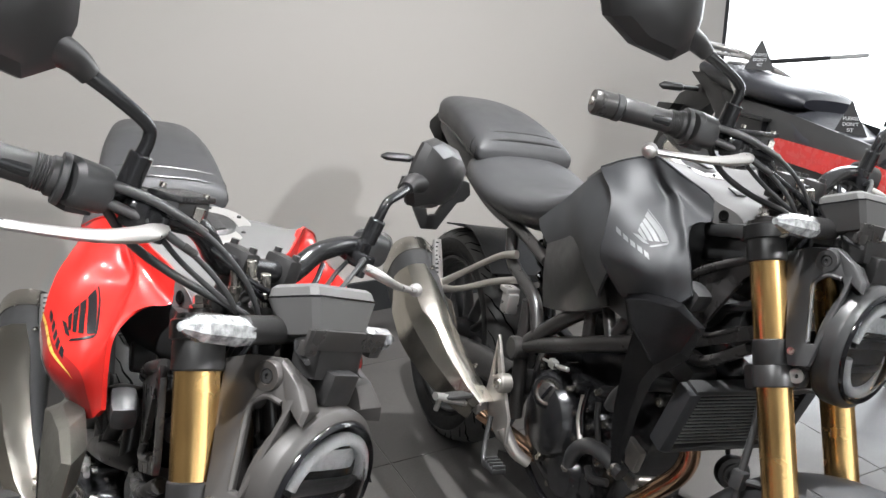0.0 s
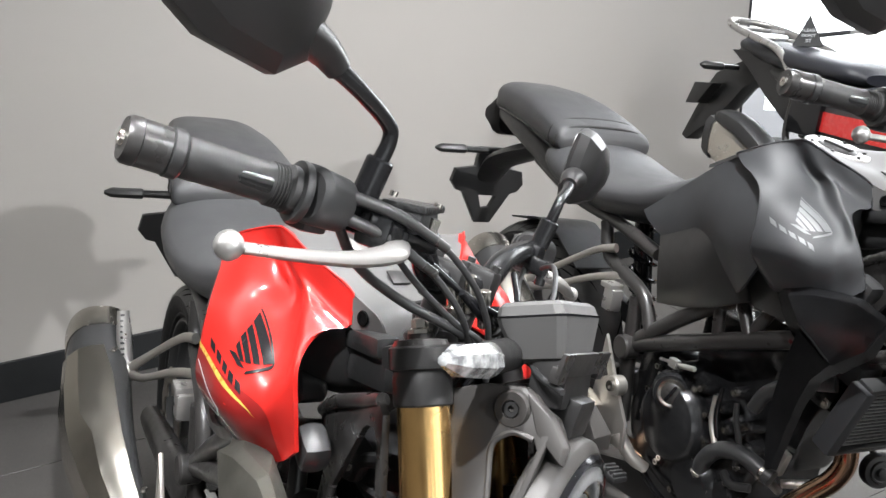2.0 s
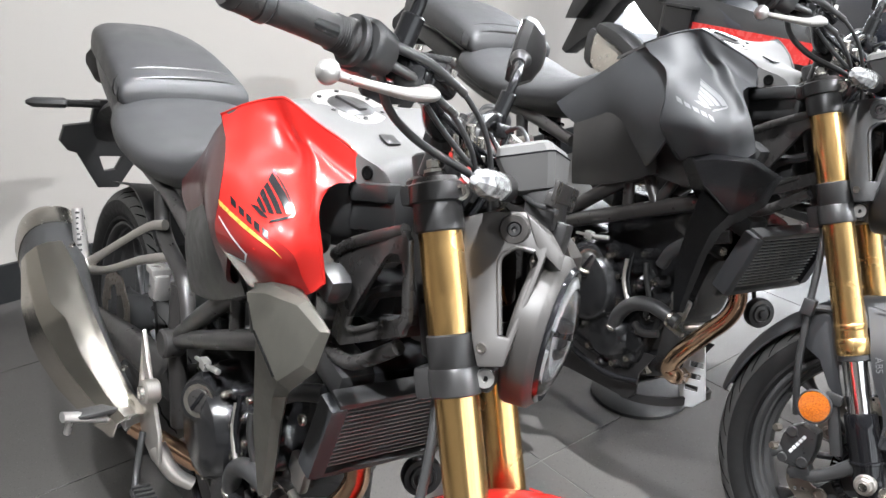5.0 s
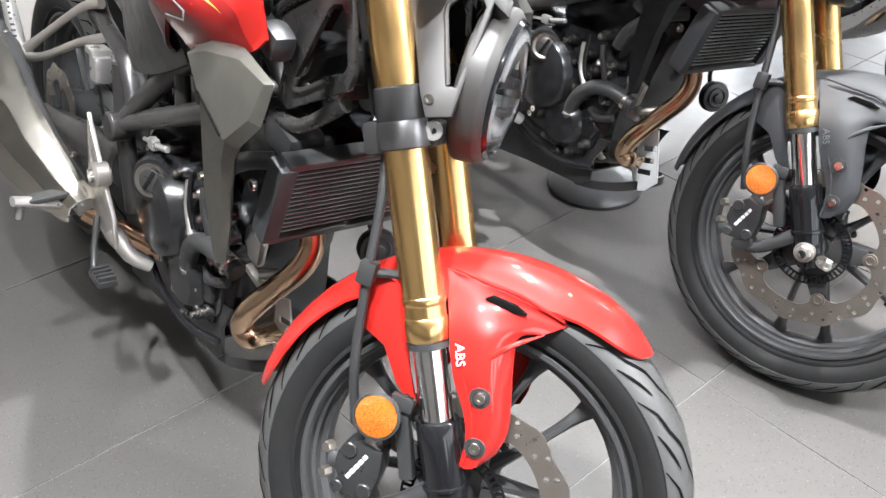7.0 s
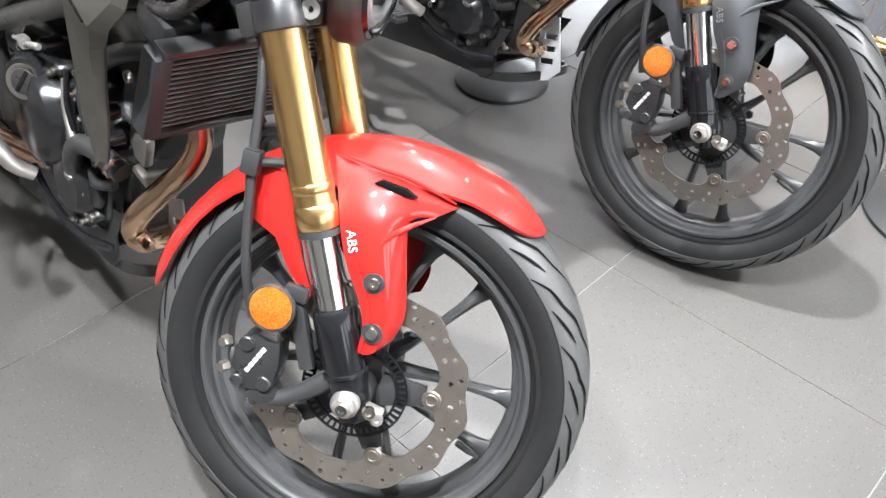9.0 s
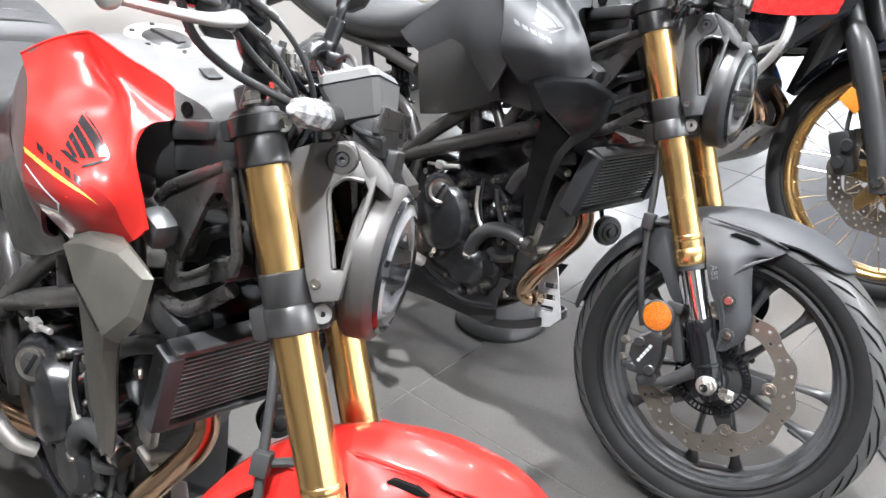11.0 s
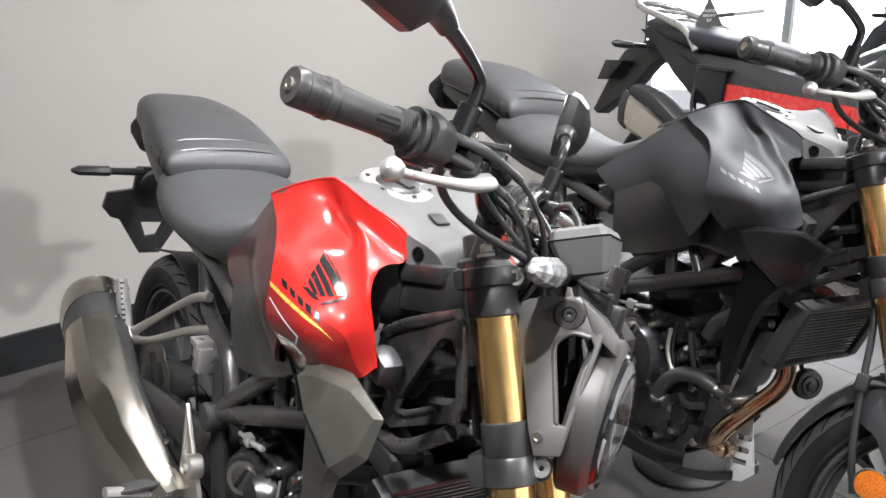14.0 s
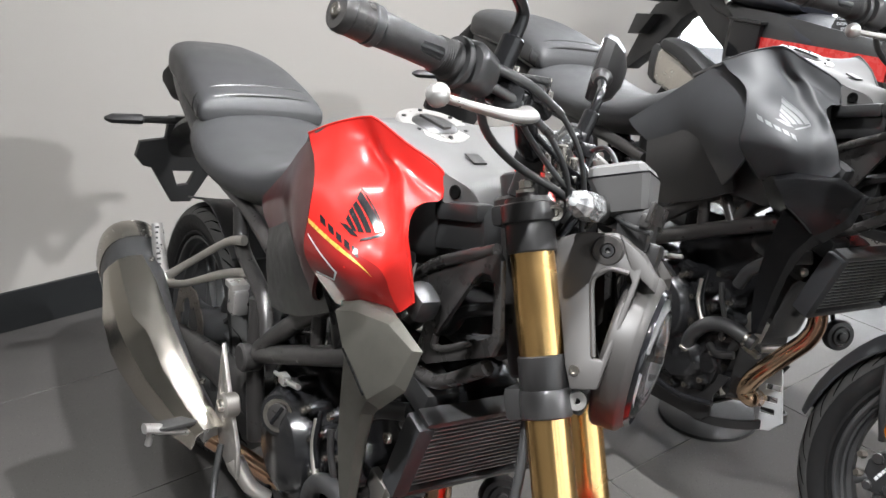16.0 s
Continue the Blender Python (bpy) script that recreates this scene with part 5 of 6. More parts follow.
    P("header_pipe", tube([(0.955, 0, 0.59), (0.985, -0.012, 0.56), (1.0, -0.035, 0.523), (1.01, -0.037, 0.481), (1.006, -0.049, 0.446), (0.985, -0.069, 0.408), (0.965, -0.094, 0.37), (0.95, -0.107, 0.338), (0.942, -0.105, 0.312), (0.953, -0.098, 0.3), (0.939, -0.065, 0.287), (0.903, -0.02, 0.268), (0.7, 0, 0.21), (0.6, -0.1, 0.27), (0.53, -0.205, 0.335)], .0185, 20, 7), HEADER, mu, "heat-tinted header pipe")
    P("oxygen_sensor", joined(rod((.868, -.068, .262), (.850, -.085, .300), .013, 14), rod((.850, -.085, .300), (.838, -.095, .325), .009, 12)), STEEL, mu)

    # ----- engine -----
    eng = P("engine", loft([superring((.53, 0, .40), .09, .10, 5), superring((.60, 0, .39), .118, .14, 5), superring((.78, 0, .36), .115, .14, 5), superring((.885, 0, .34), .080, .085, 5)], 2), ENGINE, text="black single-cylinder engine")
    tip = pose(0, 0, 0, 0, 12, 0)
    P("cylinder", box(.885, 0, .500, .11, .125, .18, .02, tip), ENGINE, eng)
    P("cylinder_base", joined(box(.900, -.068, .430, .050, .016, .050, .006, tip), box(.885, -.070, .385, .09, .014, .012, .004, tip), rod((.93, -.075, .395), (.97, -.02, .41), .008, 12)), ALU, eng, "bare aluminium cylinder base")
    P("cylinder_head", box(.925, 0, .615, .15, .18, .09, .022, tip), ENGINE, eng)
    P("gearbox_cover", box(.76, 0, .56, .24, .11, .13, .02), ENGINE, eng)
    cov = P("clutch_cover", joined(turned([(0.0, .040), (.055, .039), (.074, .032), (.082, .018), (.086, 0)], (.700, -.118, .405), (0, -1, 0), 40), turned([(0, .028), (.042, .026), (.056, .012), (.06, 0)], (.775, -.110, .315), (0, -1, 0), 32)), ENGINE, eng)
    for k in range(11):
        a = 2 * math.pi * k / 11
        P("cover_bolt", screw((.700 + .091 * math.cos(a), -.125, .405 + .091 * math.sin(a)), (0, -1, 0), .0068, .008), STEEL, cov)
    out = Vector((.55, -.80, .20)).normalized()
    hub = Vector((.706, -.156, .466))
    P("plug_boss", turned([(.0, .000), (.034, .000), (.038, -.006), (.046, -.034)], hub, out, 36), ENGINE, cov)
    P("plug_ring", turned([(.0215, .0015), (.0235, .0030), (.0275, .0030), (.0285, .0)], hub, out, 36), STEEL, cov, "bright ring round the oil filler plug")
    P("oil_filler_plug", joined(turned([(0, .005), (.016, .005), (.0195, .0030), (.0205, -.004)], hub, out, 28)), NECK, cov, "slotted oil filler plug")
    slot = box(0, 0, 0, .007, .006, .036, .002, pose(0, 0, 0, 0, 25, 0))
    P("plug_slot", moved(slot, Matrix.Translation(hub + out * .0045) @ out.to_track_quat("-Y", "Z").to_matrix().to_4x4()), GLOSS_BLACK, cov)
    for x, z in ((.624, .485), (.692, .512), (.749, .495), (.800, .479), (.828, .524), (.868, .476), (.825, .449), (.790, .395), (.818, .319), (.872, .400), (.732, .270), (.677, .300), (.845, .290), (.880, .440), (.810, .262), (.858, .360), (.770, .245), (.640, .330)):
        P("engine_boss", turned([(.014, 0), (.012, .030), (.0095, .034)], (x, -.088, z), (0, -1, 0), 16), ENGINE, eng)
        P("engine_bolt", screw((x, -.121, z), (0, -1, 0), .0068, .009), STEEL, eng)
    for pts, r, mat in (([(.635, -.128, .470), (.660, -.133, .455), (.668, -.128, .43)], .0042, PLASTIC), ([(.840, -.128, .510), (.852, -.132, .480), (.870, -.130, .440), (.868, -.126, .40)], .0055, GREY_BLACK), ([(.800, -.128, .52), (.806, -.134, .47), (.818, -.132, .43)], .0048, GLOSS_BLACK), ([(.62, -.125, .27), (.70, -.132, .245), (.80, -.128, .235), (.88, -.115, .25)], .007, GLOSS_BLACK), ([(.84, -.118, .37), (.868, -.124, .362), (.90, -.112, .372)], .008, GREY_BLACK)):
        P("engine_pipe", tube(pts, r, 10, 6), mat, eng)
    P("side_casting", joined(box(.815, -.085, .365, .13, .06, .15, .018, tip), box(.79, -.088, .280, .11, .05, .05, .014), rod((.845, -.10, .33), (.845, -.122, .33), .024, 24), rod((.80, -.10, .40), (.80, -.122, .40), .026, 24)), ENGINE, eng)
    P("coolant_hose", joined(tube([(.790, -.122, .335), (.800, -.130, .375), (.835, -.135, .415), (.885, -.133, .432), (.945, -.120, .418)], .0155, 14, 6), tube([(1.00, -.10, .62), (.95, -.12, .60), (.90, -.13, .56), (.88, -.13, .52)], .013, 12, 5)), PLASTIC, eng)
    P("clutch_cable_end", joined(rod((.640, -.140, .510), (.70, -.140, .520), .0035, 8), rod((.70, -.140, .520), (.735, -.140, .529), .0050, 10), box(.680, -.140, .517, .022, .014, .018, .003)), SILVER, eng)
    P("dipstick_tube", tube([(.790, -.128, .50), (.800, -.134, .45), (.835, -.136, .40)], .0055, 10, 4), ALU, eng)
    pan = []
    for q in both:
        side = plate([(.470, .150), (.676, .178), (.850, .192), (.872, .214), (.868, .262), (.898, .318), (.800, .300), (.640, .262), (.470, .200)], -.1025, -.0975, .0015)
        pan.append(mirrored(side) if q > 0 else side)
    pan.append(loft([[(x, -.0995, z), (x, .0995, z), (x, .0995, z - .004), (x, -.0995, z - .004)] for x, z in ((.47, .157), (.676, .184), (.80, .193))]))
    lip = [(.835, -.0995, .196), (.880, -.094, .205), (.925, -.076, .218), (.955, -.045, .230), (.966, 0, .235)]
    lip = smooth_path(lip + [(x, -y, z) for x, y, z in lip[-2::-1]], 5)
    pan.append(loft([[q + Vector((0, 0, .009)), q + Vector((.003, 0, -.009)), q + Vector((-.006, 0, -.009)), q + Vector((-.006, 0, .009))] for q in map(Vector, lip)]))
    P("belly_pan", joined(*pan), GREY_BLACK, eng, angle=30)
    P("skid_plate", plate([(.932, .350), (.970, .365), (1.003, .258), (.978, .228), (.950, .216), (.928, .262)], -.044, -.040, .0015, [[(.944, .318 - .027 * k + .003), (.978, .330 - .027 * k), (.980, .318 - .027 * k), (.946, .306 - .027 * k + .003)] for k in range(3)]), WHITE_MARK, eng)
    # radiator
    rm = Matrix.Translation((1.040, 0, .588)) @ pose(0, 0, 0, 0, 18, 0)
    rad = P("radiator", moved(box(0, 0, 0, .022, .235, .120, .004), rm), GROOVE, text="finned black radiator")
    for q in both:
        P("radiator_tank", moved(box(.006, .125 * q, 0, .036, .026, .13, .006), rm), BLACK_PAINT, rad)
        P("radiator_rail", moved(box(.006, 0, .066 * q, .03, .25, .010, .003), rm), PLASTIC, rad)
    for k in range(15):
        P("radiator_fin", moved(box(.0125, 0, -.0553 + .0079 * k, .004, .226, .0026, 0.0005, seg=1), rm), FIN, rad)
    for s in both:
        inner = [(.952, -.206, .758), (.991, -.199, .772), (1.059, -.190, .783), (1.112, -.186, .772), (1.100, -.197, .726), (1.062, -.208, .687), (.995, -.209, .716)]
        outer = [(.944, -.190, .761), (.985, -.186, .779), (1.062, -.178, .790), (1.119, -.176, .773), (1.108, -.184, .718), (1.071, -.193, .676), (.990, -.196, .710)]
        sh = faceted([(x - .050, y + .018, z - .008) for x, y, z in outer], outer, inner)
        left = [(.985, -.203, .712), (.962, -.188, .638), (.948, -.176, .560), (.952, -.168, .494), (.962, -.165, .452)]
        mid = [(1.056, -.202, .688), (1.016, -.187, .640), (.994, -.175, .580), (.980, -.167, .520), (.972, -.164, .462)]
        right = [(1.068, -.188, .680), (1.030, -.175, .644), (1.002, -.164, .584), (.988, -.157, .522), (.978, -.156, .458)]
        leg = loft([[l, m, r, (r[0] - .010, r[1] + .008, r[2]), (l[0], l[1] + .014, l[2])] for l, m, r in zip(left, mid, right)])
        sh = joined(sh, leg)
        P("radiator_shroud", sh, shroud, angle=12)
        slot = tube([(.990, -.2085, .722), (1.020, -.209, .708), (1.054, -.2085, .690)], .0016, 8, 3)
        if s > 0:
            mirrored(slot)
        P("shroud_slot", slot, GROOVE, rad)
        P("shroud_bolt", screw((1.020, .140 * s, .600), (0, s, 0), .008, .006), STEEL, rad)
        if markings:
            for k in range(6):
                P("marking_bar", box(.948 + .0095 * k, (.1668 + .0004 * k) * s, .676 - .0055 * k, .0070, .0012, .0060, .0004, pose(0, 0, 0, 0, 30, -4 * s)), RED_DEEP, rad)
            for k in range(3):
                P("shroud_slot", tube([(.942 + .017 * k, (.165 + .0012 * k) * s, .696 - .007 * k), (.955 + .017 * k, (.1665 + .0012 * k) * s, .688 - .007 * k)], .0035, 8), DIM_MARK if k == 1 else GROOVE, rad)
    P("horn", joined(turned([(.004, .020), (.009, .019), (.010, .014), (.016, .013), (.017, .016), (.020, .016), (.022, .012), (.030, .011), (.033, .006), (.033, -.006), (.022, -.016)], (.975, .108, .428), (1, -.40, .15), 32), tube([(.968, .112, .430), (.955, .100, .470), (.985, .060, .530)], .005, 10, 4)), GREY_BLACK)
    P("coolant_bottle", joined(box(1.000, -.075, .652, .075, .06, .045, .016, pose(0, 0, 0, 0, 14, 0)), rod((1.02, -.08, .668), (1.02, -.08, .684), .012, 18)), PLASTIC, rad)
    for q, d in (((.790, -.123, .340), (.2, -.1, 1)), ((.925, -.125, .422), (.9, .2, -.2))):
        P("hose_clip", turned([(.0165, 0), (.0180, .001), (.0180, .007), (.0165, .008)], q, d, 24), STEEL, rad)
    P("duct_cap", box(1.014, -.118, .788, .046, .036, .040, .014, pose(0, 0, 0, 0, 20, 0)), PLASTIC, rad)
    # rider pegs, heel guards, pedal, stand
    for s in both:
        hg = joined(plate([(.530, .520), (.565, .470), (.600, .420), (.640, .370), (.648, .315), (.610, .310), (.530, .335), (.518, .365), (.526, .420)], -.196, -.188, .002, [[(.537, .485), (.560, .440), (.538, .425)]]), rod((.598, -.185, .435), (.598, -.212, .435), .021, 20), tube([(.62, -.19, .34), (.65, -.170, .30), (.665, -.14, .28)], [.016, .014, .012], 10, 3))
        if s > 0:
            mirrored(hg)
        heel = P("heel_guard", hg, ALU, text="cast aluminium heel guard")
        P("boss_bolt", joined(turned([(.005, .001), (.006, .006), (.011, .006), (.012, 0)], (.598, .212 * s, .435), (0, s, 0), 18)), STEEL, heel)
        P("rider_peg", joined(tube([(.528, .205 * s, .352), (.532, .25 * s, .360), (.540, .325 * s, .378)], [.016, .0135, .012], 12, 3, flat=0.7), rod((.538, .312 * s, .37), (.536, .316 * s, .342), .006, 10), box(.528, .208 * s, .352, .036, .03, .04, .006)), SILVER, heel)
        P("peg_pad", box(.535, .270 * s, .376, .028, .09, .010, .004, pose(0, 0, 0, 5 * -s, 0, 0)), GRIP, heel)
    P("brake_pedal", joined(tube([(.575, -.20, .345), (.60, -.215, .29), (.63, -.225, .262), (.665, -.225, .275)], .006, 10, 5), box(.672, -.225, .280, .050, .034, .012, .004), *[box(.655 + .012 * k, -.225, .289, .006, .03, .008, .001) for k in range(4)]), PLASTIC)
    P("side_stand", joined(tube([(.62, .12, .24), (.60, .20, .12), (.585, .275, .055)], .011, 12, 4), box(.583, .285, .052, .06, .045, .008, .003, pose(0, 0, 0, 12, 0, 0))), PLASTIC)
    return bike


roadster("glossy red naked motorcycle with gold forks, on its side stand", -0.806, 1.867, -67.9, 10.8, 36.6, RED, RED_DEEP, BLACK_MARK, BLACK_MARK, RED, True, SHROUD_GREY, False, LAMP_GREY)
roadster("matt black naked motorcycle with gold forks, on its side stand", 0.02, 2.242, -68.5, 10.3, 15.1, BLACK_PAINT, BLACK_PAINT, DIM_MARK, DIM_MARK, BLACK_PAINT, False, ENGINE, True, PLASTIC)

# ---------- the room ----------
def wall_box(name, u0, u1, n0, n1, z0, z1, mat, kind="structure", bevel=0.0):
    ob = part(name, moved(box((u0 + u1) / 2, (n0 + n1) / 2, (z0 + z1) / 2, u1 - u0, n1 - n0, z1 - z0, bevel), ROOM), mat, None, smooth=False)
    return tagged(ob, kind=kind)


WALL_N, CORNER = 2.967, 2.77
wall_box("wall_back", -5.0, CORNER, WALL_N, WALL_N + 0.15, 0, 3.0, WALL)
wall_box("baseboard", -5.0, CORNER, WALL_N - 0.014, WALL_N - 0.001, 0, 0.13, SKIRT, bevel=0.003)
wall_box("wall_left", -5.15, -5.0, -5.0, WALL_N + 0.15, 0, 3.0, WALL)
# Glazed end of the room: dark posts and rail, clear panes, pale paving and a glowing sheet outside.
wall_box("trim", CORNER, CORNER + 0.05, WALL_N + 0.03, WALL_N + 0.10, 0, 3.0, MULLION)
wall_box("trim", 3.08, 3.48, WALL_N + 0.02, WALL_N + 0.045, 0.862, 0.884, MULLION, bevel=0.004)
wall_box("trim", 3.481, 3.75, WALL_N + 0.02, WALL_N + 0.045, 0.862, 0.884, PALE_FRAME, bevel=0.004)
for u in (4.03, 5.13, 6.1):
    wall_box("trim", u, u + 0.035, WALL_N + 0.04, WALL_N + 0.09, 0, 3.0, PALE_FRAME)
wall_box("trim", 4.066, 5.129, WALL_N + 0.045, WALL_N + 0.085, 1.02, 1.055, PALE_FRAME)
for k, (u0, u1) in enumerate(((CORNER + 0.05, 4.03), (4.066, 5.129), (5.166, 6.1), (6.136, 7.0))):
    pane = wall_box("window_%d" % (k + 1), u0, u1, WALL_N + 0.060, WALL_N + 0.066, 0, 3.0, CLEAR)
    pane.visible_shadow = False
PAVING = material("pale_paving", (0.55, 0.54, 0.52), 0.7, 0.0, (0.50, 0.49, 0.47), 3)
wall_box("ground", CORNER - 1.0, 16.0, WALL_N + 0.16, 14.0, -0.14, -0.03, PAVING)
# Self-lit sheet standing in for the bright daylight outdoors.
GLOW = bpy.data.materials.new("outdoor_glow")
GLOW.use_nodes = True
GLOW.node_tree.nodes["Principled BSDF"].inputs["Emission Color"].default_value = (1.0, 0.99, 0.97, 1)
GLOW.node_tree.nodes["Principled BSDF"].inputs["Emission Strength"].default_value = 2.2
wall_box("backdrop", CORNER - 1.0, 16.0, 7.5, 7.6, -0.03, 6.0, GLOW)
wall_box("wall_right", 7.0, 7.15, -5.0, WALL_N + 0.15, 0, 3.0, WALL)
wall_box("wall_front", -5.0, 7.0, -5.15, -5.0, 0, 3.0, WALL)
wall_box("ceiling", -5.15, 7.15, -5.15, WALL_N + 0.15, 3.0, 3.1, CEIL)
wall_box("floor", -5.15, 7.15, -5.15, WALL_N + 0.15, -0.12, -0.0022, GROUT)

# ---------- the adventure tourer ----------
def spoked_wheel(P, where, R, w, bead, rim_r, name, parent_label):
    m = Matrix.Translation(where)
    h = w * 0.40
    wheel = P(name, moved(lathe([(rim_r + 0.012, h), (rim_r + 0.004, h), (rim_r - 0.006, h * 0.8), (rim_r - 0.010, h * 0.4), (rim_r - 0.014, 0), (rim_r - 0.010, -h * 0.4), (rim_r - 0.006, -h * 0.8), (rim_r + 0.004, -h), (rim_r + 0.012, -h), (rim_r + 0.004, -h * 0.5), (rim_r, 0), (rim_r + 0.004, h * 0.5)], 72, closed=True), m), GOLD, text=parent_label)
    P("tyre", moved(tyre_mesh(R, w, bead), m), RUBBER, wheel)
    P("hub", moved(lathe([(0.02, -0.06), (0.05, -0.055), (0.045, -0.02), (0.045, 0.02), (0.05, 0.055), (0.02, 0.06)], 28), m), PLASTIC, wheel)
    for k in range(36):
        a = 2 * math.pi * k / 36
        b = a + (0.55 if k % 2 else -0.55)
        s = 1 if (k // 2) % 2 else -1
        P("spoke", moved(tube([(0.046 * math.cos(b), 0.045 * s, 0.046 * math.sin(b)), ((rim_r - 0.010) * math.cos(a), 0.004 * s, (rim_r - 0.010) * math.sin(a))], 0.0022, 6), m), STEEL, wheel)
    for s in (-1, 1):
        d = P("brake_disc", moved(disc_mesh(0.152, 0.112, 10, ((0.142, 28, 0), (0.128, 28, 0.5), (0.118, 28, 0.1))), m @ Matrix.Translation((0, 0.075 * s, 0))), DISC, wheel)
        for a in (2 * math.pi * i / 6 for i in range(6)):
            P("carrier_arm", moved(plate([(math.cos(b) * r, math.sin(b) * r) for b, r in ((a - 0.5, 0.045), (a - 0.12, 0.115), (a + 0.12, 0.115), (a + 0.5, 0.045))], -0.003, 0.003, 0), m @ Matrix.Translation((0, 0.072 * s, 0))), GOLD, d)
    return wheel


def adventure(label, x, y, yaw, lean, steer):
    bike = tagged(new("motorcycle"), label, "motorcycle", "motorcycles on display")
    bike.matrix_world = pose(x, y, 0, -lean, 0, yaw)
    rake = radians(27)
    ax = Vector((-math.sin(rake), 0, math.cos(rake)))
    piv = Vector((1.575 + 0.11, 0, 0))
    S = Matrix.Translation(piv) @ Matrix.Rotation(radians(steer), 4, ax) @ Matrix.Translation(-piv)
    axle = Vector((1.575, 0, 0.345))

    def P(name, bm, mat, parent=bike, text="", **k):
        return part(name, bm, mat, parent, text, **k)

    def F(name, bm, mat, parent=bike, text="", **k):
        return part(name, moved(bm, S), mat, parent, text, **k)

    both = (-1, 1)
    spoked_wheel(F, axle, 0.345, 0.095, 0.275, 0.270, "front_wheel", "gold wire-spoked front wheel")
    spoked_wheel(P, Vector((0, 0, 0.325)), 0.325, 0.150, 0.235, 0.230, "rear_wheel", "gold wire-spoked rear wheel")
    for s in both:
        leg = F("fork_leg", rod(axle + ax * 0.10 + Vector((0, 0.105 * s, 0)), axle + ax * 0.78 + Vector((0, 0.105 * s, 0)), 0.028, 24), PLASTIC)
        F("fork_guard", tube([axle + Vector((0, 0.118 * s, -0.03)), axle + ax * 0.10 + Vector((0.01, 0.122 * s, 0)), axle + ax * 0.34 + Vector((0.015, 0.118 * s, 0)), axle + ax * 0.42 + Vector((0.0, 0.11 * s, 0))], [0.026, 0.036, 0.040, 0.028], 16, 5, flat=0.8), PLASTIC, leg)
        F("fork_cap", turned([(0.009, 0.001), (0.010, 0.006), (0.017, 0.006), (0.019, 0)], axle + Vector((0, 0.142 * s, 0)), (0, s, 0), 24), STEEL, leg)
        F("brake_caliper", joined(box(axle.x - 0.115, 0.10 * s, axle.z + 0.045, 0.06, 0.06, 0.12, 0.016, pose(0, 0, 0, 0, -25, 0)), *[rod((axle.x - 0.115 + 0.01 * k, 0.12 * s, axle.z + 0.02 + 0.05 * k), (axle.x - 0.115 + 0.01 * k, 0.14 * s, axle.z + 0.02 + 0.05 * k), 0.017, 16) for k in range(2)]), CALIPER, leg)
        F("side_reflector", box(axle.x - 0.125, 0.128 * s, axle.z + 0.185, 0.060, 0.012, 0.045, 0.006, pose(0, 0, 0, 0, 30, 0)), ORANGE_LENS, leg, "orange side reflector")
        F("brake_hose", tube([axle + Vector((-0.12, 0.12 * s, 0.10)), axle + Vector((-0.15, 0.11 * s, 0.25)), axle + ax * 0.55 + Vector((-0.05, 0.09 * s, 0))], 0.006, 8, 6), PLASTIC, leg)
    rows = []
    for i in range(9):
        a = radians(150 - 105 * i / 8)
        rows.append([(axle.x + (0.372 - 0.03 * abs(j / 4 - 1) ** 2) * math.cos(a), -0.065 + 0.0325 * j / 2, axle.z + (0.372 - 0.03 * abs(j / 4 - 1) ** 2) * math.sin(a)) for j in range(0, 9, 2)])
    F("front_mudguard", patch(rows, 3, 0.005, (0, 0, -1)), NAVY)
    # body: large flanks with a broad red stripe, pale upper panel and dark beak
    for s in both:
        def sheet(name, rows, mat, parent=bike, text="", thick=0.008):
            b = patch(rows, 4, thick)
            if s > 0:
                mirrored(b)
            return P(name, b, mat, parent, text)
        flank = sheet("tank_flank", [[(.72, -.13, .88), (.84, -.19, .93), (1.00, -.225, 1.03), (1.20, -.21, 1.06), (1.36, -.14, 1.02)], [(.74, -.16, .86), (.88, -.22, .90), (1.05, -.25, .92), (1.24, -.245, .92), (1.44, -.16, .92)], [(.76, -.17, .72), (.90, -.22, .72), (1.08, -.24, .72), (1.27, -.23, .73), (1.42, -.16, .78)], [(.86, -.15, .56), (.98, -.19, .55), (1.12, -.21, .57), (1.26, -.20, .62), (1.34, -.15, .68)]], NAVY, text="gloss black fairing flank")
        sheet("red_stripe", [[(.80, -.196, .788), (.94, -.240, .786), (1.10, -.252, .786), (1.26, -.245, .785), (1.40, -.180, .800)], [(.81, -.196, .722), (.94, -.238, .720), (1.10, -.250, .720), (1.26, -.242, .722), (1.385, -.180, .745)]], RED_MARK, flank, "broad red stripe", 0.004)
        sheet("upper_panel", [[(1.015, -.232, 1.075), (1.12, -.235, 1.07), (1.24, -.220, 1.05), (1.34, -.175, 1.02)], [(1.025, -.258, .98), (1.10, -.262, .985), (1.20, -.258, .985), (1.34, -.215, .975)], [(1.055, -.262, .90), (1.085, -.264, .905), (1.13, -.264, .935), (1.22, -.258, .955)], [(1.070, -.262, .835), (1.085, -.263, .840), (1.100, -.263, .865), (1.13, -.262, .895)]], WHITE_PANEL, flank, "pale grey upper panel", 0.006)
        P("badge", turned([(0, .003), (.022, .003), (.026, 0)], (1.092, .270 * s, .968), (0, s, .05), 28), NAVY, flank)
        for k in range(4):
            P("graphic_bar", box(1.215 + .035 * k, (.258 - .006 * k) * s, .915 - .020 * k, .075, .002, .016, .0005, pose(0, 0, 0, 0, 14, -6 * s)), GOLD_MARK if k % 2 == 0 else WHITE_MARK, flank)
        P("graphic_line", box(1.20, .257 * s, .82, .16, .002, .004, .0005, pose(0, 0, 0, 0, 8, -2 * s)), RED_MARK, flank)
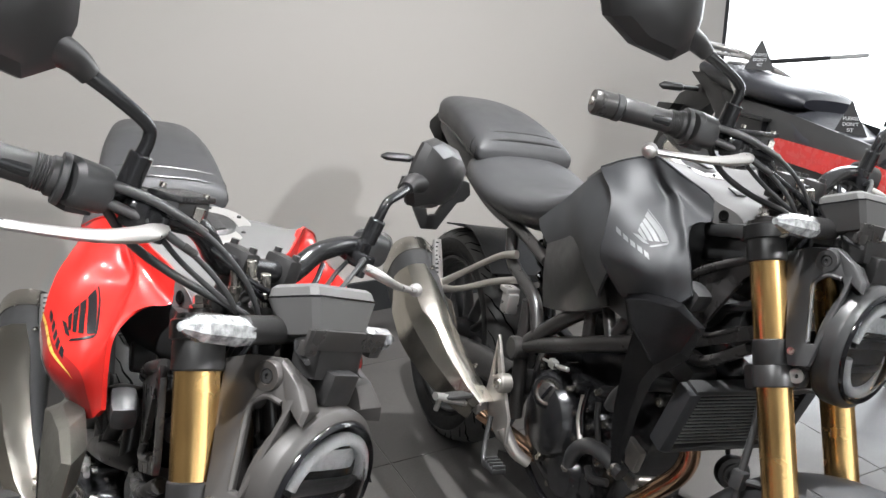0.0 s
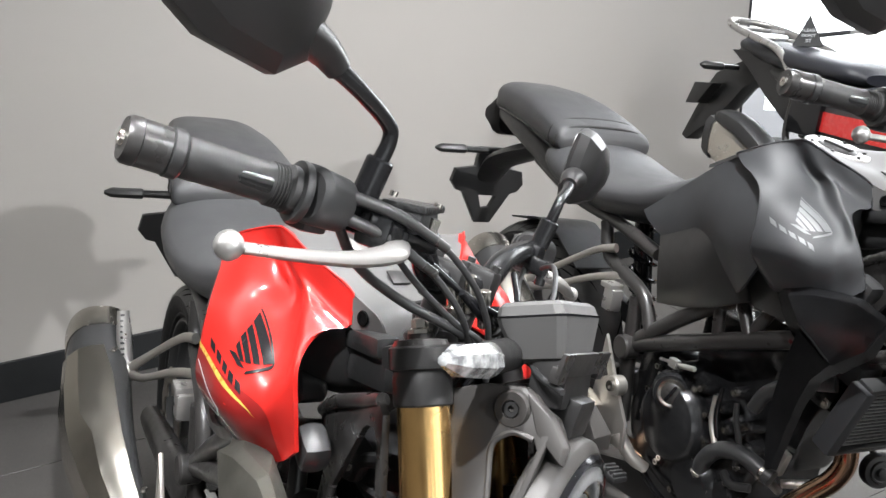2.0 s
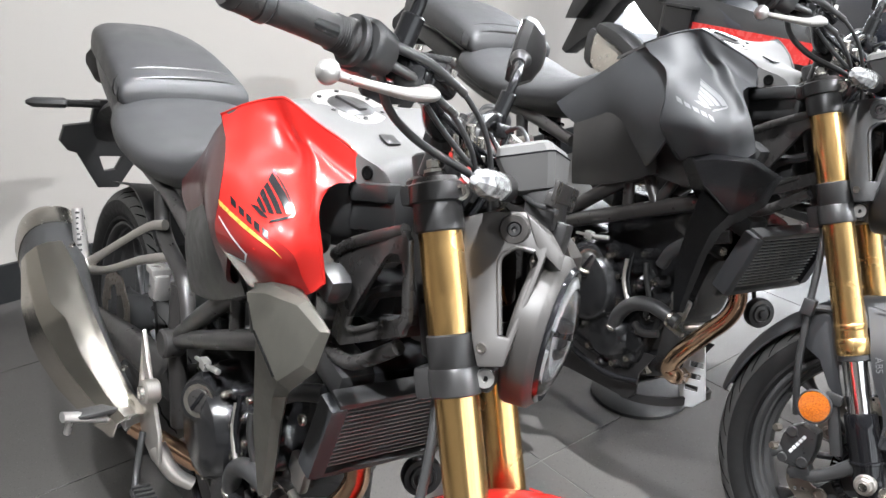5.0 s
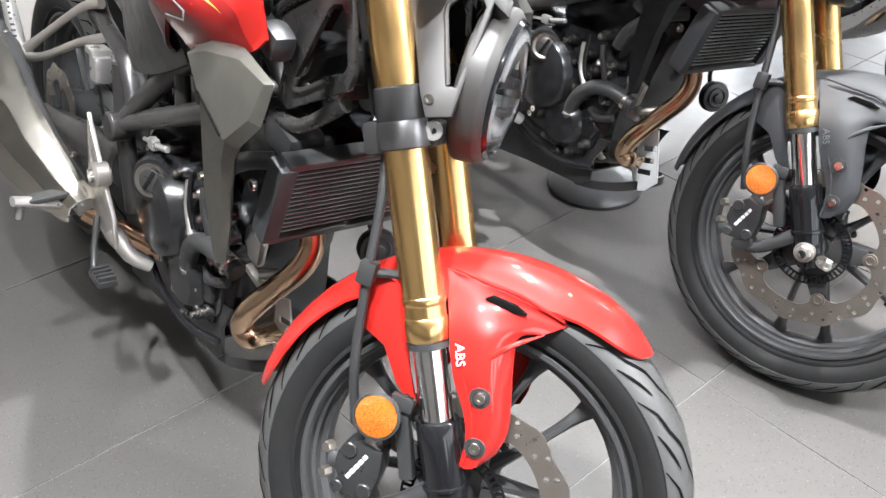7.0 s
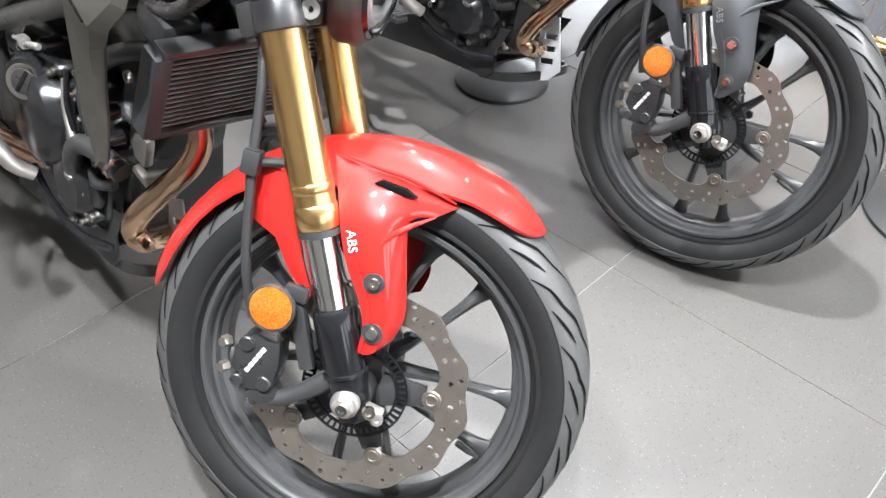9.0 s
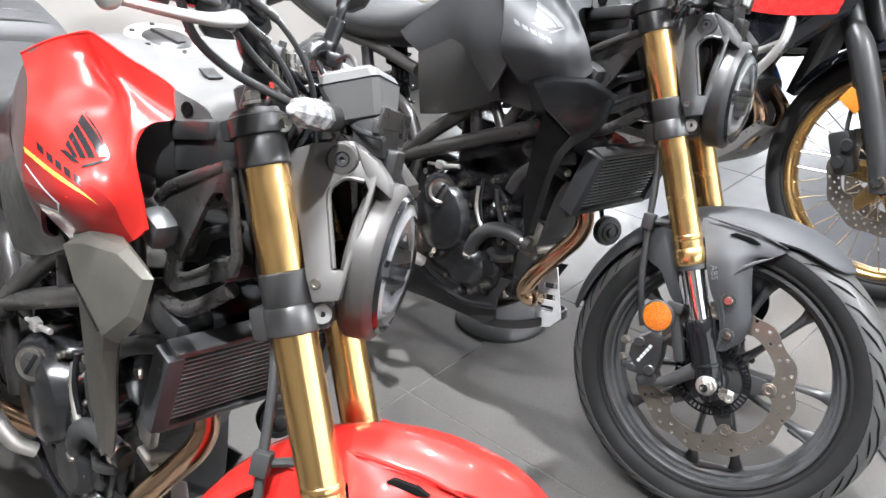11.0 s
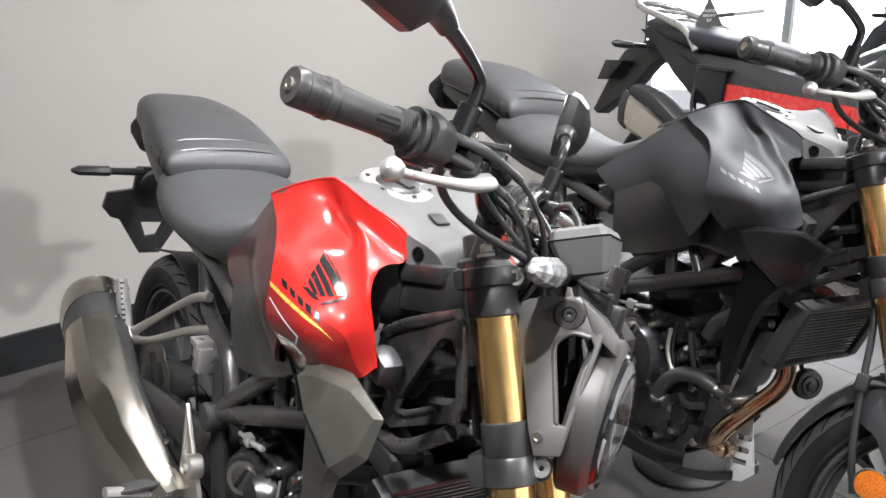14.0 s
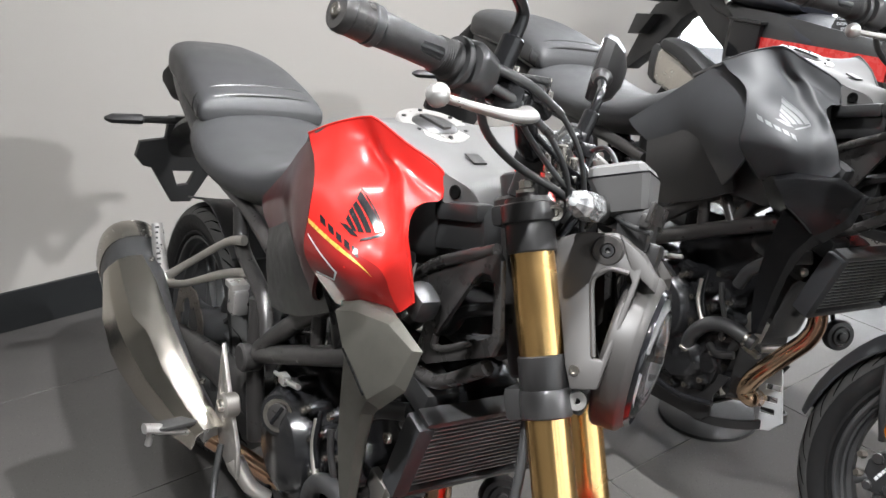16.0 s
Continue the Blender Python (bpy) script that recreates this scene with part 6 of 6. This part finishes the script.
        side = sheet("tail_side_panel", [[(.06, -.11, .87), (.30, -.135, .865), (.55, -.145, .845), (.78, -.145, .825)], [(.16, -.138, .80), (.32, -.152, .80), (.55, -.165, .795), (.80, -.185, .79)], [(.17, -.138, .70), (.32, -.150, .70), (.55, -.165, .70), (.80, -.182, .705)]], PLASTIC, text="black tail side panel")
        sheet("red_stripe", [[(.185, -.149, .782), (.34, -.160, .784), (.55, -.174, .786), (.80, -.194, .788)], [(.195, -.149, .722), (.34, -.158, .722), (.55, -.172, .722), (.80, -.192, .722)]], RED_MARK, side, "broad red stripe", 0.004)
        P("side_frame", joined(tube([(.12, .12 * s, .82), (.16, .15 * s, .66), (.30, .15 * s, .58), (.62, .15 * s, .52)], .012, 10, 5), tube([(.20, .13 * s, .70), (.55, .15 * s, .68), (.85, .15 * s, .66)], .016, 10, 4)), FRAME)
        P("engine_guard", tube([(1.25, .16 * s, .80), (1.30, .25 * s, .66), (1.20, .27 * s, .50), (1.05, .20 * s, .34), (.90, .16 * s, .32)], .0125, 12, 6), SILVER, text="tubular grey engine guard")
        P("guard_stay", tube([(1.30, .25 * s, .66), (1.18, .22 * s, .60), (1.05, .17 * s, .58)], .010, 10, 4), SILVER)
        hand = F("hand_guard", patch([[(1.16, .30 * s, 1.22), (1.22, .37 * s, 1.21), (1.16, .45 * s, 1.20)], [(1.18, .29 * s, 1.14), (1.25, .37 * s, 1.13), (1.17, .45 * s, 1.13)], [(1.17, .30 * s, 1.09), (1.22, .37 * s, 1.08), (1.16, .44 * s, 1.09)]], 4, .005, (-1, 0, 0)), PLASTIC)
        F("grip", rod((1.05, .45 * s, 1.16), (1.10, .32 * s, 1.17), .017, 18), GRIP)
        F("mirror_stem", tube([(1.10, .28 * s, 1.18), (1.10, .29 * s, 1.30), (1.08, .34 * s, 1.38)], .007, 10, 5), PLASTIC)
        F("mirror_housing", moved(loft([superring((-.02, 0, 0), .070, .042, 3), superring((0, 0, 0), .074, .046, 3), superring((.02, 0, 0), .055, .034, 3), superring((.03, 0, 0), .02, .014, 3)]), Matrix.Translation((1.07, .39 * s, 1.40))), PLASTIC)
    F("handlebar", tube([(1.05, -.45, 1.16), (1.10, -.32, 1.17), (1.14, -.15, 1.16), (1.16, 0, 1.12), (1.14, .15, 1.16), (1.10, .32, 1.17), (1.05, .45, 1.16)], .014, 14, 5), ENGINE)
    P("tank_top", loft([superring((.70, 0, .89), .11, .05), superring((.82, 0, .92), .15, .07), superring((1.0, 0, .95), .18, .07), superring((1.18, 0, .97), .17, .06)], 3), NAVY)
    P("windscreen", patch([[(1.30, -.14, 1.05), (1.38, 0, 1.06), (1.30, .14, 1.05)], [(1.24, -.15, 1.22), (1.32, 0, 1.24), (1.24, .15, 1.22)], [(1.16, -.12, 1.40), (1.22, 0, 1.42), (1.16, .12, 1.40)]], 5, .004, (-1, 0, 0)), CLEAR)
    P("beak", loft([superring((1.32, 0, .93), .15, .10, 3), superring((1.46, 0, .93), .12, .08, 3), superring((1.60, 0, .90), .07, .035, 3), superring((1.70, 0, .87), .02, .012, 3)], 3), WHITE_PANEL)
    P("headlamp", joined(box(1.49, -.06, .97, .05, .09, .05, .015), box(1.49, .06, .97, .05, .09, .05, .015)), GLOSS_BLACK)
    # engine, sump guard and exhaust
    P("engine", joined(loft([superring((.55, 0, .42), .13, .16, 5), superring((.75, 0, .42), .17, .18, 5), superring((1.05, 0, .42), .16, .16, 5), superring((1.15, 0, .42), .10, .10, 5)], 2)), ENGINE)
    P("cylinder", box(1.02, 0, .60, .20, .26, .22, .03, pose(0, 0, 0, 0, 20, 0)), ENGINE)
    P("radiator", box(1.24, .10, .60, .03, .14, .24, .006, pose(0, 0, 0, 0, 14, 0)), PLASTIC)
    P("sump_guard", patch([[(.70, -.15, .30), (.95, -.15, .28), (1.12, -.13, .32), (1.22, -.11, .42)], [(.70, -.11, .23), (.95, -.11, .22), (1.13, -.10, .27), (1.24, -.09, .40)], [(.70, .11, .23), (.95, .11, .22), (1.13, .10, .27), (1.24, .09, .40)], [(.70, .15, .30), (.95, .15, .28), (1.12, .13, .32), (1.22, .11, .42)]], 3, .004, (0, 0, 1)), SILVER, text="silver sump guard")
    P("header_pipe", joined(tube([(1.12, -.06, .50), (1.20, -.08, .42), (1.16, -.09, .33), (.95, -.11, .29), (.6, -.14, .30)], .021, 14, 6), tube([(1.12, .06, .50), (1.20, .05, .42), (1.16, .03, .33), (.95, -.02, .29)], .021, 14, 6)), HEADER)
    mu = P("silencer", loft([superring((.40, -.17, .42), .04, .05, 3.4, 12), superring((.28, -.20, .50), .050, .066, 3.4, 12), superring((.06, -.235, .600), .055, .072, 3.4, 12), superring((-.05, -.24, .632), .054, .068, 3.4, 12)], 0), STEEL, text="brushed steel silencer", angle=20)
    P("end_cap", loft([superring((-.045, -.24, .630), .058, .073, 3.4, 12), superring((-.075, -.242, .640), .056, .070, 3.4, 12), superring((-.09, -.243, .644), .040, .05, 3.4, 12)], 0), PLASTIC, mu)
    P("silencer_cover", loft([superring((.20, -.225, .615), .045, .030, 3, 12), superring((.08, -.24, .682), .048, .034, 3, 12), superring((-.03, -.243, .708), .044, .026, 3, 12), superring((-.06, -.243, .702), .03, .012, 3, 12)], 2), PLASTIC, mu)
    P("swingarm", joined(*[tube([(.62, .14 * s, .42), (.3, .14 * s, .38), (0, .13 * s, .325)], [.034, .03, .024], 12, 4) for s in both]), GREY_BLACK)
    # seats, tail and rack
    P("rider_seat", loft([superring((.80, 0, .87), .09, .04), superring((.66, 0, .805), .14, .045), superring((.50, 0, .785), .165, .045), superring((.38, 0, .82), .15, .06)], 4), SEAT_DARK, text="black vinyl rider seat")
    P("pillion_seat", loft([superring((.37, 0, .895), .10, .018), superring((.32, 0, .902), .14, .036), superring((.20, 0, .908), .15, .042), superring((.05, 0, .918), .14, .044), superring((-.10, 0, .930), .115, .042), superring((-.22, 0, .945), .085, .030), superring((-.26, 0, .95), .06, .014)], 4), SEAT_DARK, text="black vinyl pillion seat")
    P("tail_cowl", loft([superring((.40, 0, .83), .13, .04), superring((.10, 0, .85), .12, .045), superring((-.15, 0, .895), .08, .035), superring((-.26, 0, .915), .06, .03)], 3), PLASTIC)
    rack = P("luggage_rack", joined(tube([(.09, -.125, .875), (.03, -.13, .935), (-.04, -.13, .962), (-.22, -.125, 1.000), (-.32, -.07, 1.022), (-.34, 0, 1.025), (-.32, .07, 1.022), (-.22, .125, 1.000), (-.04, .13, .962), (.03, .13, .935), (.09, .125, .875)], .0125, 12, 6), tube([(-.10, -.12, .972), (-.12, 0, .976), (-.10, .12, .972)], .008, 10, 4), tube([(-.24, -.11, 1.0), (-.26, 0, 1.0), (-.24, .11, 1.0)], .008, 10, 4)), SILVER, text="silver tubular luggage rack")
    P("plate_hanger", plate([(-.20, .905), (-.25, .892), (-.39, .83), (-.42, .79), (-.53, .565), (-.50, .552), (-.45, .59), (-.36, .655), (-.29, .72), (-.23, .79), (-.15, .84)], -.035, .035, .006), PLASTIC, text="black angular plate hanger")
    for s in both:
        P("hanger_wing", plate([(-.46, .70), (-.425, .785), (-.32, .795), (-.39, .71)], .05 * s, .10 * s, .004), PLASTIC)
        P("tail_panel", plate([(-.25, .925), (-.15, .93), (.0, .905), (.14, .865), (.17, .72), (.11, .70), (-.02, .775), (-.15, .87)], .085 * s, .100 * s, .004), GREY_BLACK)
        mount = P("pannier_mount", box(.225, .145 * s, .762, .13, .05, .125, .008), GLOSS_BLACK)
        P("mount_lip", box(.225, .150 * s, .828, .15, .06, .010, .004), GREY_BLACK, mount)
        P("rear_indicator", loft([[(-.26 - .02 * h + .012 * g * math.cos(a), s * (.05 + .15 * h), .86 + .01 * g * math.sin(a)) for a in (2 * math.pi * k / 8 for k in range(8))] for h, g in ((0, 1), (.4, 1), (.45, 1.6), (.9, 1.5), (1, .6))]), PLASTIC)
        P("rider_peg", rod((.55, .16 * s, .40), (.55, .27 * s, .40), .014, 12), STEEL)
    P("side_stand", joined(tube([(.62, .14, .30), (.60, .24, .15), (.585, .34, .06)], .012, 12, 4), box(.583, .345, .056, .07, .05, .008, .003, pose(0, 0, 0, 9, 0, 0))), PLASTIC)
    return bike


tourer = adventure("large gloss black and red adventure motorcycle with gold spoked wheels", 0.97, 2.98, -72, 8, 8)


# ---------- the blue sports machine behind ----------
def sports(label, x, y, yaw, lean):
    bike = tagged(new("motorcycle"), label, "motorcycle", "motorcycles on display")
    bike.matrix_world = pose(x, y, 0, -lean, 0, yaw)

    def P(name, bm, mat, parent=bike, text="", **k):
        return part(name, bm, mat, parent, text, **k)

    for name, wx, w in (("front_wheel", 1.38, .112), ("rear_wheel", 0, .150)):
        m = Matrix.Translation((wx, 0, .302))
        wheel = P(name, moved(joined(rim_mesh(w * .78), lathe([(.02, -.05), (.04, -.045), (.04, .045), (.02, .05)], 24)), m), RIM)
        P("tyre", moved(tyre_mesh(.302, w), m), RUBBER, wheel)
        for i in range(5):
            P("spoke", moved(spoke_mesh(2 * math.pi * i / 5, .038, .08, .1), m), RIM, wheel)
    for s in (-1, 1):
        P("fork_leg", rod((1.38, .095 * s, .30), (1.08, .095 * s, .95), .026, 18), GOLD)
        P("tail_side", patch([[(-.34, .030 * s, 1.020), (-.15, .085 * s, 1.005), (.10, .115 * s, .955), (.34, .120 * s, .89)], [(-.32, .045 * s, .985), (-.12, .100 * s, .945), (.12, .130 * s, .885), (.34, .135 * s, .82)], [(-.20, .040 * s, .945), (-.04, .085 * s, .885), (.16, .115 * s, .825), (.34, .120 * s, .78)]], 4, .005, (0, -s, 0)), BLUE, text="blue tail panel")
        P("tail_edge", tube([(-.31, .050 * s, .982), (-.12, .104 * s, .940), (.12, .134 * s, .880), (.34, .139 * s, .815)], .008, 10, 4), WHITE_PANEL)
        P("fairing", patch([[(.78, .16 * s, .86), (1.0, .21 * s, .92), (1.22, .18 * s, .98), (1.42, .07 * s, .88)], [(.72, .20 * s, .62), (.95, .25 * s, .64), (1.18, .22 * s, .72), (1.36, .10 * s, .72)], [(.62, .17 * s, .36), (.85, .20 * s, .32), (1.02, .17 * s, .36), (1.10, .10 * s, .44)]], 4, .006, (0, -s, 0)), BLUE, text="blue side fairing")
        P("swingarm", tube([(.52, .12 * s, .42), (.28, .12 * s, .36), (0, .115 * s, .302)], .026, 12, 3), GREY_BLACK)
        P("clip_on_bar", tube([(1.06, .10 * s, .93), (1.0, .24 * s, .92), (.95, .33 * s, .905)], .015, 12, 3), PLASTIC)
        P("rear_indicator", tube([(-.26, .05 * s, .90), (-.28, .12 * s, .895), (-.29, .17 * s, .89)], [.007, .012, .009], 10, 3), PLASTIC)
        P("mirror", loft([superring((1.17, .36 * s, 1.12), .06, .03, 3, 16), superring((1.20, .36 * s, 1.12), .05, .025, 3, 16), superring((1.22, .35 * s, 1.12), .02, .01, 3, 16)]), PLASTIC)
    P("fuel_tank", loft([superring((.46, 0, .80), .09, .05), superring((.58, 0, .86), .14, .10), superring((.78, 0, .90), .17, .12), superring((.96, 0, .90), .13, .09)], 3), BLUE, text="blue fuel tank")
    P("rider_seat", loft([superring((.50, 0, .80), .09, .03), superring((.36, 0, .80), .13, .04), superring((.20, 0, .84), .13, .04)], 3), SEAT)
    P("pillion_seat", loft([superring((.20, 0, .93), .10, .03), superring((.02, 0, .97), .095, .032), superring((-.18, 0, 1.005), .07, .028)], 3), SEAT)
    P("tail_lamp", loft([superring((-.30, 0, 1.0), .040, .022, 3, 16), superring((-.35, 0, 1.012), .030, .016, 3, 16)]), TAIL_RED)
    P("plate_hanger", plate([(-.12, .93), (-.24, .93), (-.36, .84), (-.44, .66), (-.41, .65), (-.30, .78), (-.14, .87)], -.03, .03, .005), PLASTIC)
    P("windscreen", patch([[(1.24, -.12, .98), (1.30, 0, .99), (1.24, .12, .98)], [(1.12, -.11, 1.12), (1.16, 0, 1.14), (1.12, .11, 1.12)]], 5, .004, (-1, 0, 0)), CLEAR)
    P("engine", loft([superring((.48, 0, .45), .12, .14, 5), superring((.70, 0, .45), .16, .18, 5), superring((1.0, 0, .48), .15, .16, 5)], 2), ENGINE)
    P("silencer", loft([superring((.40, -.15, .36), .04, .04), superring((.20, -.17, .44), .055, .06), superring((-.05, -.18, .52), .055, .06)], 2), STEEL)
    P("side_stand", joined(tube([(.60, .12, .30), (.58, .22, .15), (.57, .30, .06)], .011, 12, 4), box(.57, .305, .055, .06, .045, .008, .003, pose(0, 0, 0, 10, 0, 0))), PLASTIC)
    return bike


sports("glossy blue sports motorcycle with an upswept tail, by the windows", 2.38, 3.38, -70, 9)


# ---------- signs on the tourer's seats ----------
def seat_sign(at, yaw):
    """A folded card pyramid with a warning on its face."""
    sign = tagged(new("seat_sign"), "small black folded card sign standing on a motorcycle seat", "sign", "signs on the seats")
    sign.matrix_world = Matrix.Translation(at) @ pose(0, 0, 0, 0, 0, yaw)
    bm = bmesh.new()
    base = [bm.verts.new(q) for q in ((-.052, -.03, 0), (.052, -.03, 0), (0, .06, 0))]
    tip = bm.verts.new((0, 0, .105))
    bm.faces.new(base)
    for i in range(3):
        bm.faces.new((base[i], base[(i + 1) % 3], tip))
    bmesh.ops.bevel(bm, geom=bm.edges[:], offset=0.0012, segments=1, affect="EDGES")
    part("card", bm, CARD, sign, smooth=False)
    for k, word in enumerate(("PLEASE", "DON'T", "SIT")):
        z = 0.052 - 0.0165 * k
        part("writing", moved(letters(word, 0.0145), Matrix.Translation((0, -.03 + .03 * z / .105 - .0012, z)) @ pose(0, 0, 0, -15.9, 0, 0)), WHITE_MARK, sign, "white printed word", smooth=False)
    return sign


bpy.context.view_layer.update()
for spot, turn in (((0.0, 0.0, 0.968), -19), ((0.47, 0.0, 0.826), -14)):
    seat_sign((tourer.matrix_world @ Vector(spot)), turn)


# ---------- round stand bases on the floor ----------
def stand_base(x, y, r, post):
    ob = tagged(new("display_stand"), "round black display stand base on the floor", "stand")
    ob.location = (x, y, 0)
    part("base", lathe([(0, 0.022), (r * 0.55, 0.021), (r * 0.92, 0.016), (r, 0.009), (r, 0.0), (0, 0)], 64, pose(0, 0, 0, 90, 0, 0)), PLASTIC, ob)
    if post:
        part("post", lathe([(0.0, post), (0.020, post), (0.022, post - 0.01), (0.022, 0.05), (0.032, 0.03), (0.032, 0.018)], 28, pose(0, 0, 0, 90, 0, 0)), PLASTIC, ob)
    return ob


stand_base(0.46, 1.73, 0.125, 0.0)
stand_base(1.17, 0.86, 0.20, 0.75)


# Floor tiles, 600 mm square, in line with the wall; the nearest first.
floor_ob = bpy.data.objects["floor"]
for j in range(-9, 4):
    for i in range(-9, 11):
        u, n = 0.752 + 0.6 * i, 0.719 + 0.6 * j
        u1, n1 = min(u + 0.6, 7.0), min(n + 0.6, WALL_N)
        u, n = max(u, -5.0), max(n, -5.0)
        if u1 - u < 0.02 or n1 - n < 0.02:
            continue
        dz = 0.0003 * math.sin(7 * i + 13 * j)
        part("tile", moved(box((u + u1) / 2, (n + n1) / 2, -0.0045 + dz, u1 - u - 0.0022, n1 - n - 0.0022, 0.009, 0.0006, seg=1), ROOM), TILE, floor_ob, smooth=False)
